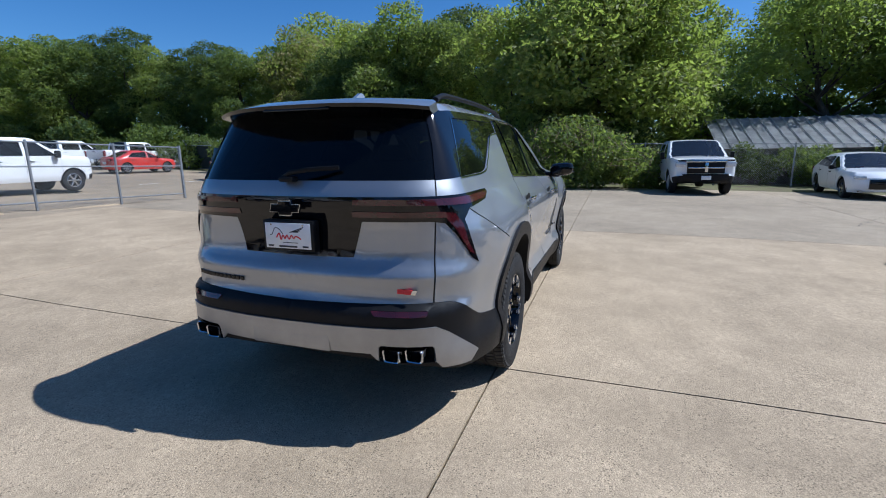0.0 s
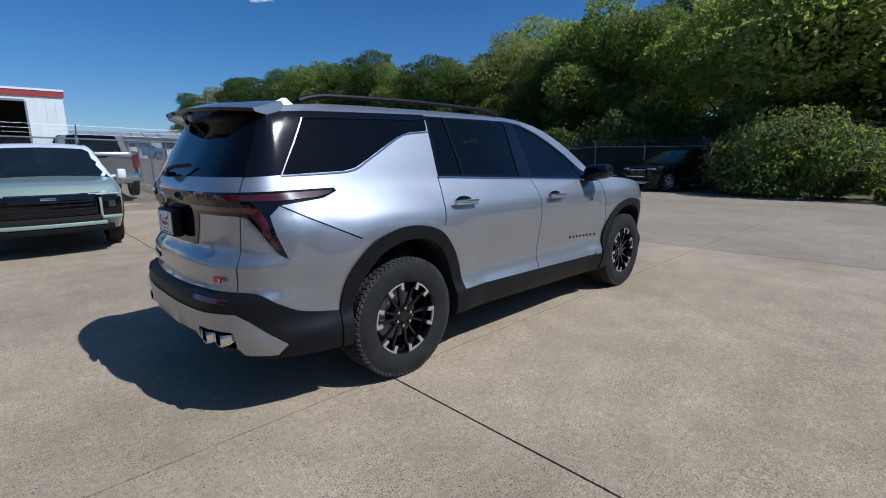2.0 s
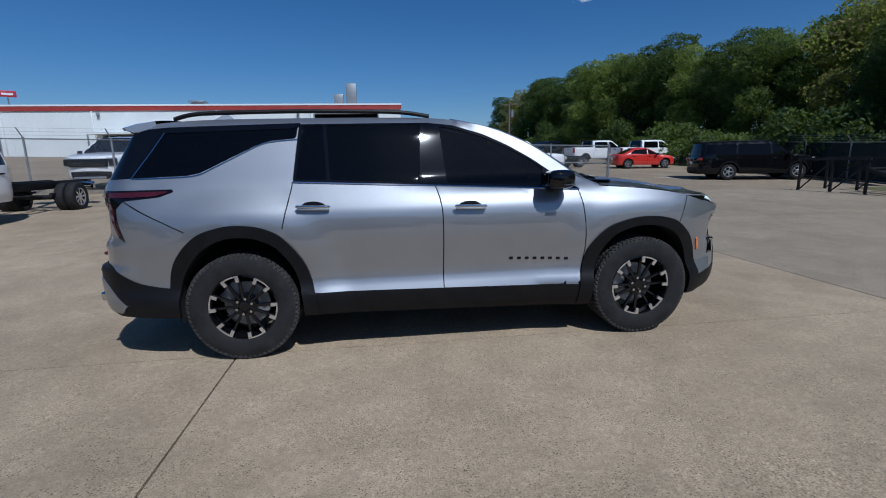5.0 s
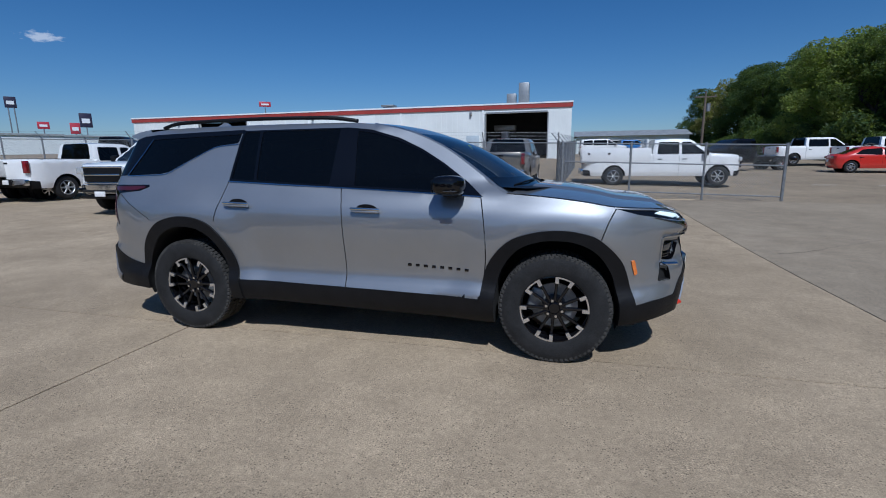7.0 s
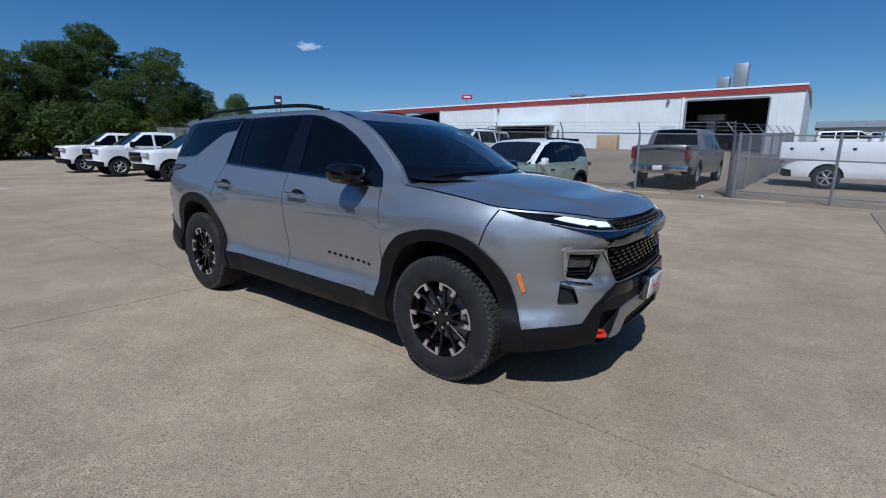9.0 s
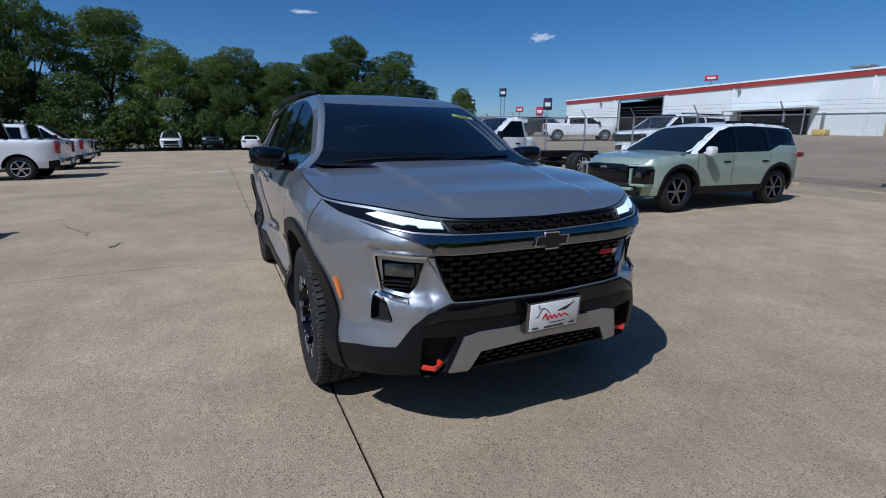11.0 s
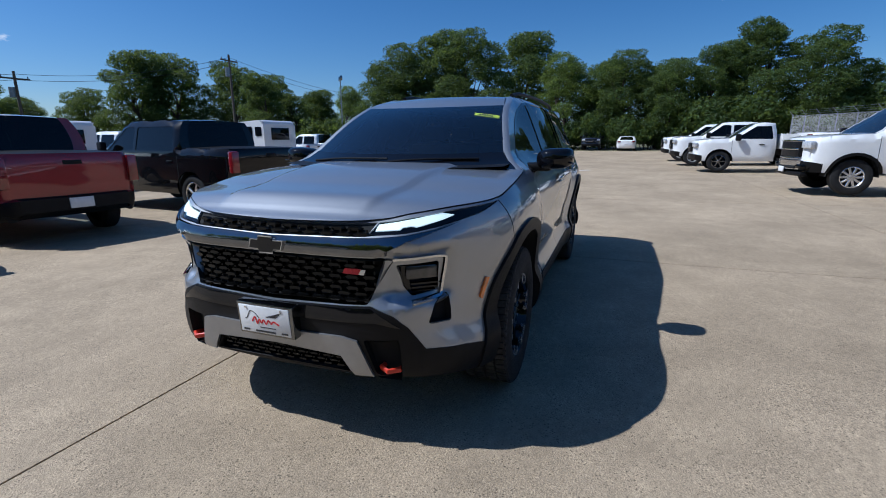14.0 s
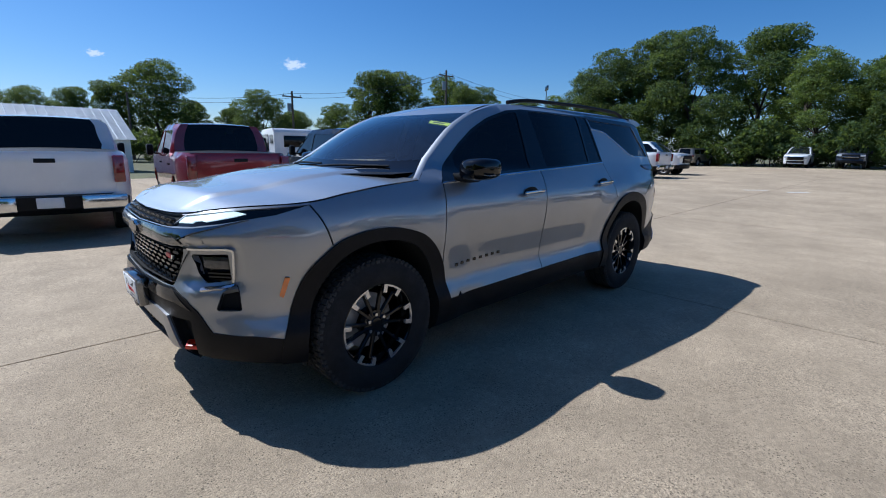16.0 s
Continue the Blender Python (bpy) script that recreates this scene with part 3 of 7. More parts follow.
    for x in spec.get("door_lines", []):
        for s in (-1, 1):
            zt = spec.get("door_top", belt)
            bm = bmesh.new()
            for k in range(6):
                za, zb = sill + 0.12 + (zt - sill - 0.12) * k / 6, sill + 0.12 + (zt - sill - 0.12) * (k + 1) / 6
                ya, yb = s * (side_y(x, za) + 0.002), s * (side_y(x, zb) + 0.002)
                q = [bm.verts.new(c) for c in ((x - 0.005, ya, za), (x + 0.005, ya, za), (x + 0.005, yb, zb), (x - 0.005, yb, zb))]
                bm.faces.new(q)
            part("door_gap", bm, DARK, car)
    return car


def pickup_spec(L=5.88, W=2.03, H=1.92, wb=3.75, cab="crew", R=0.41, bed_white=False, sill=0.42):
    """A pickup. x = 0 lies midway between the axles."""
    f = wb / 2 + 0.98
    r = f - L
    hood, belt = H * 0.655, H * 0.66
    cab_front = wb / 2 - 0.32
    cab_len = {"crew": 2.30, "double": 1.85, "single": 1.15}[cab]
    roof_f = cab_front - 0.78
    roof_r = cab_front - 0.45 - cab_len + 0.12
    cab_r = roof_r - 0.10
    bed = H * 0.705
    segs = [("front_bumper", PLASTIC, [(f - 0.06, sill), (f, sill + 0.06), (f, sill + 0.26)]),
            ("front_face", None, [(f, sill + 0.26), (f - 0.02, sill + 0.30), (f - 0.03, hood - 0.12), (f - 0.09, hood - 0.03)]),
            ("bonnet", None, [(f - 0.09, hood - 0.03), (f - 0.5, hood + 0.02), (cab_front, hood + 0.06)]),
            ("windscreen", WINDSHIELD, [(cab_front, hood + 0.06), (roof_f, H - 0.04)]),
            ("roof", None, [(roof_f, H - 0.04), (roof_f - 0.25, H), (roof_r + 0.3, H), (roof_r, H - 0.03)]),
            ("rear_window", PRIVACY, [(roof_r, H - 0.03), (cab_r, belt + 0.05)]),
            ("bed_cover", PLASTIC, [(cab_r, belt + 0.05), (cab_r - 0.01, bed), (r + 0.03, bed)]),
            ("tailgate", None, [(r + 0.03, bed), (r, bed - 0.06), (r + 0.02, sill + 0.32)]),
            ("rear_bumper", PLASTIC, [(r + 0.02, sill + 0.32), (r - 0.08, sill + 0.30), (r - 0.08, sill + 0.12), (r + 0.05, sill + 0.03)])]
    b, t = belt + 0.03, H - 0.13
    x0 = cab_front - 0.10
    wins = []
    if cab == "single":
        wins.append([(x0 - 0.05, b), (roof_f - 0.03, t), (roof_r + 0.16, t), (cab_r + 0.16, b)])
    else:
        mid = cab_front - 1.18
        wins.append([(x0 - 0.05, b), (roof_f - 0.03, t), (mid + 0.04, t), (mid + 0.04, b)])
        wins.append([(mid - 0.06, b), (mid - 0.06, t), (roof_r + 0.14, t), (cab_r + 0.18, b)])
    return dict(L=L, W=W, sill=sill, belt=belt, segs=segs, wins=wins, wheels=[(wb / 2, R), (-wb / 2, R)], mirror=(cab_front - 0.22, belt - 0.02),
                mirror_h=0.24, handles=[(cab_front - 1.02, belt - 0.17)] + ([] if cab == "single" else [(cab_r + 0.30, belt - 0.17)]),
                door_lines=[cab_front - 0.06, cab_front - 1.22, cab_r + 0.04] if cab != "single" else [cab_front - 0.06, cab_r + 0.04],
                pairs=[("tail_lamp", REDLENS, (r - 0.03, r + 0.10, W / 2 - 0.24, W / 2 - 0.09, bed - 0.46, bed - 0.05)),
                       ("bumper_corner", CHROME, (r - 0.115, r + 0.02, 0.36, W / 2 - 0.10, sill + 0.10, sill + 0.31)),
                       ("head_lamp", LAMP, (f - 0.13, f + 0.005, W / 2 - 0.42, W / 2 - 0.09, hood - 0.26, hood - 0.10))],
                blocks=[("grille", PLASTIC, (f - 0.10, f + 0.03, -W / 2 + 0.44, W / 2 - 0.44, sill + 0.34, hood - 0.10)),
                        ("grille_bar", CHROME, (f, f + 0.045, -W / 2 + 0.46, W / 2 - 0.46, sill + 0.50, sill + 0.55)),
                        ("number_plate", PLATEW, (r - 0.10, r - 0.07, -0.155, 0.155, sill + 0.14, sill + 0.29)),
                        ("tailgate_handle", DARK, (r - 0.006, r + 0.02, -0.12, 0.12, bed - 0.16, bed - 0.10))],
                panels=[("rear_bumper_end", PLASTIC, [(r - .12, sill - .05), (r + .40, sill - .05), (r + .34, sill + .24), (r - .12, sill + .30)]),
                        ("front_bumper_end", PLASTIC, [(f + .12, sill - .05), (f - .36, sill - .05), (f - .34, sill + .20), (f + .12, sill + .26)])],
                front=f, rear=r, hood=hood, bed=bed, cab_r=cab_r, lean=0.26)


def suv_spec(L=4.65, W=1.90, H=1.68, wb=2.73, R=0.36, hood=1.08, box_rear=True, sill=0.30):
    f = wb / 2 + 0.94
    r = f - L
    belt = hood + 0.02
    cab = wb / 2 - 0.30
    roof_f = cab - 0.85
    segs = [("front_bumper", PLASTIC, [(f - 0.10, sill), (f - 0.01, sill + 0.08), (f, sill + 0.28)]),
            ("front_face", None, [(f, sill + 0.28), (f - 0.01, hood - 0.20), (f - 0.10, hood - 0.09)]),
            ("bonnet", None, [(f - 0.10, hood - 0.09), (f - 0.45, hood - 0.02), (cab, hood + 0.07)]),
            ("windscreen", WINDSHIELD, [(cab, hood + 0.07), (roof_f, H - 0.05)]),
            ("roof", None, [(roof_f, H - 0.05), (roof_f - 0.35, H - 0.005), (roof_f - 0.9, H), (r + 0.25, H - 0.06), (r + 0.15, H - 0.09)]),
            ("rear_window", PRIVACY, [(r + 0.15, H - 0.09), (r + 0.05, belt + 0.04)]),
            ("tailgate", None, [(r + 0.05, belt + 0.04), (r, belt - 0.10), (r + 0.01, sill + 0.34)]),
            ("rear_bumper", PLASTIC, [(r + 0.01, sill + 0.34), (r - 0.02, sill + 0.30), (r, sill + 0.1), (r + 0.1, sill)])]
    b, t = belt + 0.02, H - 0.14
    m1, m2 = wb / 2 - 1.32, -wb / 2 + 0.42
    wins = [[(cab - 0.02, b), (roof_f + 0.02, t - 0.01), (m1 + 0.03, t), (m1 + 0.03, b)], [(m1 - 0.05, b), (m1 - 0.05, t), (m2, t), (m2 - 0.05, b)],
            [(m2 - 0.14, b + 0.02), (m2 - 0.09, t), (r + 0.42, t - 0.03), (r + 0.32, b + 0.06)]]
    return dict(L=L, W=W, sill=sill, belt=belt, segs=segs, wins=wins, wheels=[(wb / 2, R), (-wb / 2, R)], mirror=(cab - 0.25, belt), mirror_h=0.15,
                handles=[(m1 + 0.15, belt - 0.14), (m2 + 0.05, belt - 0.14)], door_lines=[cab - 0.10, m1 - 0.01, m2 - 0.10], clad=True,
                panels=[("side_cladding", PLASTIC, [(-wb / 2, sill - 0.02), (wb / 2, sill - 0.02), (wb / 2, sill + 0.16), (-wb / 2, sill + 0.16)])],
                pairs=[("head_lamp", GLOSS, (f - 0.17, f - 0.008, W / 2 - 0.34, W / 2 - 0.10, hood - 0.42, hood - 0.17)),
                       ("daytime_lamp", LAMP, (f - 0.24, f - 0.07, W / 2 - 0.42, W / 2 - 0.12, hood - 0.17, hood - 0.12)),
                       ("tail_lamp", REDLENS, (r - 0.012, r + 0.12, W / 2 - 0.40, W / 2 - 0.09, belt - 0.22, belt - 0.08)),
                       ("roof_rail", PLASTIC, (r + 0.55, roof_f - 0.25, W / 2 - 0.34, W / 2 - 0.30, H - 0.03, H + 0.035))],
                blocks=[("grille", GLOSS, (f - 0.10, f + 0.035, -W / 2 + 0.36, W / 2 - 0.36, hood - 0.46, hood - 0.16)),
                        ("skid_plate", ALU, (f - 0.08, f + 0.045, -0.55, 0.55, sill + 0.03, sill + 0.11)),
                        ("number_plate", PLATEW, (r - 0.03, r - 0.005, -0.155, 0.155, belt - 0.42, belt - 0.27))],
                front=f, rear=r, hood=hood, lean=0.34)


def sedan_spec(L=4.7, W=1.83, H=1.45, wb=2.75, R=0.325, sill=0.24):
    f = wb / 2 + 0.92
    r = f - L
    hood, belt = 0.92, 0.95
    cab = wb / 2 - 0.42
    segs = [("front_bumper", None, [(f - 0.14, sill), (f - 0.02, sill + 0.06), (f, sill + 0.26), (f - 0.04, hood - 0.22)]),
            ("bonnet", None, [(f - 0.04, hood - 0.22), (f - 0.35, hood - 0.06), (cab, hood + 0.04)]),
            ("windscreen", WINDSHIELD, [(cab, hood + 0.04), (cab - 0.82, H - 0.05)]),
            ("roof", None, [(cab - 0.82, H - 0.05), (cab - 1.2, H), (cab - 1.8, H - 0.02), (r + 1.25, H - 0.10)]),
            ("rear_window", PRIVACY, [(r + 1.25, H - 0.10), (r + 0.52, belt + 0.08)]),
            ("boot_lid", None, [(r + 0.52, belt + 0.08), (r + 0.10, belt + 0.09), (r + 0.02, belt + 0.02)]),
            ("rear_bumper", None, [(r + 0.02, belt + 0.02), (r, sill + 0.30), (r + 0.03, sill + 0.10), (r + 0.12, sill)])]
    b, t = belt + 0.03, H - 0.10
    m1 = 0.02
    wins = [[(cab - 0.10, b), (cab - 0.80, t - 0.02), (m1 + 0.05, t), (m1 + 0.05, b)], [(m1 - 0.03, b), (m1 - 0.03, t), (r + 1.35, t - 0.06), (r + 1.0, b + 0.06)]]
    return dict(L=L, W=W, sill=sill, belt=belt, segs=segs, wins=wins, wheels=[(wb / 2, R), (-wb / 2, R)], mirror=(cab - 0.25, belt), mirror_h=0.12,
                handles=[(m1 + 0.16, belt - 0.12), (m1 - 0.95, belt - 0.10)], door_lines=[cab - 0.1, m1, -wb / 2 + 0.35],
                pairs=[("head_lamp", LAMP, (f - 0.35, f - 0.10, W / 2 - 0.42, W / 2 - 0.14, hood - 0.26, hood - 0.16)),
                       ("tail_lamp", REDLENS, (r - 0.005, r + 0.15, W / 2 - 0.42, W / 2 - 0.10, belt - 0.13, belt + 0.0))],
                blocks=[("grille", GLOSS, (f - 0.12, f + 0.01, -0.45, 0.45, sill + 0.12, hood - 0.26)),
                        ("number_plate", PLATEW, (r - 0.02, r + 0.01, -0.155, 0.155, belt - 0.35, belt - 0.20))],
                front=f, rear=r, hood=hood, lean=0.42, round=0.16)


def at(x, y, heading):
    """Stands on the lot; heading in degrees, 0 looks to +X."""
    return pose(x, y, ground_z(x, y), 0, 0, heading)


# ---- trees round the lot ----
TREE_KINDS = [make_tree(3, 11.5, 3.7, LEAVES[1], 34000, 0.088), make_tree(5, 13.0, 4.4, LEAVES[0], 38000, 0.095), make_tree(8, 10.0, 3.9, LEAVES[2], 33000, 0.088),
              make_tree(11, 14.0, 4.0, LEAVES[0], 34000, 0.10, 0.2), make_tree(14, 8.5, 3.4, LEAVES[3], 26000, 0.078),
              make_tree(17, 9.5, 3.5, LEAVES[4], 21000, 0.085), make_tree(23, 11.5, 4.4, LEAVES[2], 19000, 0.095, 0.46)]
HEIGHTS = [11.5, 13.0, 10.0, 14.0, 8.5, 9.5, 11.5]
EAST = [(27, 48, 11.0), (28, 45, 10.4), (31, 43, 12.2), (31, 38, 10.3), (32, 34, 10.8), (31, 30, 9.9), (35, 28, 11.0), (35, 25, 12.4), (47, 28, 16.2), (31, 14, 11.9), (31, 11, 10.8),
        (41, 12, 14.6), (29, 5, 10.8), (27, 2, 11.0), (26, -1, 12.3), (27.5, -3.0, 12.6)]
BEHIND_SHED = [(31.6, -13.0, 12.0), (31.6, -18.5, 11.5), (30.5, -23, 11.0), (44, -9, 12.0), (37, -20, 13.0), (41, -15, 13.5), (36, -28, 12.5), (28.5, -27, 10.5)]
NORTH_EAST = [(26, 88, 13.0), (29, 77, 15.2), (32, 67, 14.6), (33, 60, 14.4), (35, 54, 14.3), (28, 82, 13.9), (29, 72, 14.0), (31, 63, 13.4), (31, 18, 11.6), (33, 22, 11.0)]
WEST = [(-33, -32, 8.3), (-44, -37, 7.6), (-52, -39, 8.8), (-58, -37, 9.3), (-48, -26, 10.2), (-49, -24, 12.6), (-51, -20, 14.2), (-50, -16, 13.6), (-57, -11, 14.6), (-52, -5, 10.4), (-52, 1, 10.4),
        (-50, 6, 9.0), (-51, 10, 10.6), (-51, 14, 11.6), (-49, 18, 9.7), (-50, 22, 6.8), (-79, 43, 8.5), (-56, -1, 10.2), (-55, 5, 9.6), (-56, 12, 10.5)]
SOUTH = [(1, -59, 7.4), (-3, -63, 8.1), (-8, -71, 9.9), (-13, -70, 12.8), (-20, -77, 8.6), (-23, -72, 7.6), (-20, -54, 8.4), (-32, -68, 7.2), (-33, -58, 8.0), (-33, -49, 11.8), (-37, -48, 11.8),
         (-42, -44, 11.3), (-45, -41, 9.9), (-55, -41, 8.2), (-28, -62, 7.0), (10, -62, 8.0)]


def plant(rows, kinds, seed):
    rng = random.Random(seed)
    for x, y, h in rows:
        k = rng.choice(kinds)
        m = pose(x, y, ground_z(x, y) - 0.15, 0, 0, rng.uniform(0, 360)) @ Matrix.Diagonal((*[h / HEIGHTS[k] * rng.uniform(1.0, 1.22) * 1.03] * 2, h / HEIGHTS[k], 1))
        if k not in planted:
            TREE_KINDS[k].matrix_basis = m
            planted.add(k)
        else:
            copy_thing(TREE_KINDS[k], m).matrix_basis = m


planted = set()
plant([r for r in EAST if r[1] > 8], (0, 2, 5, 1, 4, 2), 1)
plant([r for r in EAST if r[1] <= 8], (0, 1, 2, 0, 4), 6)
plant([(x, y, h * .86) for x, y, h in NORTH_EAST], (1, 3, 0, 1, 5), 2)
plant(BEHIND_SHED, (6,), 7)
plant(WEST, (1, 3, 0, 1, 3), 3)
plant(SOUTH, (1, 3, 1), 4)


def make_shrub(seed, h, spread, leaf, count, size, name="shrub", label="dense green shrub under the trees"):
    rng = np.random.default_rng(seed)
    sh = thing(name, label, "shrub", "shrubs under the trees")
    blobs = []
    bm = bmesh.new()
    for k in range(9):
        a = 2.4 * k
        d = spread * rng.uniform(0.1, 0.75)
        r = spread * rng.uniform(0.32, 0.5)
        c = (math.cos(a) * d, math.sin(a) * d, h * rng.uniform(0.18, 0.72))
        blobs.append((c, (r, r, h * rng.uniform(0.22, 0.34))))
        rod(bm, (c[0] * .3, c[1] * .3, -.1), c, .04, 5, .012)
    part("stem_clump", bm, BARK, sh)
    part("foliage", crown_mesh(rng, blobs, count, size), leaf, sh, smooth=False)
    return sh


SHRUBS = [make_shrub(21, 3.6, 2.6, LEAVES[0], 4500, .13), make_shrub(22, 3.0, 2.8, LEAVES[1], 4500, .12), make_shrub(23, 4.2, 2.6, LEAVES[0], 5000, .14)]


def shrub_row(x0, y0, x1, y1, n, seed, big=1.0):
    rng = random.Random(seed)
    for i in range(n):
        t = (i + .5) / n
        x, y = x0 + (x1 - x0) * t + rng.uniform(-1, 1), y0 + (y1 - y0) * t + rng.uniform(-.8, .8)
        k = rng.randrange(3)
        m = pose(x, y, ground_z(x, y), 0, 0, rng.uniform(0, 360)) @ Matrix.Scale(rng.uniform(.8, 1.25) * big, 4)
        if ("s", k) not in planted:
            planted.add(("s", k))
            SHRUBS[k].matrix_basis = m
        else:
            copy_thing(SHRUBS[k], m).matrix_basis = m


shrub_row(25.5, 26, 25, -3.5, 10, 31)
shrub_row(22.9, -4.5, 22.9, -28, 12, 36, .5)
shrub_row(34, -6, 34, -30, 8, 37, 1.5)
shrub_row(27, 28, 25, 92, 14, 32)
shrub_row(-48.5, 24, -48.5, -14, 14, 33)
shrub_row(-47, -18, -38, -44, 9, 34)
shrub_row(-30, -56, 14, -62, 12, 35)


def thicket():
    """The overgrown bush at the lot's edge: vines, dry stems and a skirt of leaves."""
    rng = np.random.default_rng(77)
    b = thing("overgrown_bush", "overgrown bush of green vines and dry brown stems", "bush")
    b.matrix_basis = pose(18.2, -0.5, ground_z(18, -0.5))
    blobs = [((0, 1.2, 1.55), (1.5, 1.3, 1.35)), ((.2, 2.4, 1.1), (1.2, 1.1, 1.1)), ((-.2, -.6, 1.25), (1.5, 1.2, 1.1)), ((-.3, -2.0, .85), (1.3, 1.1, .8)), ((.6, .4, 1.9), (1.1, 1.2, 1.0)), ((-.6, .8, .6), (1.3, 2.0, .7)),
             ((-.2, -2.9, .45), (1.0, .7, .5))]
    part("foliage", crown_mesh(rng, blobs, 15000, .072), LEAVES[1], b, smooth=False)
    part("yellow_foliage", crown_mesh(rng, [(c, tuple(v * 1.05 for v in r)) for c, r in blobs[2:5]], 3600, .07), LEAVES[2], b, smooth=False)
    bm = bmesh.new()
    for k in range(420):
        c, r = blobs[k % 5]
        a = rng.uniform(0, 6.28)
        p = Vector((c[0] + r[0] * .8 * math.cos(a), c[1] + r[1] * .8 * math.sin(a), c[2] + r[2] * rng.uniform(-.2, .8)))
        q = p + Vector((rng.normal() * .35 - .35, rng.normal() * .45, rng.uniform(-.9, .45)))
        rod(bm, p, q, .014, 4, .005)
    tagged(part("dry_brush", bm, DRYSTEM, b), kind="stuff")


thicket()


# ---- the workshop building ----
METAL = mat("white_metal_cladding", (0.72, 0.74, 0.72), 0.45, var=0.07, scale=0.5, fine=0.04, fine_scale=14)
REDTRIM = mat("red_metal_trim", (0.33, 0.045, 0.035), 0.45, var=0.15, scale=2)
DARKIN = mat("bay_shade_black", (0.02, 0.02, 0.022), 0.9, var=0.3, scale=1)


def building():
    b = thing("workshop_building", "long white metal workshop with red roof trim", "building")
    x0, x1, y0, y1, z0, h = -52.0, 3.4, 46.5, 72.0, 1.62, 5.35
    bays = [(-5.4, 1.0, 4.5), (-41.7, -34.9, 4.75), (-25.6, -19.2, 2.6)]
    xs = [x0] + [v for a, c, _ in sorted(bays) for v in (a, c)] + [x1]
    for i in range(0, len(xs), 2):
        part("wall", boxes((xs[i], xs[i + 1], y0, y0 + 0.3, z0 - 2, z0 + h)), METAL, b, smooth=False)
    for a, c, t in bays:
        part("lintel", boxes((a, c, y0, y0 + 0.3, z0 + t, z0 + h)), METAL, b, smooth=False)
        part("door_track", boxes((a - 0.12, a, y0 - 0.06, y0, z0, z0 + t), (c, c + 0.12, y0 - 0.06, y0, z0, z0 + t), (a, c, y0 - 0.05, y0, z0 + t, z0 + t + 0.15)), STEEL, b, smooth=False)
    part("wall", boxes((x1 - 0.3, x1, y0 + 0.3, y1, z0 - 2, z0 + h)), METAL, b, smooth=False)
    part("wall", boxes((x0, x0 + 0.3, y0 + 0.3, y1, z0 - 1, z0 + h)), METAL, b, smooth=False)
    part("wall", boxes((x0, x1, y1, y1 + 0.3, z0 - 1, z0 + h)), METAL, b, smooth=False)
    # added near-black sheet behind the open bays: the hall's shade as colour
    part("bay_shade_sheet", boxes((x0 + 0.4, x1 - 0.4, y0 + 9, y0 + 9.2, z0, z0 + h)), DARKIN, b, smooth=False)
    bm = bmesh.new()
    q = [bm.verts.new(c) for c in ((x0 - 0.1, y0 - 0.1, z0 + h + 0.05), (x1 + 0.1, y0 - 0.1, z0 + h + 0.05), (x1 + 0.1, (y0 + y1) / 2, z0 + h + 1.0), (x0 - 0.1, (y0 + y1) / 2, z0 + h + 1.0),
                                   (x1 + 0.1, y1 + 0.3, z0 + h), (x0 - 0.1, y1 + 0.3, z0 + h))]
    bm.faces.new(q[:4])
    bm.faces.new((q[3], q[2], q[4], q[5]))
    part("roof", bm, METAL, b, smooth=False)
    part("red_fascia", boxes((x0 - 0.1, x1 + 0.1, y0 - 0.12, y0 - 0.004, z0 + h - 0.42, z0 + h)), REDTRIM, b, "red fascia", smooth=False)
    part("roof_edge", boxes((x0 - 0.12, x1 + 0.12, y0 - 0.16, y0 - 0.004, z0 + h + 0.004, z0 + h + 0.16)), WHITE, b, smooth=False)
    rib = None
    for k in range(int((x1 - x0) / 0.6)):
        x = x0 + 0.3 + k * 0.6
        if any(a - 0.2 < x < c + 0.2 for a, c, _ in bays):
            continue
        if rib is None:
            rib = part("cladding_rib", boxes((-0.03, 0.03, -0.03, 0.001, 0, h - 0.43)), METAL, b, smooth=False)
            one = rib
        else:
            one = new("cladding_rib", rib.data)
            one.parent = b
        one.matrix_basis = pose(x, y0, z0)
    for x in (-42.4, -34.4, -26.4, -14.9, -5.7):
        part("downpipe", boxes((x - 0.07, x + 0.07, y0 - 0.16, y0 - 0.035, z0, z0 + h - 0.45), bevel=0.02), WHITE, b)
    part("entry_door", boxes((-7.5, -6.1, y0 - .05, y0 - .004, z0, z0 + 2.3), bevel=.01), mat("grey_blue_door", (.42, .48, .52), .5, var=.08), b)
    for x in (-7.0, -25.8, -44.8):
        part("wall_lamp", boxes((x - .12, x + .12, y0 - .3, y0 - .004, z0 + 4.4, z0 + 4.75), bevel=.05), STEEL, b)
    part("roof_duct", boxes((-3.6, -2.6, y0 + 3.0, y0 + 4.0, z0 + h + .2, z0 + h + 1.5), (-2.3, -1.2, y0 + 3.0, y0 + 4.2, z0 + h + .2, z0 + h + 2.6), bevel=.04), STEEL, b)
    part("roof_vent", boxes((-19.4, -18.2, y0 + 6, y0 + 7, z0 + h + .2, z0 + h + 1.0), (-19.6, -18.0, y0 + 5.8, y0 + 7.2, z0 + h + 1.0, z0 + h + 1.2), bevel=.03), STEEL, b)
    part("awning", boxes((-26.2, -18.5, y0 - 2.0, y0 - .01, z0 + 2.62, z0 + 2.75)), METAL, b, smooth=False)
    part("awning_post", boxes((-26.1, -26.0, y0 - 1.95, y0 - 1.85, z0 - .5, z0 + 2.61), (-18.7, -18.6, y0 - 1.95, y0 - 1.85, z0 - .5, z0 + 2.61)), STEEL, b, smooth=False)
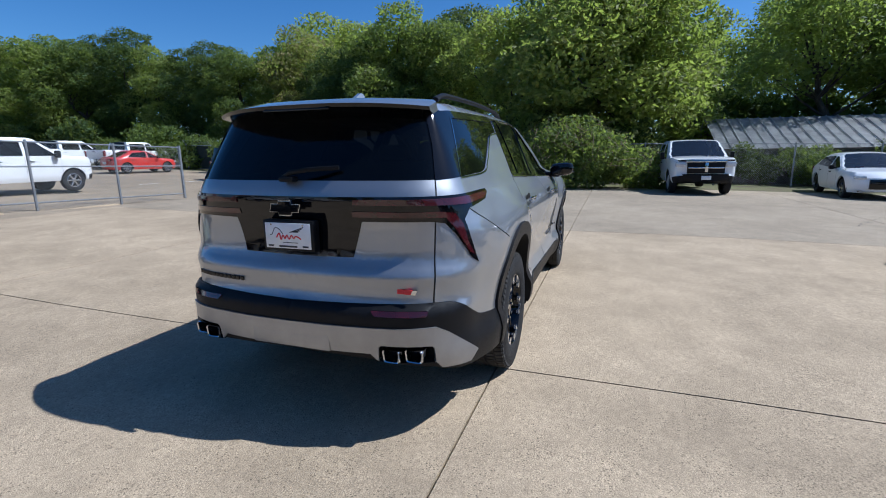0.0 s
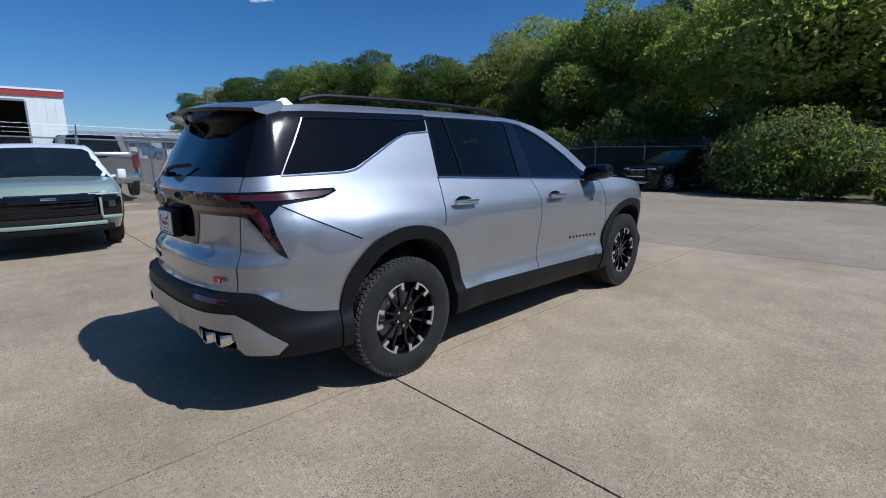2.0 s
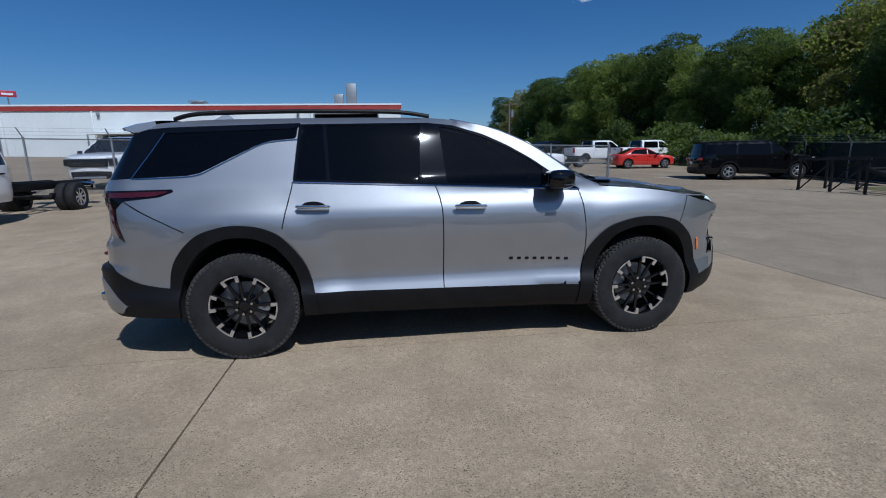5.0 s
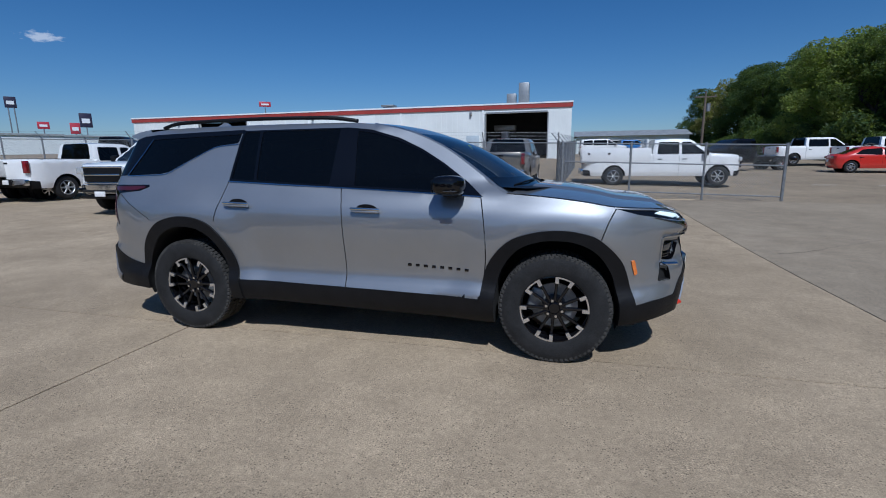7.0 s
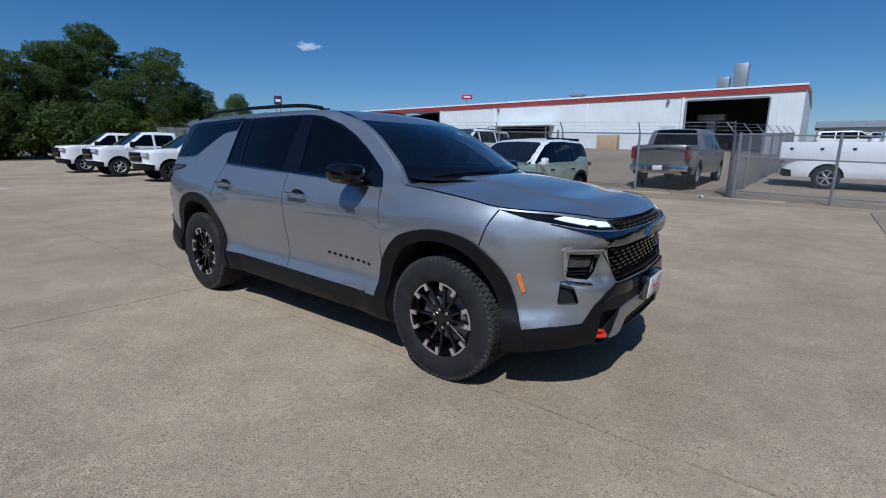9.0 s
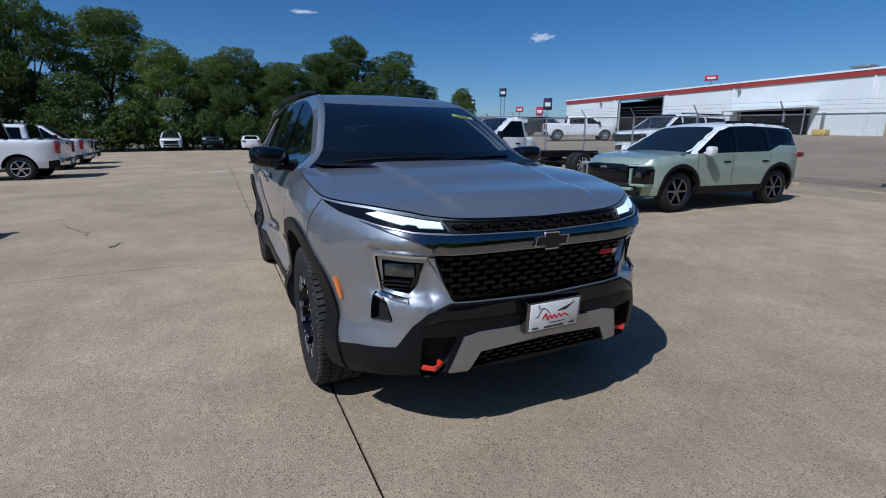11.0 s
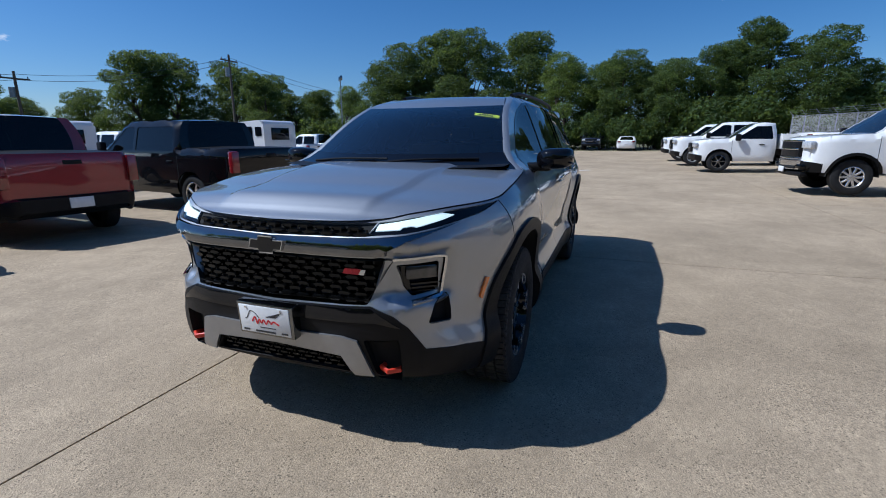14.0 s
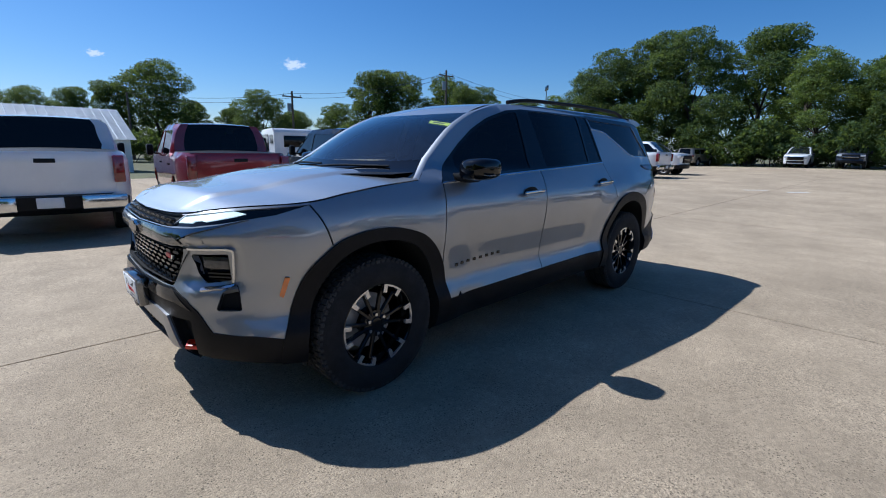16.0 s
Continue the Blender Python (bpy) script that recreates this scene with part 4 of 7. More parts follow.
    part("machine", boxes((-4.4, -3.6, y0 + 5, y0 + 6, z0, z0 + 3.6), (-5.2, -2.8, y0 + 4.6, y0 + 6, z0 + 3.0, z0 + 3.6), bevel=.05), STEEL, b)
    return b


building()
yellow = mat("faded_yellow", (.60, .42, .10), .6, var=.2)
ply = mat("plywood", (.50, .35, .20), .8, var=.2, scale=3)
w = thing("crate", "large plywood crate by the workshop wall", "crate")
part("panel", boxes((-13.1, -11.1, 45.0, 45.9, ground_z(-14, 45) - .1, ground_z(-14, 45) + 1.35), bevel=.02), ply, w)
for k in range(5):
    w = thing("barrier_frame", "white slatted barrier leaning by the workshop wall", "barrier", "barriers by the workshop", pose((-15.0, -14.1, -10.4, -9.5, -8.6)[k], 45.4, ground_z(-12, 45)))
    part("frame", boxes((-.4, -.34, 0, .06, 0, 1.0), (.34, .4, 0, .06, 0, 1.0), (-.4, .4, 0, .06, .94, 1.0)), WHITE, w, smooth=False)
    for q in range(3):
        part("slat", boxes((-.34, .34, .01, .05, .15 + .26 * q, .30 + .26 * q)), WHITE, w, smooth=False)
w = thing("yellow_cabinet", "yellow and grey machine by the wall", "machine", m=pose(-17.5, 45.3, ground_z(-17.5, 45)))
part("base", boxes((-.5, .5, -.4, .4, 0, .5), bevel=.05), yellow, w)
part("mast", boxes((-.1, .1, -.1, .1, .5, 1.9), bevel=.02), STEEL, w)


def low_building(x0, x1, y0, z0, h, wins, label, roof_mat):
    b = thing("low_building", label, "building", m=pose(0, 0, 0))
    part("wall", boxes((x0, x1, y0, y0 + 8, z0 - 1, z0 + h)), METAL, b, smooth=False)
    bm = bmesh.new()
    q = [bm.verts.new(c) for c in ((x0 - .4, y0 - .5, z0 + h), (x1 + .4, y0 - .5, z0 + h), (x1 + .4, y0 + 4, z0 + h + 1.0), (x0 - .4, y0 + 4, z0 + h + 1.0), (x1 + .4, y0 + 8.5, z0 + h), (x0 - .4, y0 + 8.5, z0 + h))]
    for f in ((0, 1, 2, 3), (3, 2, 4, 5), (1, 4, 2), (0, 3, 5)):
        bm.faces.new([q[i] for i in f])
    part("roof", bm, roof_mat, b, smooth=False)
    for a, c in wins:
        wn_ = part("window", boxes((a, c, y0 - .05, y0 - .004, z0 + h * .42, z0 + h * .80)), PRIVACY, b, smooth=False)
        part("frame", boxes((a - .08, c + .08, y0 - .03, y0 - .003, z0 + h * .80, z0 + h * .85), (a - .08, c + .08, y0 - .03, y0 - .003, z0 + h * .37, z0 + h * .42)), WHITE, wn_, smooth=False)
    return b


GREYROOF = mat("weathered_metal_roof", (.36, .37, .37), .5, .3, var=.3, scale=1.5, fine=.15, fine_scale=20)
low_building(4.5, 21.0, 76, 1.2, 3.6, [(5.0 + 2.4 * k, 7.0 + 2.4 * k) for k in range(4)] + [(17.2, 20.4)], "long low white building with dark windows", GREYROOF)


def gable_shed(name, label, cx, cy, lx, ly, h, ridge, turn, wall_mat, roof_mat, ribs=True):
    b = thing(name, label, "shed", m=pose(cx, cy, ground_z(cx, cy), 0, 0, turn))
    part("wall", boxes((-lx / 2, lx / 2, -ly / 2, ly / 2, -.3, h)), wall_mat, b, smooth=False)
    for s in (-1, 1):
        bm = bmesh.new()
        n = 1
        q = [bm.verts.new(c) for c in ((-lx / 2 - .3, s * (ly / 2 + .3), h - .1), (lx / 2 + .3, s * (ly / 2 + .3), h - .1), (lx / 2 + .3, 0, ridge), (-lx / 2 - .3, 0, ridge))]
        f = bm.faces.new(q)
        bmesh.ops.solidify(bm, geom=[f], thickness=.06)
        part("roof", bm, roof_mat, b, smooth=False)
        if ribs:
            rb = bmesh.new()
            for k in range(int(lx / .5)):
                x = -lx / 2 + .25 + .5 * k
                rod(rb, (x, s * (ly / 2 + .3), h - .06), (x, s * .02, ridge + .04), .025, 4)
            tagged(part("roof_ribs", rb, roof_mat, b, smooth=False), kind="stuff")
    for s in (-1, 1):
        bm = bmesh.new()
        f = bm.faces.new([bm.verts.new(c) for c in ((s * lx / 2, -ly / 2, h), (s * lx / 2, ly / 2, h), (s * lx / 2, 0, ridge - .05))])
        bmesh.ops.solidify(bm, geom=[f], thickness=.05)
        part("gable", bm, wall_mat, b, smooth=False)


gable_shed("metal_shed", "white shed with a ribbed white metal roof", 4.5, -38, 14, 8, 2.3, 4.3, 2, METAL, mat("white_metal_roof", (.70, .72, .73), .4, .2, var=.06, scale=2))
gable_shed("old_shed", "old low shed with a weathered grey metal roof", 27.0, -14.5, 16, 7, 1.9, 3.4, 92, mat("old_boards", (.16, .14, .12), .9, var=.4, scale=2), GREYROOF)

# ---- fences ----
SCREEN = mat("dark_green_screen", (.012, .022, .018), .85, var=.4, scale=1.5, fine=.2, fine_scale=60)


def fence(name, label, x0, y0, x1, y1, n, h=1.85, rails=(1.85,), mesh=True, screen=False, arms=True, pitch=.085):
    """Posts, rails, wire mesh of crossing wires, and barbed strands on slanted arms."""
    f = thing(name, label, "fence", "fences round the lot")
    d = Vector((x1 - x0, y1 - y0, 0))
    L = d.length
    d /= L
    nrm = Vector((-d.y, d.x, 0))
    at_ = lambda s, z: Vector((x0, y0, 0)) + d * s + Vector((0, 0, ground_z(x0 + d.x * s, y0 + d.y * s) + z))
    for i in range(n + 1):
        s = L * i / n
        bm = bmesh.new()
        rod(bm, at_(s, -.2), at_(s, h + .06), .036 if 0 < i < n else .05, 8)
        if arms:
            rod(bm, at_(s, h + .04), at_(s, h + .36) + nrm * .26, .018, 6)
        part("post", bm, STEEL, f)
    for z in rails:
        for i in range(n):
            bm = bmesh.new()
            rod(bm, at_(L * i / n, z), at_(L * (i + 1) / n, z), .021, 6)
            part("rail", bm, STEEL, f)
    if arms:
        for k in range(3):
            for i in range(n):
                bm = bmesh.new()
                rod(bm, at_(L * i / n, h + .12 + .11 * k) + nrm * (.06 + .09 * k), at_(L * (i + 1) / n, h + .12 + .11 * k) + nrm * (.06 + .09 * k), .005, 3)
                part("barbed_strand", bm, STEEL, f)
    if mesh:
        verts, faces = [], []
        hh = h - .06
        k = -hh
        while k < L:
            for sgn in (1, -1):
                a0, b0 = k, k + hh
                za, zb = (.04, h - .02) if sgn > 0 else (h - .02, .04)
                ta, tb = max(0.0, (0 - a0) / (b0 - a0)), min(1.0, (L - a0) / (b0 - a0))
                if tb <= ta:
                    continue
                p, q = at_(a0 + (b0 - a0) * ta, za + (zb - za) * ta), at_(a0 + (b0 - a0) * tb, za + (zb - za) * tb)
                i = len(verts)
                w_ = .0032
                up = Vector((0, 0, w_))
                verts += [tuple(v) for v in (p - up, p + up, p + nrm * w_ * 1.4, q - up, q + up, q + nrm * w_ * 1.4)]
                faces += [(i, i + 1, i + 4, i + 3), (i + 1, i + 2, i + 5, i + 4), (i + 2, i, i + 3, i + 5)]
            k += pitch
        tagged(part("wire_mesh", (verts, [], faces), STEEL, f, smooth=False), kind="stuff")
    if screen:
        bm = bmesh.new()
        m = int(L / .8)
        a = [[bm.verts.new(at_(L * i / m, z) - nrm * (.05 + .02 * math.sin(i * 1.7 + z * 3))) for z in (.05, .7, 1.3, h - .05)] for i in range(m + 1)]
        for p, q in zip(a, a[1:]):
            for c in range(3):
                bm.faces.new((p[c], q[c], q[c + 1], p[c + 1]))
        part("screen", bm, SCREEN, f, "dark green mesh screen")
    return f


fence("chain_link_fence", "galvanised chain-link fence with barbed wire arms", 2.8, 13.4, -38, 13.4, 15)
fence("chain_link_fence", "galvanised chain-link fence running to the workshop", 2.8, 13.4, 3.6, 30, 6)
fence("chain_link_gate", "sliding chain-link gate with pipe rails", 2.95, 13.35, 9.8, 13.0, 3, rails=(1.85, 1.2, .22), arms=False)
fence("chain_link_fence", "weathered chain-link fence before low shrubs", 21.5, -30, 21.5, 0, 10, arms=False)
fence("screened_fence", "chain-link fence with dark green screen", 21.5, 0, 21.5, 4, 2, mesh=False, screen=True, rails=(1.85, .1))
fence("screened_fence", "chain-link fence with dark green screen", 21.5, 4, 25.5, 30, 9, mesh=False, screen=True, rails=(1.85, .1))
kerb_mat = CONCRETE
k_ = thing("kerb", "low concrete kerb along the fence", "kerb")
for i in range(16):
    xa = 10.3 - 3.0 * i
    part("kerb_stone", boxes((xa - 2.99, xa, 12.9, 13.15, ground_z(xa, 13) - .1, ground_z(xa, 13) + .05), bevel=.015), CONCRETE, k_)


# ---- the loading ramp ----
def ramp():
    r = thing("loading_ramp", "black steel loading ramp on braced legs", "ramp", m=pose(17.1, 8.3, ground_z(17, 8.3), 0, 0, 104))
    black = mat("black_steel", (.015, .015, .016), .5, .3, var=.3, scale=6)
    for y in (-.75, .75):
        part("side_beam", boxes((-2.6, .6, y - .04, y + .04, -.05, .05), m=pose(0, 0, .62, 0, -20, 0)), black, r, smooth=False)
        part("upper_rail", boxes((.45, 2.6, y - .04, y + .04, 1.08, 1.18)), black, r, smooth=False)
        for x, z in ((2.5, 1.1), (1.5, 1.1), (.5, 1.0), (-.8, .40)):
            part("leg", boxes((x - .035, x + .035, y - .035, y + .035, 0, z)), black, r, smooth=False)
        bm = bmesh.new()
        rod(bm, (2.5, y, .05), (1.5, y, 1.1), .025, 4)
        rod(bm, (1.5, y, .05), (.5, y, 1.0), .025, 4)
        part("brace", bm, black, r, smooth=False)
    for k in range(12):
        x = -2.4 + .27 * k
        part("tread", boxes((x - .05, x + .05, -.72, .72, -.02, .02), m=pose(0, 0, .62, 0, -20, 0)), black, r, smooth=False)


ramp()


# ---- poles and signs ----
WOODPOLE = mat("wooden_pole", (.14, .11, .085), .9, var=.3, scale=3, stretch=(1, 1, .2))


def utility_pole(x, y, top, arm=True):
    p = thing("utility_pole", "wooden utility pole with crossarm and transformer", "pole", "poles", m=pose(x, y, ground_z(x, y)))
    bm = bmesh.new()
    rod(bm, (0, 0, -.3), (0, 0, top), .16, 10, .11)
    part("shaft", bm, WOODPOLE, p)
    if arm:
        part("crossarm", boxes((-1.2, 1.2, -.06, .06, top - .7, top - .56), bevel=.01), WOODPOLE, p)
        bm = bmesh.new()
        rod(bm, (.38, 0, top - 2.3), (.38, 0, top - 1.4), .24, 12)
        part("transformer", bm, STEEL, p)
        for k in (-1, 0, 1):
            bm = bmesh.new()
            rod(bm, (k * 1.05, 0, top - .56), (k * 1.05, 0, top - .36), .05, 6)
            part("insulator", bm, STEEL, p)


utility_pole(18.8, 59.8, 7.4)
utility_pole(-22.5, -50.5, 8.2)
utility_pole(-37, -39.5, 11.0)
utility_pole(-9, -66, 8.0, False)


def wire(a, b, sag):
    w_ = thing("power_line", "thin dark overhead power line", "wire", "power lines")
    pts = [tuple(Vector(a).lerp(Vector(b), t / 14) - Vector((0, 0, sag * 4 * (t / 14) * (1 - t / 14)))) for t in range(15)]
    bm = bmesh.new()
    ring = [[bm.verts.new((p[0] + .022 * math.cos(k_), p[1] + .022 * math.cos(k_ + .5), p[2] + .022 * math.sin(k_))) for k_ in (0, 2.1, 4.2)] for p in pts]
    for p, q in zip(ring, ring[1:]):
        for k in range(3):
            bm.faces.new((p[k], p[(k + 1) % 3], q[(k + 1) % 3], q[k]))
    part("strand", bm, PLASTIC, w_)


for dz in (0, -.5):
    wire((-22.5, -50.5, 7.3 + dz), (-37, -39.5, 10.2 + dz), .8)
    wire((-37, -39.5, 10.2 + dz), (-60, -30, 7 + dz), .9)
    wire((-22.5, -50.5, 7.3 + dz), (-9, -66, 7.2 + dz), .6)


def lamp_pole(x, y, top):
    p = thing("flood_lamp_pole", "tall steel pole with two flood lamps", "lamp", "poles", m=pose(x, y, ground_z(x, y), 0, 0, 40))
    bm = bmesh.new()
    rod(bm, (0, 0, -.2), (0, 0, top - .4), .09, 8, .06)
    part("shaft", bm, STEEL, p)
    bm = bmesh.new()
    rod(bm, (-.6, 0, top - .4), (.6, 0, top - .4), .05, 6)
    part("crossbar", bm, STEEL, p)
    for s in (-1, 1):
        part("flood_lamp", boxes((s * .62 - .25, s * .62 + .25, -.12, .16, top - .4, top + .12), bevel=.05), DCHROME, p)


lamp_pole(-48, -32.5, 9.4)


def sign(x, y, z0, z1, w, board, legs, label, turn):
    p = thing("roadside_sign", label, "sign", "roadside signs", m=pose(x, y, ground_z(x, y), 0, 0, turn))
    bm = bmesh.new()
    for k in range(legs):
        o = (k - (legs - 1) / 2) * w * .5
        rod(bm, (o, 0, -.5), (o, 0, z0), .14, 8)
    part("post", bm, STEEL, p)
    bd = part("board", boxes((-w / 2, w / 2, -.15, .15, z0, z1), bevel=.05), board, p)
    part("panel_bar", boxes((-w * .32, w * .32, -.19, -.152, z0 + (z1 - z0) * .30, z0 + (z1 - z0) * .62)), WHITE, bd, smooth=False)


SIGNRED = mat("sign_red", (.45, .04, .06), .4, var=.1)
SIGNDARK = mat("sign_dark", (.03, .025, .05), .4, var=.1)
def sign_at(x, y, zc, w, h, *rest):
    sign(x, y, zc - h / 2 - ground_z(x, y), zc + h / 2 - ground_z(x, y), w, *rest)


sign_at(-129, 102.1, 13.3, 2.9, 3.9, SIGNDARK, 1, "dark rounded roadside sign on a post", 55)
sign_at(-130.7, 100.1, 11.0, 2.3, 3.0, SIGNRED, 1, "red roadside sign on a post", 55)
sign_at(-134.7, 94.6, 11.6, 2.6, 1.9, SIGNRED, 1, "red roadside sign on a post", 55)
sign_at(-137.7, 89.5, 17.2, 2.4, 2.8, SIGNDARK, 2, "dark roadside sign on two tall posts", 55)
sign_at(-143.1, 80.5, 14.0, 2.2, 1.9, SIGNDARK, 1, "dark roadside sign on a post", 60)
sign_at(-93.6, 135.1, 19.8, 3.6, 1.6, SIGNRED, 1, "red oval roadside sign above the workshop", 35)
for k, (x, y, w_, h_) in enumerate(((-112, 66, 26, 4.2), (-120, 92, 20, 5.0), (-90, 40, 16, 3.6))):
    b_ = thing("distant_shop", "pale distant shop building beside the road", "building", "distant shops", m=pose(x, y, ground_z(x, y), 0, 0, 55))
    part("wall", boxes((-w_ / 2, w_ / 2, 0, 8, -1, h_)), METAL, b_, smooth=False)
    part("roof", boxes((-w_ / 2 - .3, w_ / 2 + .3, -.3, 8.3, h_, h_ + .4)), GREYROOF, b_, smooth=False)


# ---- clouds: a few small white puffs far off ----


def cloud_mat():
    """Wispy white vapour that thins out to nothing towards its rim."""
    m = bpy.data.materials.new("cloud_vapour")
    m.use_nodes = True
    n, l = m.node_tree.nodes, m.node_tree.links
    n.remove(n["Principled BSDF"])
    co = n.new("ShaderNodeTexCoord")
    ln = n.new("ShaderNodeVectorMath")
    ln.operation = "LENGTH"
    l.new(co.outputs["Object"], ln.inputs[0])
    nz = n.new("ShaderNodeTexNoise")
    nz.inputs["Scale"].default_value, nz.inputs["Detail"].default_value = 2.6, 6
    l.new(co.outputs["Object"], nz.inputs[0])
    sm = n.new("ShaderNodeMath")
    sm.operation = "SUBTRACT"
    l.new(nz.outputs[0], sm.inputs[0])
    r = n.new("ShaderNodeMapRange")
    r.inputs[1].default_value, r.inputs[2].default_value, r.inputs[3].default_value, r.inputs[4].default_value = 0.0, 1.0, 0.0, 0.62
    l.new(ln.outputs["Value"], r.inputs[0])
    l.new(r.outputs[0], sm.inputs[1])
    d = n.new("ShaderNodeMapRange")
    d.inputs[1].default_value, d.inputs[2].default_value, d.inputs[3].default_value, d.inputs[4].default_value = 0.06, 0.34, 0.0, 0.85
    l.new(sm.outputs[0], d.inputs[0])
    # the flat card glows: its sunlit white is emission
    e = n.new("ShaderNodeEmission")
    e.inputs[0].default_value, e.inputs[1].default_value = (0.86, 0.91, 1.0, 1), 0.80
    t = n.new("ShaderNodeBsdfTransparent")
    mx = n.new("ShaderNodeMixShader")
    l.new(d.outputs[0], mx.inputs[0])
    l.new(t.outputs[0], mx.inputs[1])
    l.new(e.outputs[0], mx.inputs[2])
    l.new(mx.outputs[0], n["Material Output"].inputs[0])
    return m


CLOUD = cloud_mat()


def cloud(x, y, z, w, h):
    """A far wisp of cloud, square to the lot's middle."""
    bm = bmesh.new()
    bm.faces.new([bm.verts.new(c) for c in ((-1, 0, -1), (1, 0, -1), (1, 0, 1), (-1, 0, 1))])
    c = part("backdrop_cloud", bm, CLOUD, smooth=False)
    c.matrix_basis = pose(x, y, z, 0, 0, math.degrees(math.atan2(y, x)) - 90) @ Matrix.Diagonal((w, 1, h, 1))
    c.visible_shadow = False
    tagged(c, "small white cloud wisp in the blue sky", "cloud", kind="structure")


# ---- vehicles on the lot and in the yard ----
def edit(spec, **kw):
    spec.update(kw)
    return spec


sp = edit(suv_spec(4.65, 1.90, 1.65, 2.73, .372, 1.03), rim_mat=DCHROME, spokes=6, rim_r=.25, mirror_mat=WHITE, pillar_mat=WHITE, bow=.17, round=.13)
f_ = sp["front"]
sp["segs"] = [("front_bumper", PLASTIC, [(f_ - .10, .30), (f_ - .01, .38), (f_, .56)]), ("front_face", GLOSS, [(f_, .56), (f_ - .005, .78), (f_ - .05, .87)]),
              ("bonnet", None, [(f_ - .05, .87), (f_ - .14, .945), (f_ - .5, 1.01), (1.10, 1.08)]), ("windscreen", WINDSHIELD, [(1.10, 1.08), (.25, 1.55)]),
              ("roof", WHITE, [(.25, 1.55), (0, 1.62), (-.5, 1.65), (-1.2, 1.64), (-1.85, 1.58), (-2.0, 1.55)]), ("rear_window", PRIVACY, [(-2.0, 1.55), (-2.25, 1.13)]),
              ("tailgate", None, [(-2.25, 1.13), (-2.33, 1.0), (-2.32, .64)]), ("rear_bumper", PLASTIC, [(-2.32, .64), (-2.35, .6), (-2.33, .40), (-2.23, .30)])]
sp["wins"] = [[(1.0, 1.08), (.27, 1.50), (-.05, 1.53), (-.05, 1.09)], [(-.13, 1.09), (-.13, 1.53), (-.95, 1.53), (-1.0, 1.12)], [(-1.12, 1.21), (-1.05, 1.53), (-1.85, 1.48), (-1.75, 1.28)]]
sp["panels"] = [("pillar_trim", GLOSS, [(1.3, 1.06), (-1.0, 1.10), (-1.35, 1.22), (-2.4, 1.20), (-2.4, 1.8), (1.3, 1.8)]),
                ("white_pillar", WHITE, [(1.13, 1.06), (.25, 1.58), (0, 1.66), (-.6, 1.69), (-2.1, 1.63), (-2.1, 1.54), (-.6, 1.59), (0, 1.57), (.22, 1.50), (1.0, 1.06)])] + sp["panels"]
sp["pairs"] = [q for q in sp["pairs"] if q[0] == "roof_rail"] + [("tail_lamp", REDLENS, (-2.36, -2.22, .42, .83, .97, 1.07))] + [
    ("lamp_pod", GLOSS, (f_ - .30, f_ - .010, .62, .875, .52, .80)), ("head_lamp", SMOKED, (f_ - .16, f_ + .004, .70, .80, .64, .74)), ("pod_frame", SAGE, (f_ - .26, f_ + .020, .585, .625, .50, .80)),
    ("pod_frame", SAGE, (f_ - .26, f_ + .015, .60, .875, .475, .525)), ("daytime_lamp", LAMP, (f_ - .26, f_ + .012, .46, .87, .835, .865))]
sp["blocks"] = [("grille", GLOSS, (f_ - .12, f_ + .022, -.56, .56, .55, .86)), ("grille_badge", CHROME, (f_ + .03, f_ + .045, -.09, .09, .79, .83)), ("lower_grille", DARK, (f_ - .10, f_ + .03, -.60, .60, .44, .54)),
                ("skid_plate", PLASTIC, (f_ - .10, f_ + .02, -.75, .75, .30, .40)), ("lower_lip", SAGE, (f_ - .06, f_ + .040, -.66, .66, .395, .455))] + [
                ("grille_bar", PLASTIC, (f_ + .015, f_ + .034, -.52, .52, .585 + .055 * k, .600 + .055 * k)) for k in range(4)]
eq = vehicle("compact_suv", "sage green compact SUV with a white roof and black cladding", "car", at(-1.14, 7.76, -93), sp, SAGE)
for k in range(7):
    for s_ in (-1, 1):
        part("letter_bar", boxes((.62 - .07 * k, .66 - .07 * k, s_ * .945 - .004, s_ * .945 + .004, .70, .735)), INK, eq, smooth=False)


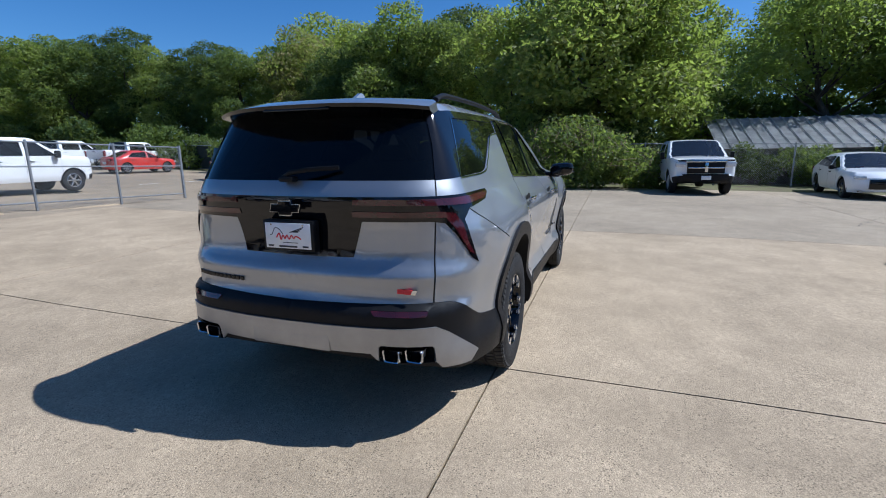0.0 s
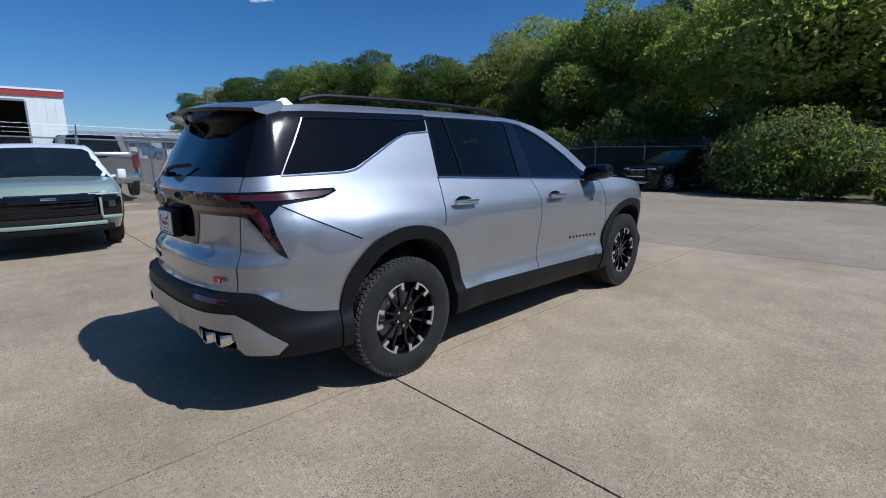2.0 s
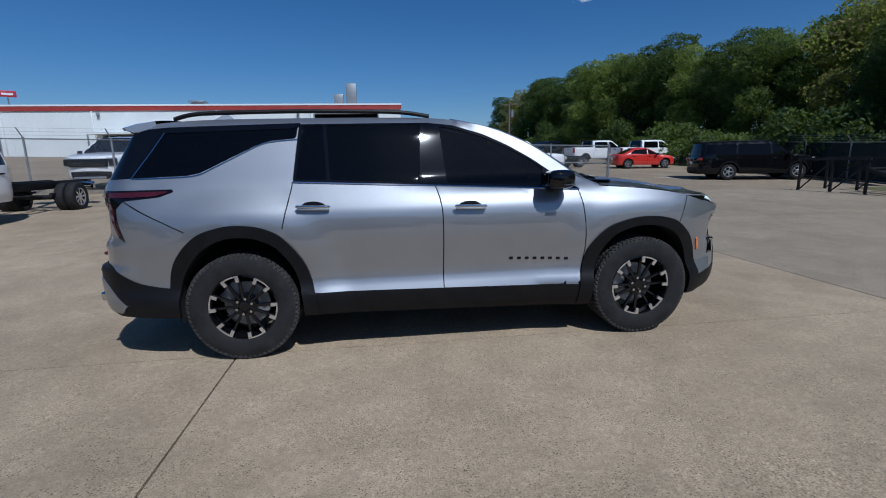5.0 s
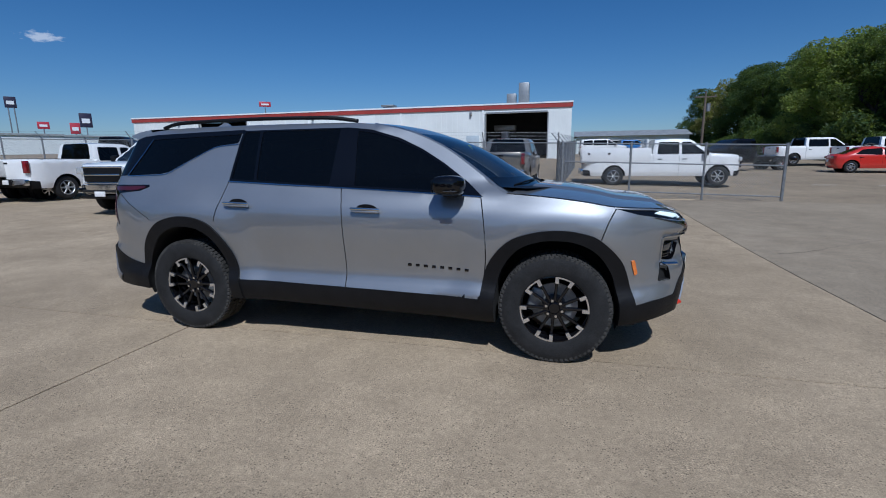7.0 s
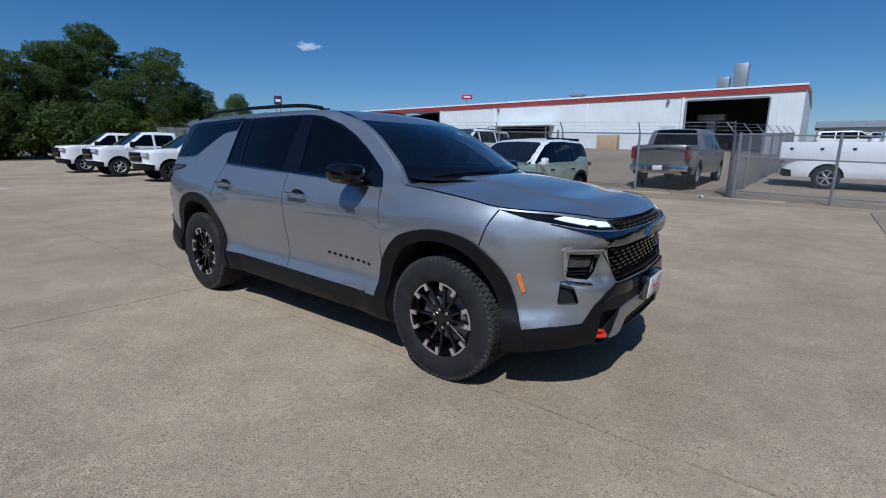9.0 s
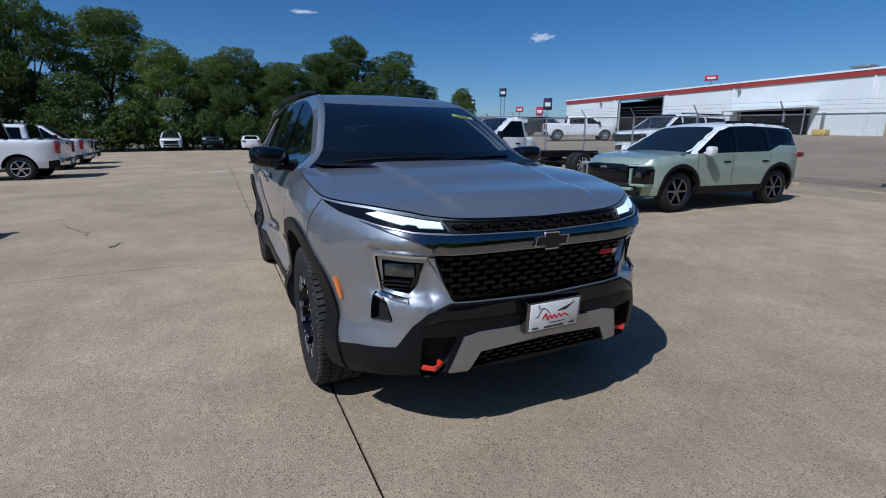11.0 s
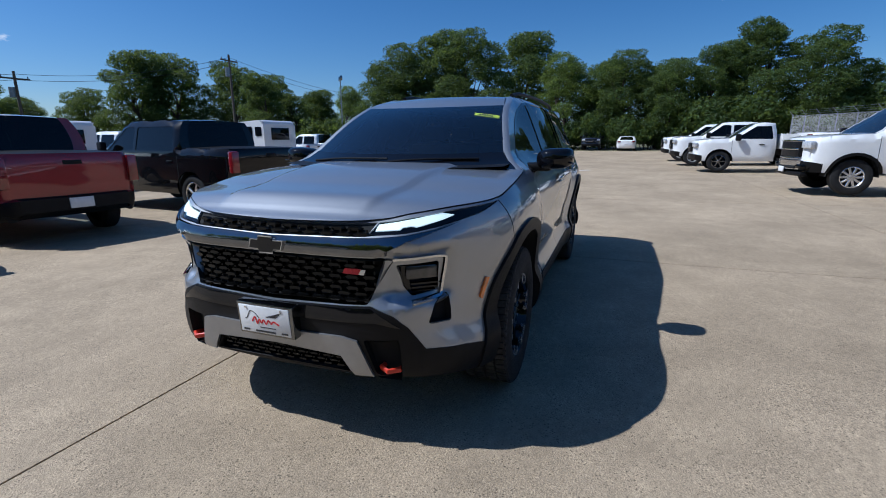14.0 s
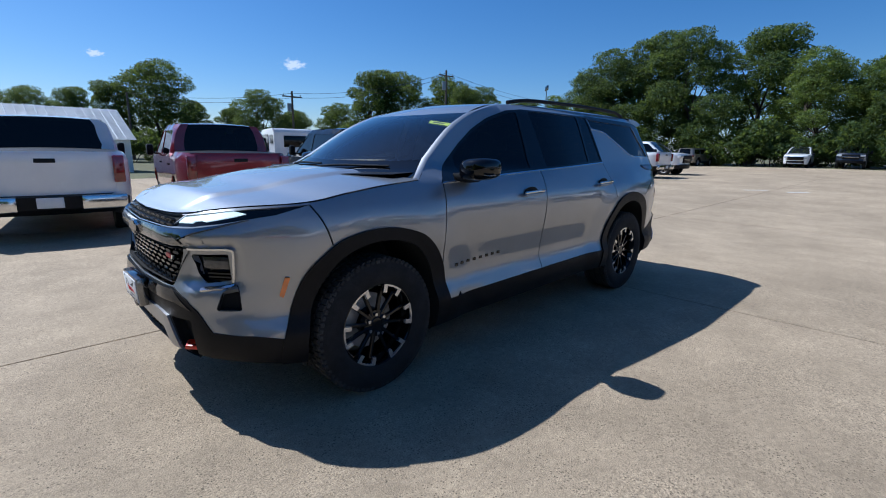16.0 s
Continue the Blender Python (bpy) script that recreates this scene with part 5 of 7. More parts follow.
def chassis_cab(name, label, m, spec, body, frame_to, dual=True, front_black=False):
    """A cab with a bare frame behind it: the bed's skin is left off."""
    cab_r = spec["cab_r"]
    cut = []
    for n_, mt, ps in spec["segs"]:
        if n_ in ("tailgate", "bed_cover", "rear_bumper"):
            continue
        cut.append((n_, mt, ps))
    cut.append(("cab_back", None, [cut[-1][2][-1], (cab_r, spec["sill"] + .1)]))
    rear_x = spec["wheels"][1][0]
    spec = dict(spec, segs=cut, wheels=[spec["wheels"][0]], pairs=[p for p in spec["pairs"] if p[0] != "tail_lamp"], blocks=[b for b in spec["blocks"] if b[0] not in ("number_plate", "tailgate_handle")])
    v = vehicle(name, label, "truck", m, spec, body)
    W = spec["W"]
    R = spec["wheels"][0][1]
    for s in (-1, 1):
        part("frame_rail", boxes((frame_to, cab_r + .5, s * .43 - .04, s * .43 + .04, .66, .88), bevel=.01), PLASTIC, v)
        wheel(v, rear_x, s, W / 2 - .14, R, .24, None, 8, MACHINED)
        wheel(v, rear_x, s, W / 2 - .42, R, .24, None, 8, MACHINED)
        part("tail_lamp", boxes((frame_to - .03, frame_to, s * .40 - .08, s * .40 + .08, .70, .80), bevel=.01), REDLENS, v)
        part("leaf_spring", boxes((rear_x - .6, rear_x + .6, s * .55 - .03, s * .55 + .03, .50, .56), bevel=.01), DARK, v)
    for k in range(5):
        x = frame_to + .2 + (cab_r - frame_to - .2) * k / 4
        part("cross_member", boxes((x - .05, x + .05, -.42, .42, .70, .84)), PLASTIC, v, smooth=False)
    bm = bmesh.new()
    rod(bm, (rear_x, -W / 2 + .3, R), (rear_x, W / 2 - .3, R), .07, 8)
    rod(bm, (rear_x, 0, R), (cab_r + .5, 0, .62), .045, 8)
    part("axle_and_shaft", bm, DARK, v)
    part("fuel_tank", boxes((cab_r - 1.0, cab_r - .1, -.80, -.48, .52, .80), bevel=.05), PLASTIC, v)
    return v


hd = pickup_spec(6.2, 2.05, 2.0, 4.3, "single", .41, sill=.50)
hf = hd["front"]
hd["segs"][0] = ("front_bumper", CHROME, [(hf - .04, .50), (hf + .10, .55), (hf + .10, .76), (hf, .78)])
hd["blocks"] = hd["blocks"] + [("bumper_slot", DARK, (hf + .06, hf + .105, -.62, .62, .57, .64)), ("front_plate", PLATEW, (hf + .10, hf + .13, -.16, .16, .47, .60)),
                               ("grille_rim", CHROME, (hf - .02, hf + .036, -.60, .60, .79, .83)), ("grille_rim", CHROME, (hf - .06, hf + .034, -.62, .62, 1.20, 1.24)),
                               ("lower_skirt", PLASTIC, (hf - .10, hf + .05, -.80, .80, .40, .50))]
hd["pairs"] = hd["pairs"] + [("fog_slot", GLOSS, (hf - .02, hf + .095, .66, .84, .58, .68)), ("cab_lamp", AMBER, (hf - 1.98, hf - 1.92, .20, .28, 1.985, 2.02)), ("bonnet_vent", GLOSS, (hf - .95, hf - .80, .40, .62, 1.345, 1.362))]
chassis_cab("chassis_truck", "white single-cab truck with a bare rear frame", at(-8.65, 8.5, -88), edit(hd, rim_mat=MACHINED, spokes=10, rim_r=.24, clad=True), WHITE, -3.4)

gm = pickup_spec(6.0, 2.0, 1.84, 3.75, "single", .40)
old = chassis_cab("utility_truck", "old white single-cab truck with a worn service body", at(-16.2, 6.9, -92), edit(gm, rim_mat=DCHROME), WHITE, -3.1)
worn = mat("worn_white_steel", (.62, .62, .60), .5, var=.15, scale=3, fine=.1)
rust = mat("dark_chips", (.06, .05, .045), .8, var=.3)
part("service_body", boxes((-3.2, gm["cab_r"] - .06, -1.02, 1.02, .88, 1.42), bevel=.02), worn, old, "worn white steel service body")
for s in (-1, 1):
    for k in range(3):
        dr = part("compartment_door", boxes((-3.1 + .75 * k, -2.4 + .75 * k, s * 1.026 - .008, s * 1.026 + .008, .93, 1.36), bevel=.006), worn, old)
        rng = random.Random(k)
        for q in range(5):
            x, z = -3.05 + .75 * k + rng.uniform(0, .55), rng.uniform(.98, 1.30)
            part("paint_chip", boxes((x, x + rng.uniform(.03, .10), s * 1.036 - .003, s * 1.036 + .003, z, z + rng.uniform(.02, .05))), rust, dr, smooth=False)
part("service_step", boxes((-3.4, gm["cab_r"] - .3, -.95, .95, .62, .86), bevel=.02), DARK, old)

cw = lambda **k: edit(pickup_spec(5.88, 2.06, 1.95, 3.75, "crew", .415), **k)
vehicle("pickup", "white crew-cab pickup with chrome bumper and red tail lamps", "pickup", at(-15.7, -9.2, -91), cw(rim_mat=MACHINED, rim_r=.27), WHITE)
vehicle("pickup", "white crew-cab pickup parked beside another white pickup", "pickup", at(-20.9, -9.6, -91), cw(rim_mat=MACHINED, rim_r=.27), WHITE)
vehicle("pickup", "white single-cab pickup seen past the white pickups", "pickup", at(-25.5, -9.9, 89), edit(pickup_spec(5.9, 2.05, 1.98, 3.75, "double", .41)), WHITE)
vehicle("pickup", "white double-cab work pickup in the row", "pickup", at(-17.0, -17.5, -91), edit(pickup_spec(5.9, 2.05, 1.95, 3.75, "double", .41)), WHITE)
vehicle("pickup", "white double-cab work pickup in the row", "pickup", at(-21.5, -17.8, -91), edit(pickup_spec(5.9, 2.05, 1.95, 3.75, "double", .41)), WHITE)
vehicle("pickup", "white pickup in the row beside the service truck", "pickup", at(-20.8, 6.6, -92), edit(pickup_spec(6.1, 2.04, 1.98, 3.8, "double", .41)), WHITE)
vehicle("pickup", "white crew-cab pickup at the end of the row", "pickup", at(-25.2, 6.5, -92), edit(pickup_spec(6.1, 2.04, 1.98, 3.8, "crew", .41)), WHITE)
vehicle("pickup", "white double-cab pickup parked behind the service truck", "pickup", at(-15.0, 10.5, 88), edit(pickup_spec(5.9, 2.04, 1.98, 3.7, "double", .41)), WHITE)
def mid(**k):
    s_ = pickup_spec(5.55, 1.99, 1.90, 3.36, "crew", .41)
    s_["pairs"] = [q for q in s_["pairs"] if q[0] != "bumper_corner"]
    return edit(s_, **k)


vehicle("pickup", "black crew-cab pickup with five-spoke alloy wheels", "pickup", at(-2.55, -8.05, -98), mid(rim_mat=MACHINED, spokes=5, rim_r=.27), BLACKP)
red = mid(rim_mat=MACHINED)
red["segs"] = [(n_, (PLASTIC if n_ == "rear_bumper" else mt), ps) for n_, mt, ps in red["segs"]]
vehicle("pickup", "dark red crew-cab pickup with its tailgate to the lot", "pickup", at(.70, -8.85, -98), red, RED)
vehicle("pickup", "white crew-cab pickup with chrome rear bumper and dealer plate", "pickup", at(3.57, -8.85, -97), edit(pickup_spec(5.98, 2.06, 1.93, 3.75, "double", .415)), WHITE)


def cab_over(name, label, m):
    v = thing(name, label, "truck", "parked vehicles", m)
    prof = [(2.05, .55), (2.12, 1.25), (1.92, 2.28), (.62, 2.36), (.50, 2.25), (.50, .55)]
    bm = bmesh.new()
    prism(bm, rounded(prof, .10, 4), -.98, .98)
    bmesh.ops.bevel(bm, geom=[e for e in bm.edges if abs(e.verts[0].co.y - e.verts[1].co.y) < .01], offset=.07, segments=3, affect="EDGES")
    part("cab", bm, WHITE, v)
    for s in (-1, 1):
        bm = bmesh.new()
        prism(bm, rounded([(1.98, 1.35), (1.86, 2.08), (1.12, 2.10), (1.12, 1.35)], .06, 3), s * .985, s * 1.0)
        bmesh.ops.recalc_face_normals(bm, faces=bm.faces)
        part("side_window", bm, PRIVACY, v)
        bm = bmesh.new()
        prism(bm, rounded([(.95, 1.70), (.95, 2.08), (.62, 2.08), (.62, 1.70)], .06, 3), s * .985, s * 1.0)
        bmesh.ops.recalc_face_normals(bm, faces=bm.faces)
        part("rear_side_window", bm, PRIVACY, v)
        part("frame_rail", boxes((-4.3, .6, s * .42 - .04, s * .42 + .04, .62, .84)), PLASTIC, v, smooth=False)
        part("wing_mirror", boxes((1.98, 2.08, s * 1.18 - .09, s * 1.18 + .09, 1.55, 1.95), bevel=.03), PLASTIC, v)
        wheel(v, 1.45, s, .84, .40, .24, None, 6, MACHINED)
        wheel(v, -2.9, s, .86, .40, .24, None, 6, MACHINED)
        wheel(v, -2.9, s, .58, .40, .24, None, 6, MACHINED)
    part("windscreen", boxes((-.02, .02, -.84, .84, -.42, .42), m=pose(2.045, 0, 1.74, 0, -11, 0)), PRIVACY, v, smooth=False)
    part("rear_window", boxes((.485, .497, -.55, .55, 1.55, 2.05), bevel=.004), PRIVACY, v)
    part("front_bumper", boxes((2.0, 2.22, -.98, .98, .42, .72), bevel=.03), WHITE, v)
    for k in range(4):
        part("cross_member", boxes((-4.2 + 1.3 * k, -4.1 + 1.3 * k, -.42, .42, .66, .80)), PLASTIC, v, smooth=False)


cab_over("cab_over_truck", "white cab-over truck with a bare chassis", at(-11.4, -12.0, -92))
cab_over("cab_over_truck", "white cab-over truck behind the pickups", at(-5.6, -16.5, -92))
vehicle("pickup", "white crew-cab truck behind the red pickup", "pickup", at(-1.6, -17.0, -95), edit(pickup_spec(6.2, 2.05, 2.05, 4.0, "crew", .42)), WHITE)
vehicle("pickup", "white double-cab truck behind the black pickup", "pickup", at(-9.0, -18.5, -92), edit(pickup_spec(6.2, 2.05, 2.05, 4.0, "double", .42)), WHITE)
vehicle("suv", "dark grey van far along the row", "car", at(3.8, -24, -95), edit(suv_spec(5.2, 2.0, 2.0, 3.2, .38, 1.25)), OLIVE)

# far west row under the trees
vehicle("suv", "white boxy SUV parked nose out under the trees", "car", at(-47.5, -5.2, 2), edit(suv_spec(4.55, 1.86, 1.77, 2.76, .37, 1.10), rim_mat=DCHROME, pairs=[("head_lamp", LAMP, (2.26, 2.335, .48, .80, .80, .98)), ("tail_lamp", REDLENS, (-2.235, -2.1, .6, .84, .8, 1.0))]), WHITE)
vehicle("pickup", "dark pickup parked nose out under the trees", "pickup", at(-48.5, -1.6, 0), mid(), NAVY)
vehicle("sedan", "white sedan with its tail to the lot under the trees", "car", at(-47.5, 1.9, 178), sedan_spec(4.9, 1.84, 1.42, 2.8), WHITE)
vehicle("suv", "silver SUV with its tail to the lot under the trees", "car", at(-46.5, -13.5, 175), suv_spec(4.8, 1.9, 1.72, 2.8, .36, 1.08), TAN)

# east edge
dg = edit(pickup_spec(5.75, 2.02, 1.89, 3.55, "double", .41), tinted=False)
dg["segs"][0] = ("front_bumper", PLASTIC, [(dg["front"] - .02, .42), (dg["front"] + .10, .50), (dg["front"] + .10, .72), (dg["front"], .74)])
dg["blocks"] = dg["blocks"] + [("bumper_plate", PLATEW, (dg["front"] + .10, dg["front"] + .125, -.15, .15, .55, .68)),
                               ("grille_cross", CHROME, (dg["front"] + .02, dg["front"] + .05, -.05, .05, .80, 1.12)), ("grille_rim", CHROME, (dg["front"] - .02, dg["front"] + .028, -.62, .62, 1.12, 1.19)),
                               ("bonnet_guard", GLOSS, (dg["front"] - .12, dg["front"] - .02, -.86, .86, 1.16, 1.21))]
vehicle("pickup", "white pickup with chrome grille and black front bumper", "pickup", at(17.6, -4.35, 184), dg, WHITE)
vehicle("sedan", "white sedan parked nose out by the screened fence", "car", at(17.3, -9.75, 175), edit(sedan_spec(4.85, 1.86, 1.47, 2.80, .335), rim_mat=DCHROME), WHITE)
gt = suv_spec(4.63, 1.84, 1.66, 2.73, .36, 1.06)
gt["clad"] = False
gt["blocks"] = gt["blocks"] + [("grille_rim", CHROME, (gt["front"] + .02, gt["front"] + .042, -.52, .52, .60, .64)), ("grille_rim", CHROME, (gt["front"] + .02, gt["front"] + .042, -.52, .52, .87, .90)),
                               ("bumper_strip", CHROME, (gt["front"] - .02, gt["front"] + .03, -.70, .70, .40, .43))]
vehicle("suv", "black compact SUV with a chrome-rimmed grille", "car", at(19.2, 4.3, 158), edit(gt, rim_mat=ALU, spokes=5), BLACKP)
vehicle("suv", "long black SUV parked by the screened fence", "car", at(20.6, 18.3, -14), edit(suv_spec(5.7, 2.05, 1.93, 3.3, .40, 1.20), rim_mat=ALU, spokes=5, rim_r=.25), BLACKP)

# the yard behind the fence
ut = edit(pickup_spec(6.5, 2.05, 1.98, 4.15, "double", .41), rim_mat=MACHINED, tinted=True)
u = vehicle("service_truck", "white service truck with a white utility body", "truck", at(7.2, 18.9, 0), ut, WHITE)
for s in (-1, 1):
    part("utility_box", boxes((ut["rear"] - .02, ut["cab_r"] - .06, s * .80 - .235, s * .80 + .235, .98, 1.62), bevel=.015), WHITE, u, "white steel utility box")
    for k in range(3):
        part("box_latch", boxes((ut["rear"] + .25 + .85 * k, ut["rear"] + .35 + .85 * k, s * 1.04 - .01, s * 1.04 + .01, 1.35, 1.43)), PLASTIC, u, smooth=False)
part("rack_bar", boxes((ut["cab_r"] - .25, ut["cab_r"] - .18, -.95, .95, 1.62, 2.0), bevel=.02), WHITE, u)
br = edit(pickup_spec(5.8, 2.03, 1.95, 3.65, "crew", .41))
br["segs"] = [(n_, (CHROME if n_ == "rear_bumper" else mt), ps) for n_, mt, ps in br["segs"]]
vehicle("pickup", "pewter crew-cab pickup with a chrome rear bumper", "pickup", at(.76, 16.75, 88), br, TAN)
vehicle("suv", "large white SUV in the fenced yard", "car", at(-9.5, 17.1, -93), edit(suv_spec(5.35, 2.05, 1.93, 3.07, .40, 1.22), rim_mat=DCHROME, clad=False), WHITE)
vehicle("pickup", "white pickup in the fenced yard", "pickup", at(-25.5, 26.0, 58), cw(), WHITE)
vehicle("pickup", "black crew-cab pickup in the fenced yard", "pickup", at(-36, 30, 20), cw(), BLACKP)
vehicle("sedan", "bright red sedan in the yard", "car", at(20.2, 28.4, -8), edit(sedan_spec(4.45, 1.8, 1.46, 2.65), rim_mat=MACHINED), BRIGHTRED)
vehicle("pickup", "white crew-cab pickup behind the red sedan", "pickup", at(23.6, 33.5, 4), cw(), WHITE)
vehicle("pickup", "white pickup seen from its tailgate in the yard", "pickup", at(20.4, 36.0, 8), cw(), WHITE)
chassis_cab("chassis_truck", "black truck with a bare rear frame in the yard", at(14.0, 30.5, 200), pickup_spec(6.2, 2.03, 1.98, 4.2, "double", .41, sill=.5), BLACKP, -3.3)
vehicle("pickup", "silver white pickup far back in the yard", "pickup", at(12.6, 44, -5), cw(), WHITE)
vehicle("pickup", "blue pickup by the low building", "pickup", at(10.5, 58, 10), mid(), paint("bright_blue_paint", (.03, .16, .45), .3))
vehicle("suv", "white van by the low building", "car", at(7.0, 52, 5), suv_spec(5.2, 2.0, 2.0, 3.2, .38, 1.25), WHITE)



def drink_can():
    """A crushed white drink can by the kerb."""
    c = thing("drink_can", "white and blue drink can lying by the kerb", "can", m=pose(2.2, 12.7, ground_z(2.2, 12.7) + .034, 90, 0, 55))
    bm = bmesh.new()
    lathe(bm, [(0, -.085), (.026, -.085), (.034, -.075), (.034, .07), (.028, .085), (0, .085)], 16)
    bmesh.ops.transform(bm, matrix=pose(0, 0, 0, 90, 0, 0), verts=bm.verts)
    part("shell", bm, WHITE, c)
    bm = bmesh.new()
    lathe(bm, [(.0346, -.03), (.0346, .03)], 16)
    bmesh.ops.transform(bm, matrix=pose(0, 0, 0, 90, 0, 0), verts=bm.verts)
    part("blue_band", bm, mat("blue_print", (.04, .20, .45), .4, var=.1), c)


drink_can()

# slabs of the lot with open joints
def ground_crack(x0, y0, x1, y1, seed, w):
    """A wandering open crack in the concrete."""
    rng = random.Random(seed)
    n = 26
    d = Vector((x1 - x0, y1 - y0, 0))
    side_ = Vector((-d.y, d.x, 0)).normalized()
    o, verts, faces = 0.0, [], []
    for k in range(n + 1):
        o += rng.uniform(-.05, .05)
        p = Vector((x0, y0, 0)) + d * (k / n) + side_ * o
        h = w * rng.uniform(.3, 1.0) * (1 - .7 * k / n)
        for s in (-h, h):
            q = p + side_ * s
            verts.append((q.x, q.y, ground_z(q.x, q.y) + .004))
        if k:
            faces.append((2 * k - 2, 2 * k - 1, 2 * k + 1, 2 * k))
    part("crack", (verts, [], faces), CRACK, ground, smooth=False)


CRACK = mat("dirt_in_cracks", (.055, .045, .035), .95, var=.4, scale=9)
for row in ((-4.4, -6.4, -7.6, -6.9, 1, .022), (-6.6, -6.8, -8.6, -6.2, 2, .03), (-2.5, -3.2, -4.2, -3.7, 3, .010), (-1.55, -2.75, -1.62, -2.55, 4, .05), (8.2, -6.2, 10.4, -7.6, 5, .010), (6.2, 3.6, 8.5, 5.2, 6, .007)):
    ground_crack(*row)


def paint_mark(x, y, turn, l, w):
    part("paint_mark", boxes((-l / 2, l / 2, -w / 2, w / 2, -.001, .004), m=pose(x, y, ground_z(x, y), 0, 0, turn)), LINE_PAINT, ground, "worn white paint mark", smooth=False)


LINE_PAINT = mat("worn_white_line_paint", (.66, .64, .58), .8, var=.3, scale=14, fine=.3, fine_scale=60)
for row in ((-15.65, -1.32, 135, .85, .16), (-15.9, -.09, 135, .75, .22), (16.9, 20.0, 2, 1.6, .12), (14.2, 20.3, 2, 1.0, .10)):
    paint_mark(*row)


def slabs():
    for i, j in SLABS:
        x0, x1 = JX + SLAB * i + .007, JX + SLAB * (i + 1) - .007
        y0, y1 = JY + SLAB * j + .007, JY + SLAB * (j + 1) - .007
        n = 4
        verts, faces = [], []
        for b_ in range(n + 1):
            for a_ in range(n + 1):
                x, y = x0 + (x1 - x0) * a_ / n, y0 + (y1 - y0) * b_ / n
                verts.append((x, y, ground_z(x, y)))
        for b_ in range(n):
            for a_ in range(n):
                k = b_ * (n + 1) + a_
                faces.append((k, k + 1, k + n + 2, k + n + 1))
        ring = [k for k in range(n + 1)] + [(n + 1) * b_ + n for b_ in range(1, n + 1)] + [(n + 1) * n + k for k in range(n - 1, -1, -1)] + [(n + 1) * b_ for b_ in range(n - 1, 0, -1)]
        low = len(verts)
        verts += [(verts[k][0], verts[k][1], verts[k][2] - .035) for k in ring]
        for q in range(len(ring)):
            p = (q + 1) % len(ring)
            faces.append((ring[q], low + q, low + p, ring[p]))
        part("concrete_slab", (verts, [], faces), OLD_CONCRETE if i > 0 else CONCRETE, ground, smooth=False)



# ---- the silver SUV: its skin is one sheet wound round the body (u: along the plan line, equal to x on the flanks; z: height) ----
PLAN_LINE = np.array(smooth_line([(-1.05, 0), (-1.045, -.3), (-1.005, -.6), (-.93, -.78), (-.81, -.895), (-.62, -.95), (-.3, -.972), (.3, -.98), (1.5, -.985),
                                  (2.6, -.98), (3.15, -.972), (3.42, -.945), (3.60, -.89), (3.75, -.79), (3.86, -.64), (3.94, -.40), (3.98, 0)], 14))
PLAN_LEN = np.r_[0, np.cumsum(np.hypot(*np.diff(PLAN_LINE, axis=0).T))]
PLAN_U = PLAN_LEN - np.interp(0, PLAN_LINE[:, 0], PLAN_LEN)
# a flat nose, its corners well forward
PLAN_LINE[:, 0] += np.interp(PLAN_LINE[:, 0], (3.42, 3.60, 3.75, 3.86, 3.94, 3.98), (0, .02, .06, .075, .05, .022))
PLAN_LINE[:, 1] *= 1 - 0.026 * np.clip((PLAN_LINE[:, 0] - 3.40) / 0.35, 0, 1)
U0, U1 = float(PLAN_U[0]), float(PLAN_U[-1])
PLAN_T = np.gradient(PLAN_LINE, axis=0)
PLAN_T[0], PLAN_T[-1] = (0, -1), (0, 1)
PLAN_T /= np.linalg.norm(PLAN_T, axis=1)[:, None]
PLAN_N = np.stack([PLAN_T[:, 1], -PLAN_T[:, 0]], 1)
OFF_SIDE = np.array(smooth_line([(.20, -.12), (.28, -.06), (.33, -.03), (.40, -.014), (.47, -.010), (.52, -.030), (.56, -.046), (.61, -.048), (.72, -.034), (.84, -.012), (.95, -.001),
                                 (1.04, -.004), (1.10, -.020), (1.14, -.042), (1.19, -.066), (1.28, -.118), (1.45, -.19), (1.66, -.285), (1.71, -.325), (1.74, -.37), (1.765, -.44)], 6))
OFF_REAR = np.array(smooth_line([(.20, -.10), (.30, -.02), (.38, .04), (.50, .065), (.60, .075), (.69, .07), (.73, .025), (.80, .018), (.86, .022), (.90, -.005), (.95, -.03), (1.10, -.035),
                                 (1.20, -.012), (1.26, -.015), (1.32, -.045), (1.45, -.12), (1.66, -.25), (1.72, -.31), (1.765, -.36)], 6))
OFF_FRONT = np.array(smooth_line([(.20, -.16), (.28, -.10), (.36, -.02), (.45, .0), (.60, .015), (.68, .01), (.75, -.015), (.86, -.01), (.95, .005), (1.00, -.02), (1.05, -.07),
                                  (1.10, -.15), (1.2, -.3), (1.765, -.6)], 6))
WHEEL_X, WHEEL_R = (0.0, 3.071), 0.398


def ease(a, b, x):
    t = min(1.0, max(0.0, (x - a) / (b - a)))
    return t * t * (3 - 2 * t)


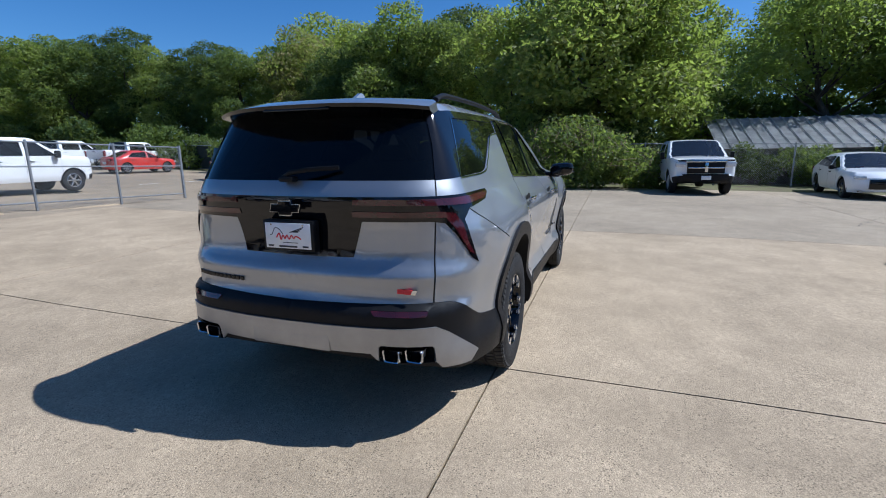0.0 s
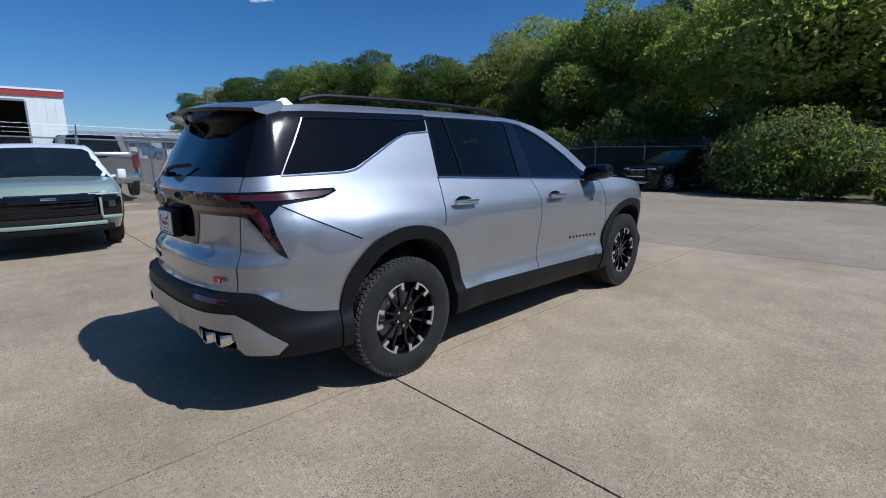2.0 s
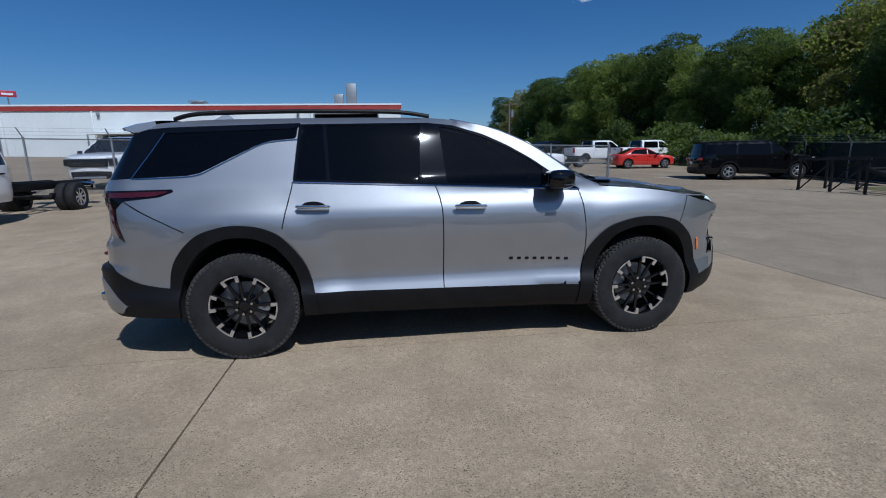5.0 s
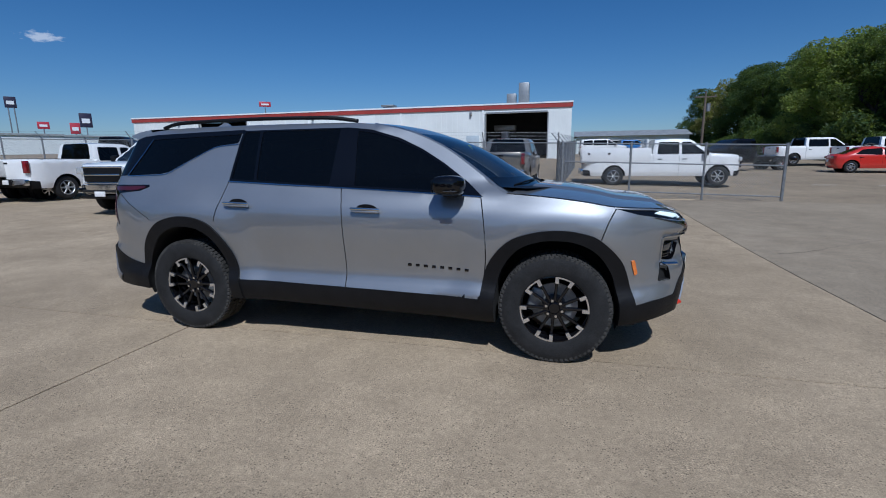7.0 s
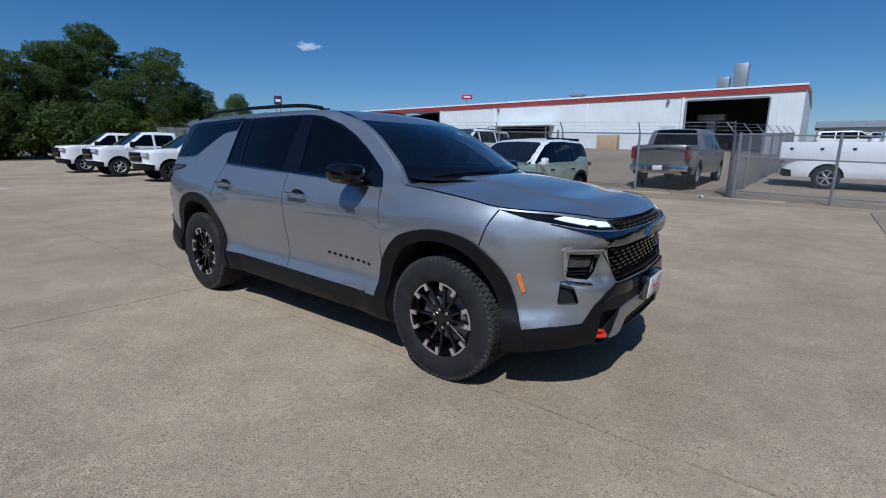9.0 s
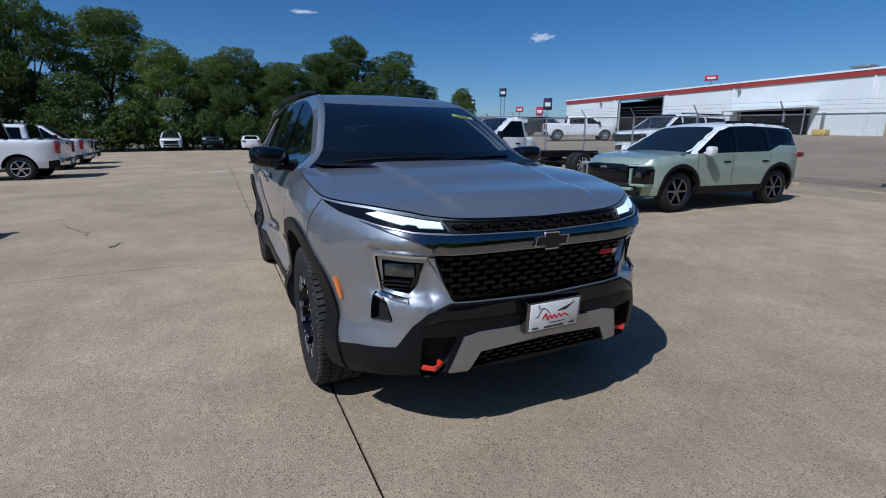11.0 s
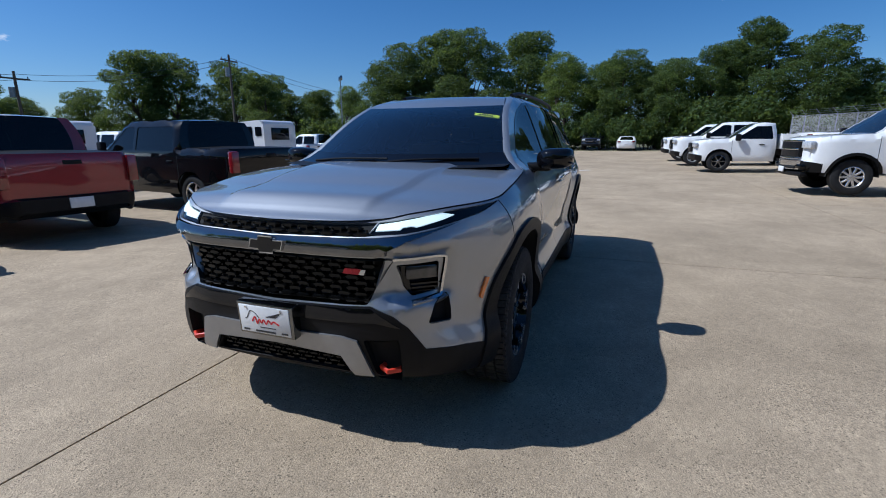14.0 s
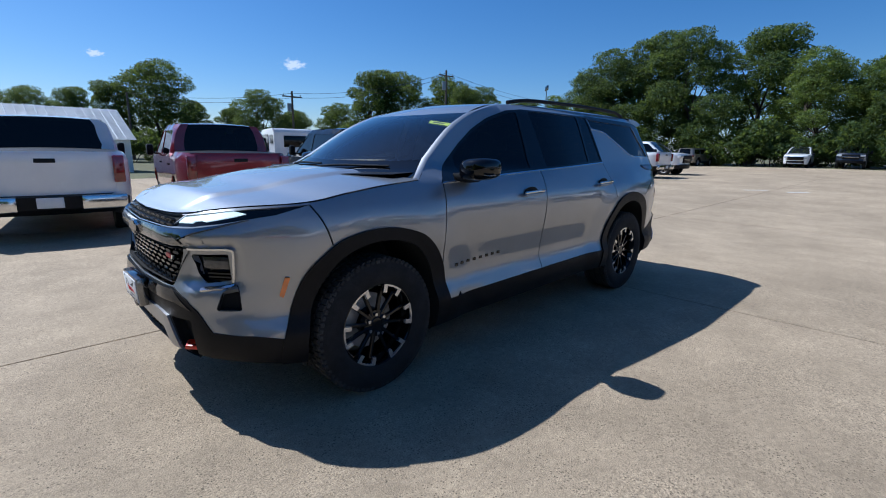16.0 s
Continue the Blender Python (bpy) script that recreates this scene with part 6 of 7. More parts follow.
def skin(u, z, out=0.0):
    """The place on the car's right-hand skin, moved out by so many metres."""
    s = u - U0
    px, py = np.interp(u, PLAN_U, PLAN_LINE[:, 0]), np.interp(u, PLAN_U, PLAN_LINE[:, 1])
    nx, ny = np.interp(u, PLAN_U, PLAN_N[:, 0]), np.interp(u, PLAN_U, PLAN_N[:, 1])
    wr, wf = 1 - ease(.55, 1.25, s), ease(U1 - 1.15, U1 - .5, u)
    o = (wr * np.interp(z, OFF_REAR[:, 0], OFF_REAR[:, 1]) + wf * np.interp(z, OFF_FRONT[:, 0], OFF_FRONT[:, 1])
         + (1 - wr - wf) * np.interp(z, OFF_SIDE[:, 0], OFF_SIDE[:, 1]))
    for wx in WHEEL_X:
        d = math.hypot((u - wx) * 1.0, (z - 0.42) * 0.92)
        o += 0.028 * ease(0.80, 0.55, d) if d < 0.8 else 0.0
    # the cabin narrows towards the windscreen
    if z > 1.12:
        o -= 0.085 * ease(.9, 2.1, u) * ease(3.0, 2.6, u) * ease(1.17, 1.30, z)
    # hollow round each front lamp pod, and the chin's corner
    if u > 3.6:
        o += 0.008 * ease(.60, .53, z) * ease(3.66, 3.74, u) * ease(3.99, 3.90, u)
        o -= 0.030 * ease(3.72, 3.79, u) * ease(4.10, 4.03, u) * ease(.70, .735, z) * ease(.945, .92, z)
    return Vector((float(px + nx * (o + out)), float(py + ny * (o + out)), float(z)))


ROOF_EDGE = smooth_line([(-1.08, 1.69), (-.80, 1.70), (-.55, 1.725), (-.2, 1.748), (.4, 1.757), (1.0, 1.757), (1.35, 1.753), (1.60, 1.735), (1.85, 1.685), (2.05, 1.615), (2.25, 1.515),
                         (2.47, 1.365), (2.62, 1.255), (2.72, 1.205)], 4)
HOOD_EDGE = smooth_line([(2.72, 1.205), (3.0, 1.185), (3.25, 1.155), (3.45, 1.122), (3.70, 1.104), (3.90, 1.083), (4.09, 1.062), (4.35, 1.052), (U1, 1.048)], 4)
SKIN_OUTLINE = ([(U0, 1.69), (-1.45, 1.69), (-1.2, 1.69)] + ROOF_EDGE + HOOD_EDGE[1:] +
                [(U1, .36), (4.25, .365), (4.0, .365), (3.75, .335), (3.60, .30), (2.6, .265), (.5, .32), (-.41, .35), (-.9, .36), (-1.05, .40), (-1.3, .44), (U0, .46)])


def strip(pts, w):
    """A narrow band along a line of the sheet."""
    n = []
    for i, p in enumerate(pts):
        a, b = Vector(pts[max(0, i - 1)]), Vector(pts[min(len(pts) - 1, i + 1)])
        d = (b - a).normalized()
        n.append((d.y, -d.x))
    return [(p[0] + q[0] * w / 2, p[1] + q[1] * w / 2) for p, q in zip(pts, n)] + [(p[0] - q[0] * w / 2, p[1] - q[1] * w / 2) for p, q in zip(pts[::-1], n[::-1])]


ARCH_R = smooth_line([(-.485, .30), (-.48, .56), (-.425, .756), (-.275, .925), (-.11, .99), (.04, 1.003), (.2, .975), (.325, .90), (.46, .708), (.52, .485), (.54, .30)], 5)
HOLE_R = smooth_line([(-.42, .30), (-.412, .50), (-.365, .665), (-.235, .83), (-.1, .90), (.03, .918), (.17, .893), (.29, .815), (.39, .65), (.428, .467), (.435, .30)], 5)
ARCH_F = smooth_line([(2.53, .28), (2.545, .463), (2.594, .70), (2.735, .875), (2.90, .945), (3.06, .968), (3.22, .955), (3.36, .90), (3.51, .731), (3.594, .446), (3.61, .28)], 5)
HOLE_F = smooth_line([(2.645, .25), (2.65, .46), (2.69, .66), (2.80, .815), (2.93, .88), (3.07, .898), (3.21, .88), (3.34, .81), (3.445, .66), (3.49, .46), (3.50, .25)], 5)
GAP = 0.008
REGIONS = [
    ("tailgate", SILVER, 0, [(U0, 1.33), (-.998, 1.33), (-1.01, 1.13), (-1.02, .94), (-1.034, .72), (U0, .715)]),
    ("rear_door", SILVER, 0, [(.325, .97), (.389, 1.245), (.40, 1.29), (1.43, 1.25), (1.468, 1.079), (1.475, .783), (1.471, .47), (.50, .48), (.47, .62), (.42, .80)]),
    ("front_door", SILVER, 0, [(1.43, 1.25), (2.53, 1.20), (2.566, 1.02), (2.583, .738), (2.545, .45), (1.471, .47), (1.475, .783), (1.468, 1.079)]),
    ("side_cladding", PLASTIC, .006, [(.40, .22), (2.75, .2), (2.75, .447), (2.58, .449), (1.48, .472), (.5, .488), (.40, .49)]),
    ("rear_bumper", PLASTIC, .006, smooth_line([(U0, .715), (-1.5, .72), (-1.027, .728), (-.90, .712), (-.81, .655), (-.69, .597), (-.47, .562), (-.36, .56)], 4) + [(-.36, .2), (U0, .2)]),
    ("rear_skid_plate", SKID, .016, [(U0, .612), (-1.30, .616), (-1.03, .617), (-.96, .575), (-.79, .44), (-.84, .385), (-1.0, .39), (-1.03, .43), (-1.30, .435), (-1.34, .475), (U0, .47)]),
    ("exhaust_recess", DARK, -.05, rounded([(-1.295, .525), (-1.04, .52), (-1.03, .425), (-1.30, .43)], .02, 3)),
    ("rear_reflector", DKLENS, .012, rounded([(-1.33, .702), (-1.065, .700), (-1.07, .672), (-1.31, .676)], .008, 2)),
    ("tail_panel", GLOSS, .004, [(U0, 1.25), (-1.0, 1.252), (-.43, 1.257), (-.418, 1.24), (-.51, 1.207), (-.772, 1.183), (-.834, 1.13), (-.803, 1.022), (-.754, .903), (-.80, .93),
                                 (-.90, 1.06), (-.96, 1.118), (-1.03, 1.127), (-1.396, 1.127), (-1.45, .945), (U0, .94)]),
    ("upper_tail_lamp", DKLENS, .010, [(-1.43, 1.238), (-.99, 1.240), (-.455, 1.247), (-.46, 1.232), (-.55, 1.214), (-.78, 1.205), (-1.43, 1.212)]),
    ("lower_tail_lamp", DKLENS, .008, [(-1.44, 1.178), (-.98, 1.176), (-.90, 1.166), (-.85, 1.11), (-.83, 1.02), (-.785, .945), (-.82, .965), (-.90, 1.085), (-.955, 1.146), (-1.44, 1.15)]),
    ("rear_window", PRIVACY, -.004, [(U0, 1.328), (-1.0, 1.328), (-.99, 1.50), (-1.02, 1.75), (U0, 1.75)]),
    ("pillar_trim", GLOSS, .003, [(-1.0, 1.328), (-.70, 1.338), (-.45, 1.60), (.40, 1.64), (.443, 1.69), (.447, 1.715), (-.5, 1.69), (-.64, 1.68), (-.8, 1.69), (-1.02, 1.72), (-.99, 1.50)]),
    ("quarter_window", PRIVACY, -.003, rounded([(-.735, 1.335), (-.515, 1.648), (.39, 1.673), (.435, 1.69), (.42, 1.600), (.237, 1.583), (.142, 1.553), (-.027, 1.471), (-.171, 1.399),
                                               (-.25, 1.362), (-.34, 1.346)], .02, 3)),
    ("pillar_line", CHROME, .006, strip([(-.742, 1.334), (-.63, 1.49), (-.522, 1.650)], .007)),
    ("quarter_line", CHROME, .006, strip(smooth_line([(-.742, 1.332), (-.36, 1.340), (-.24, 1.358), (-.165, 1.394), (-.02, 1.466), (.142, 1.547), (.237, 1.577), (.43, 1.594)], 3), .007)),
    ("window_trim", GLOSS, .003, [(.400, 1.288), (.447, 1.705), (1.40, 1.71), (1.60, 1.69), (1.841, 1.62), (2.03, 1.535), (2.21, 1.43), (2.36, 1.325), (2.55, 1.185), (1.43, 1.238)]),
    ("door_window", PRIVACY, -.003, rounded([(.418, 1.305), (.468, 1.692), (.612, 1.694), (.636, 1.298)], .01, 2)),
    ("door_window_2", PRIVACY, -.003, rounded([(.662, 1.296), (.640, 1.694), (1.345, 1.698), (1.315, 1.262)], .02, 3)),
    ("door_window_3", PRIVACY, -.003, rounded([(1.525, 1.255), (1.492, 1.682), (1.655, 1.655), (1.84, 1.598), (2.027, 1.517), (2.21, 1.412), (2.30, 1.345), (2.315, 1.218)], .015, 2)),
    ("chrome_strip", CHROME, .009, strip([(.395, 1.288), (.9, 1.264), (1.43, 1.240), (2.0, 1.213), (2.54, 1.186)], .008)),
    ("head_lamp", GLOSS, -.012, [(3.45, 1.113), (3.71, 1.094), (3.90, 1.073), (4.09, 1.053), (4.14, 1.0), (3.95, 1.012), (3.80, 1.032), (3.60, 1.068)]),
    ("daytime_lamp", DRL, -.004, [(3.715, 1.074), (3.765, 1.084), (3.90, 1.066), (4.092, 1.044), (4.104, 1.020), (3.985, 1.027), (3.965, 1.036), (3.925, 1.040), (3.90, 1.036), (3.76, 1.062)]),
    ("upper_grille", DARK, -.018, [(4.10, 1.052), (4.35, 1.043), (U1, 1.039), (U1, .988), (4.14, .998)]),
    ("grille_bar", DCHROME, .012, [(3.70, 1.050), (3.82, 1.024), (3.95, 1.006), (4.10, .995), (U1, .984), (U1, .915), (4.05, .918), (4.04, .945), (3.95, .985)]),
    ("grille", DARK, -.05, rounded([(4.055, .910), (U1 + .1, .908), (U1 + .1, .688), (4.14, .702), (4.10, .78), (4.065, .86)], .015, 2)),
    ("fog_lamp_frame", CHROME, .014, strip(smooth_line([(4.02, .898), (3.85, .905), (3.785, .902), (3.772, .885), (3.778, .80), (3.785, .738), (3.80, .724), (3.935, .712)], 3), .010)),
    ("fog_lamp", GLOSS, -.035, rounded([(3.80, .880), (4.010, .872), (3.972, .778), (3.93, .730), (3.797, .746)], .008, 2)),
    ("air_vent", DARK, -.04, rounded([(3.757, .715), (3.83, .70), (3.865, .605), (3.75, .60)], .012, 2)),
    ("front_bumper", PLASTIC, .006, [(3.53, .446), (3.594, .448), (3.70, .475), (3.88, .495), (3.955, .60), (4.02, .655), (4.125, .698), (U1, .682), (U1, .2), (3.5, .2)]),
    ("front_bumper_insert", GLOSS, .010, [(3.985, .60), (4.125, .690), (U1, .676), (U1, .618), (4.10, .628)]),
    ("tow_recess", DARK, -.05, rounded([(3.995, .548), (4.165, .545), (4.11, .372), (3.985, .36)], .02, 3)),
    ("front_skid_plate", SKID, .018, [(4.118, .352), (4.19, .540), (4.262, .556), (U1, .552), (U1, .478), (4.275, .460), (4.215, .362)]),
    ("lower_grille", DARK, -.04, [(4.275, .455), (U1, .470), (U1, .385), (4.225, .378)]),
    ("wheel_arch_trim", PLASTIC, .016, ARCH_R),
    ("wheel_arch_trim_2", PLASTIC, .016, ARCH_F),
    (None, None, 0, HOLE_R),
    (None, None, 0, HOLE_F),
    ("side_marker", AMBER, .010, rounded([(3.556, .758), (3.578, .764), (3.606, .668), (3.588, .655)], .006, 2)),
]
GAPS_U = [[(.389, 1.287), (.389, 1.245), (.325, .97)], [(1.43, 1.24), (1.468, 1.079), (1.475, .783), (1.471, .47)], [(2.535, 1.19), (2.566, 1.02), (2.583, .738), (2.545, .45)],
          [(.50, .478), (1.471, .4655), (2.545, .443)], [(-.999, 1.33), (-1.01, 1.13), (-1.02, .94), (-1.034, .72)], [(-.775, 1.18), (-.33, .965)],
          [(3.455, 1.112), (3.40, 1.02), (3.36, .905)], [(.445, 1.71), (.40, 1.30)]]
car = thing("three_row_suv", "silver grey three-row SUV with black cladding and red tow hooks", "car")
for line in GAPS_U:
    REGIONS.insert(3, ("panel_gap", DARK, -.012, strip(smooth_line(line, 3), GAP)))
ends = [(u, z) for z in np.arange(.30, 1.70, .03) for u in (list(np.arange(U0 + .015, -.55, .03)) + list(np.arange(3.3, U1, .03)))]
SK_PTS, SK_PARTS = chart(SKIN_OUTLINE, [(n, p) for n, _, _, p in REGIONS], 0.042, ends)
REGION_OF = {n: (k, o) for n, k, o, _ in REGIONS}
REGION_OF["body"] = (SILVER, 0)
for side in (1, -1):
    for rn, tris in SK_PARTS.items():
        mt, out = REGION_OF[rn]

        def place(u, z):
            v = skin(u, z, out)
            if u < U0 + 1e-4 or u > U1 - 1e-4:
                v.y = 0
            return Vector((v.x, v.y * side, v.z))

        bm = shell(SK_PTS, tris, place, side < 0)
        es = [e for e in bm.edges if e.is_boundary and not all(abs(v.co.y) < 1e-4 for v in e.verts)]
        depth = 0.028 if out >= -0.02 else out - 0.004
        if depth:
            bm.normal_update()
            norm = {v: v.normal.copy() for v in bm.verts}
            ext = bmesh.ops.extrude_edge_only(bm, edges=es)
            for g in ext["geom"]:
                if isinstance(g, bmesh.types.BMVert):
                    near = g.co.copy()
                    own = min((w for e in g.link_edges for w in e.verts if w in norm), key=lambda w: (w.co - near).length, default=None)
                    if own is not None:
                        g.co -= norm[own] * depth
        name = {"body": "body_panel", "wheel_arch_trim_2": "wheel_arch_trim", "door_window_2": "door_window", "door_window_3": "door_window"}.get(rn, rn)
        part(name, bm, mt, car, angle=40)


def edge_pt(line, f):
    """A place along a line of the sheet, f from 0 to 1, on the skin."""
    k = f * (len(line) - 1)
    i = min(len(line) - 2, int(k))
    t = k - i
    return skin(line[i][0] * (1 - t) + line[i + 1][0] * t, line[i][1] * (1 - t) + line[i + 1][1] * t)


def patch(name, edge, material, rows, crown, bow, cols=16, label=""):
    """A sheet across the car between an edge line and its mirror image; crown and bow(f) lift and push its middle."""
    bm = bmesh.new()
    grid = []
    for r in range(rows + 1):
        f = r / rows
        e = edge(f)
        ks = [2 * c / cols - 1 for c in range(cols + 1)]
        grid.append([bm.verts.new((e.x + bow(f) * (1 - k * k), -e.y * k, e.z + crown(f) * (1 - abs(k) ** 2.2))) for k in ks])
    for a, b in zip(grid, grid[1:]):
        for c in range(cols):
            bm.faces.new((a[c], b[c], b[c + 1], a[c + 1]))
    bmesh.ops.recalc_face_normals(bm, faces=bm.faces)
    return part(name, bm, material, car, label, angle=60)


def sub_edge(line, a, b):
    ids = [p for p in line if a - 1e-6 <= p[0] <= b + 1e-6]
    return ids


ROOF_ONLY = sub_edge(ROOF_EDGE, -.84, 1.63)
PILLAR = sub_edge(ROOF_EDGE, 1.58, 2.75)
patch("roof", lambda f: edge_pt(ROOF_ONLY, f), SILVER, 28, lambda f: 0.012 + 0.010 * math.sin(math.pi * f), lambda f: 0.10 * (f > 0.5) * (2 * f - 1) ** 2)


ROOF_U, ROOF_ZS = [p[0] for p in ROOF_EDGE], [p[1] for p in ROOF_EDGE]


def screen_edge(f):
    """The windscreen's edge, just inside the pillar."""
    u = 1.97 + .745 * f
    p = skin(u, float(np.interp(u, ROOF_U, ROOF_ZS)))
    return Vector((p.x + .01, p.y + .045, p.z + .006))


ROOF_CORNER = skin(1.60, 1.735) + Vector((0, .07, .008))
# pillars: skin between the outer roof edge and the windscreen
for s in (1, -1):
    bm = bmesh.new()
    prev = None
    for i in range(13):
        f = i / 12
        u_ = 1.60 + 1.12 * f
        a = skin(u_, float(np.interp(u_, ROOF_U, ROOF_ZS)))
        b = ROOF_CORNER.lerp(screen_edge(0), min(1, (u_ - 1.60) / .37)) if u_ < 1.97 else screen_edge((u_ - 1.97) / .745)
        row = [bm.verts.new((v.x, v.y * s, v.z)) for v in (a, (a + b) / 2 + Vector((0, -.006, .008)), b)]
        if prev:
            for c in range(2):
                bm.faces.new((prev[c], row[c], row[c + 1], prev[c + 1]))
        prev = row
    bmesh.ops.recalc_face_normals(bm, faces=bm.faces)
    part("windscreen_pillar", bm, SILVER, car, angle=60)
# front lip of the roof down to the windscreen
bm = bmesh.new()
grid = []
for r in range(6):
    f = r / 5
    e = ROOF_CORNER.lerp(screen_edge(0), f)
    e.z += 0.012 * math.sin(math.pi * f)
    grid.append([bm.verts.new((e.x + (0.10 + .04 * f) * (1 - k * k), e.y * -k, e.z + (0.005 - 0.018 * f) * (1 - k * k))) for k in [c / 8 - 1 for c in range(17)]])
for a, b in zip(grid, grid[1:]):
    for c in range(16):
        bm.faces.new((a[c], b[c], b[c + 1], a[c + 1]))
bmesh.ops.recalc_face_normals(bm, faces=bm.faces)
part("roof_front", bm, SILVER, car, angle=60)
patch("windscreen", lambda f: screen_edge(f), CLEARSCREEN, 14, lambda f: -.012 - .0 * f, lambda f: .14 + .12 * f).visible_shadow = False
patch("windscreen_border", lambda f: screen_edge(.78 + .25 * f) + Vector((.003, 0, .004)), GLOSS, 3, lambda f: -.012, lambda f: .14 + .12 * (.78 + .25 * f))
patch("cowl", lambda f: screen_edge(.88) + Vector((.22 * f, -.02, -.01 - .01 * f)), PLASTIC, 3, lambda f: -.012, lambda f: .14 + .12 * .88)


def hood_edge(f):
    g = 1 - (1 - f) ** 1.6
    return edge_pt(HOOD_EDGE, g)


def bonnet():
    """The bonnet, with a raised middle between two long creases."""
    bm = bmesh.new()
    xs0, xs1 = skin(*HOOD_EDGE[0]).x, skin(*HOOD_EDGE[-1]).x
    line = np.array([tuple(skin(u, z, -.004)) for u, z in dense(HOOD_EDGE, .02, False)])
    rows, cols = 46, 72
    grid = []
    for r in range(rows + 1):
        f = 1 - (1 - r / rows) ** 1.7
        x = xs0 + (xs1 - xs0) * f - 0.0015 * (r == rows)
        ye, ze = np.interp(x, line[:, 0], -line[:, 1]), np.interp(x, line[:, 0], line[:, 2])
        row = []
        for c in range(cols + 1):
            k = 2 * c / cols - 1
            y = k * max(ye, .02)
            h = (0.012 * (1 - f) + 0.021) * (1 - abs(k) ** 2.6)
            nose = ease(1.0, .80, f)
            dome = 0.014 * ease(.63, .575, abs(y) / (0.80 - .12 * f)) * nose
            back = 0.22 * (1 - k * k) * (1 - f)
            lip = ease(.90, 1.0, f)
            row.append(bm.verts.new((x + back + .024 * lip, y, ze + h * nose + dome - 0.004 * lip + .006)))
        grid.append(row)
    for a, b in zip(grid, grid[1:]):
        for c in range(cols):
            bm.faces.new((a[c], b[c], b[c + 1], a[c + 1]))
    bmesh.ops.recalc_face_normals(bm, faces=bm.faces)
    part("bonnet", bm, SILVER, car, angle=50)


bonnet()
for s in (1, -1):
    bm = bmesh.new()
    ps = [skin(u, z, -.001) + Vector((0, 0, .001)) for u, z in dense([p for p in HOOD_EDGE if p[0] < 3.5], .04, False)]
    rows = [[bm.verts.new((p.x, (p.y + d) * s, p.z - h)) for d, h in ((-.003, 0), (.002, .012), (.008, 0))] for p in ps]
    for a, b in zip(rows, rows[1:]):
        for c in range(2):
            bm.faces.new((a[c], b[c], b[c + 1], a[c + 1]))
    part("bonnet_gap", bm, DARK, car)
# floor, wheel wells and dark inside
for lo, hi in ((U0, -.55), (3.66, U1)):
    bm = bmesh.new()
    us = [lo + (hi - lo) * k / 20 for k in range(21)]
    row = [skin(u_, .60, -.17) for u_ in us]
    ring = [(p.x, p.y) for p in row] + [(p.x, -p.y) for p in row[::-1]]
    a = [bm.verts.new((x, y, .40)) for x, y in ring]
    b = [bm.verts.new((x, y, .90)) for x, y in ring]
    bm.faces.new(a)
    bm.faces.new(b[::-1])
    for k in range(len(ring)):
        j = (k + 1) % len(ring)
        bm.faces.new((a[k], b[k], b[j], a[j]))
    part("inner_structure", bm, DARK, car, smooth=False)
part("underbody", boxes((-.75, 3.55, -.70, .70, .26, .46), (-.95, -.4, -.66, .66, .42, .60), (3.4, 3.72, -.55, .55, .30, .6), bevel=.03), DARK, car)
for wx, hole in ((0.0, HOLE_R), (3.071, HOLE_F)):
    for s in (1, -1):
        bm = bmesh.new()
        a = [bm.verts.new(((p := skin(u, z, .004)).x, p.y * s, p.z)) for u, z in hole]
        b = [bm.verts.new((u, -.58 * s, z)) for u, z in hole]
        for i in range(len(hole) - 1):
            bm.faces.new((a[i], a[i + 1], b[i + 1], b[i]))
        bm.faces.new(b)
        part("wheel_well", bm, DARK, car)


def rear_spoiler():
    bm = bmesh.new()
    rows = []
    n = 16
    for i in range(n + 1):
        k = 2 * i / n - 1
        y = .665 * k
        tip = -.965 + .20 * abs(k) ** 2.6
        dz = -.020 * abs(k) ** 3
        rows.append([bm.verts.new(c) for c in ((-.58, y * .93, 1.775 - .035 * k * k), (tip + .10, y, 1.738 + dz), (tip, y, 1.708 + dz), (tip + .010, y, 1.690 + dz), (tip + .22, y * .97, 1.650 + dz))])
    for a, b in zip(rows, rows[1:]):
        for c in range(4):
            bm.faces.new((a[c], b[c], b[c + 1], a[c + 1])).material_index = 0 if c < 2 else 1
    for row in (rows[0], rows[-1]):
        bm.faces.new(row).material_index = 0
    bmesh.ops.recalc_face_normals(bm, faces=bm.faces)
    part("rear_spoiler", bm, [SILVER, GLOSS], car, "silver roof spoiler with a black underside", angle=40)


rear_spoiler()
part("brake_lamp", boxes((-.955, -.925, -.20, .20, 1.678, 1.690), bevel=.004), GLOSS, car)
bm = bmesh.new()
fin = [(-.42, 1.768), (-.28, 1.838), (-.25, 1.836), (-.19, 1.788), (-.06, 1.765)]
rows = [[bm.verts.new((x, y, z)) for x, z in fin] for y, in ((-.012,), (.012,))]
base = [[bm.verts.new((x, y, 1.755)) for x, z in ((-.42, 0), (-.06, 0))] for y in (-.035, .035)]
for i in range(4):
    bm.faces.new((rows[0][i], rows[0][i + 1], rows[1][i + 1], rows[1][i]))
bm.faces.new((base[0][0], base[0][1], rows[0][4], rows[0][3], rows[0][2], rows[0][1], rows[0][0]))
bm.faces.new((base[1][0], rows[1][0], rows[1][1], rows[1][2], rows[1][3], rows[1][4], base[1][1]))
bmesh.ops.recalc_face_normals(bm, faces=bm.faces)
part("antenna_fin", bm, SILVER, car, "silver antenna fin")


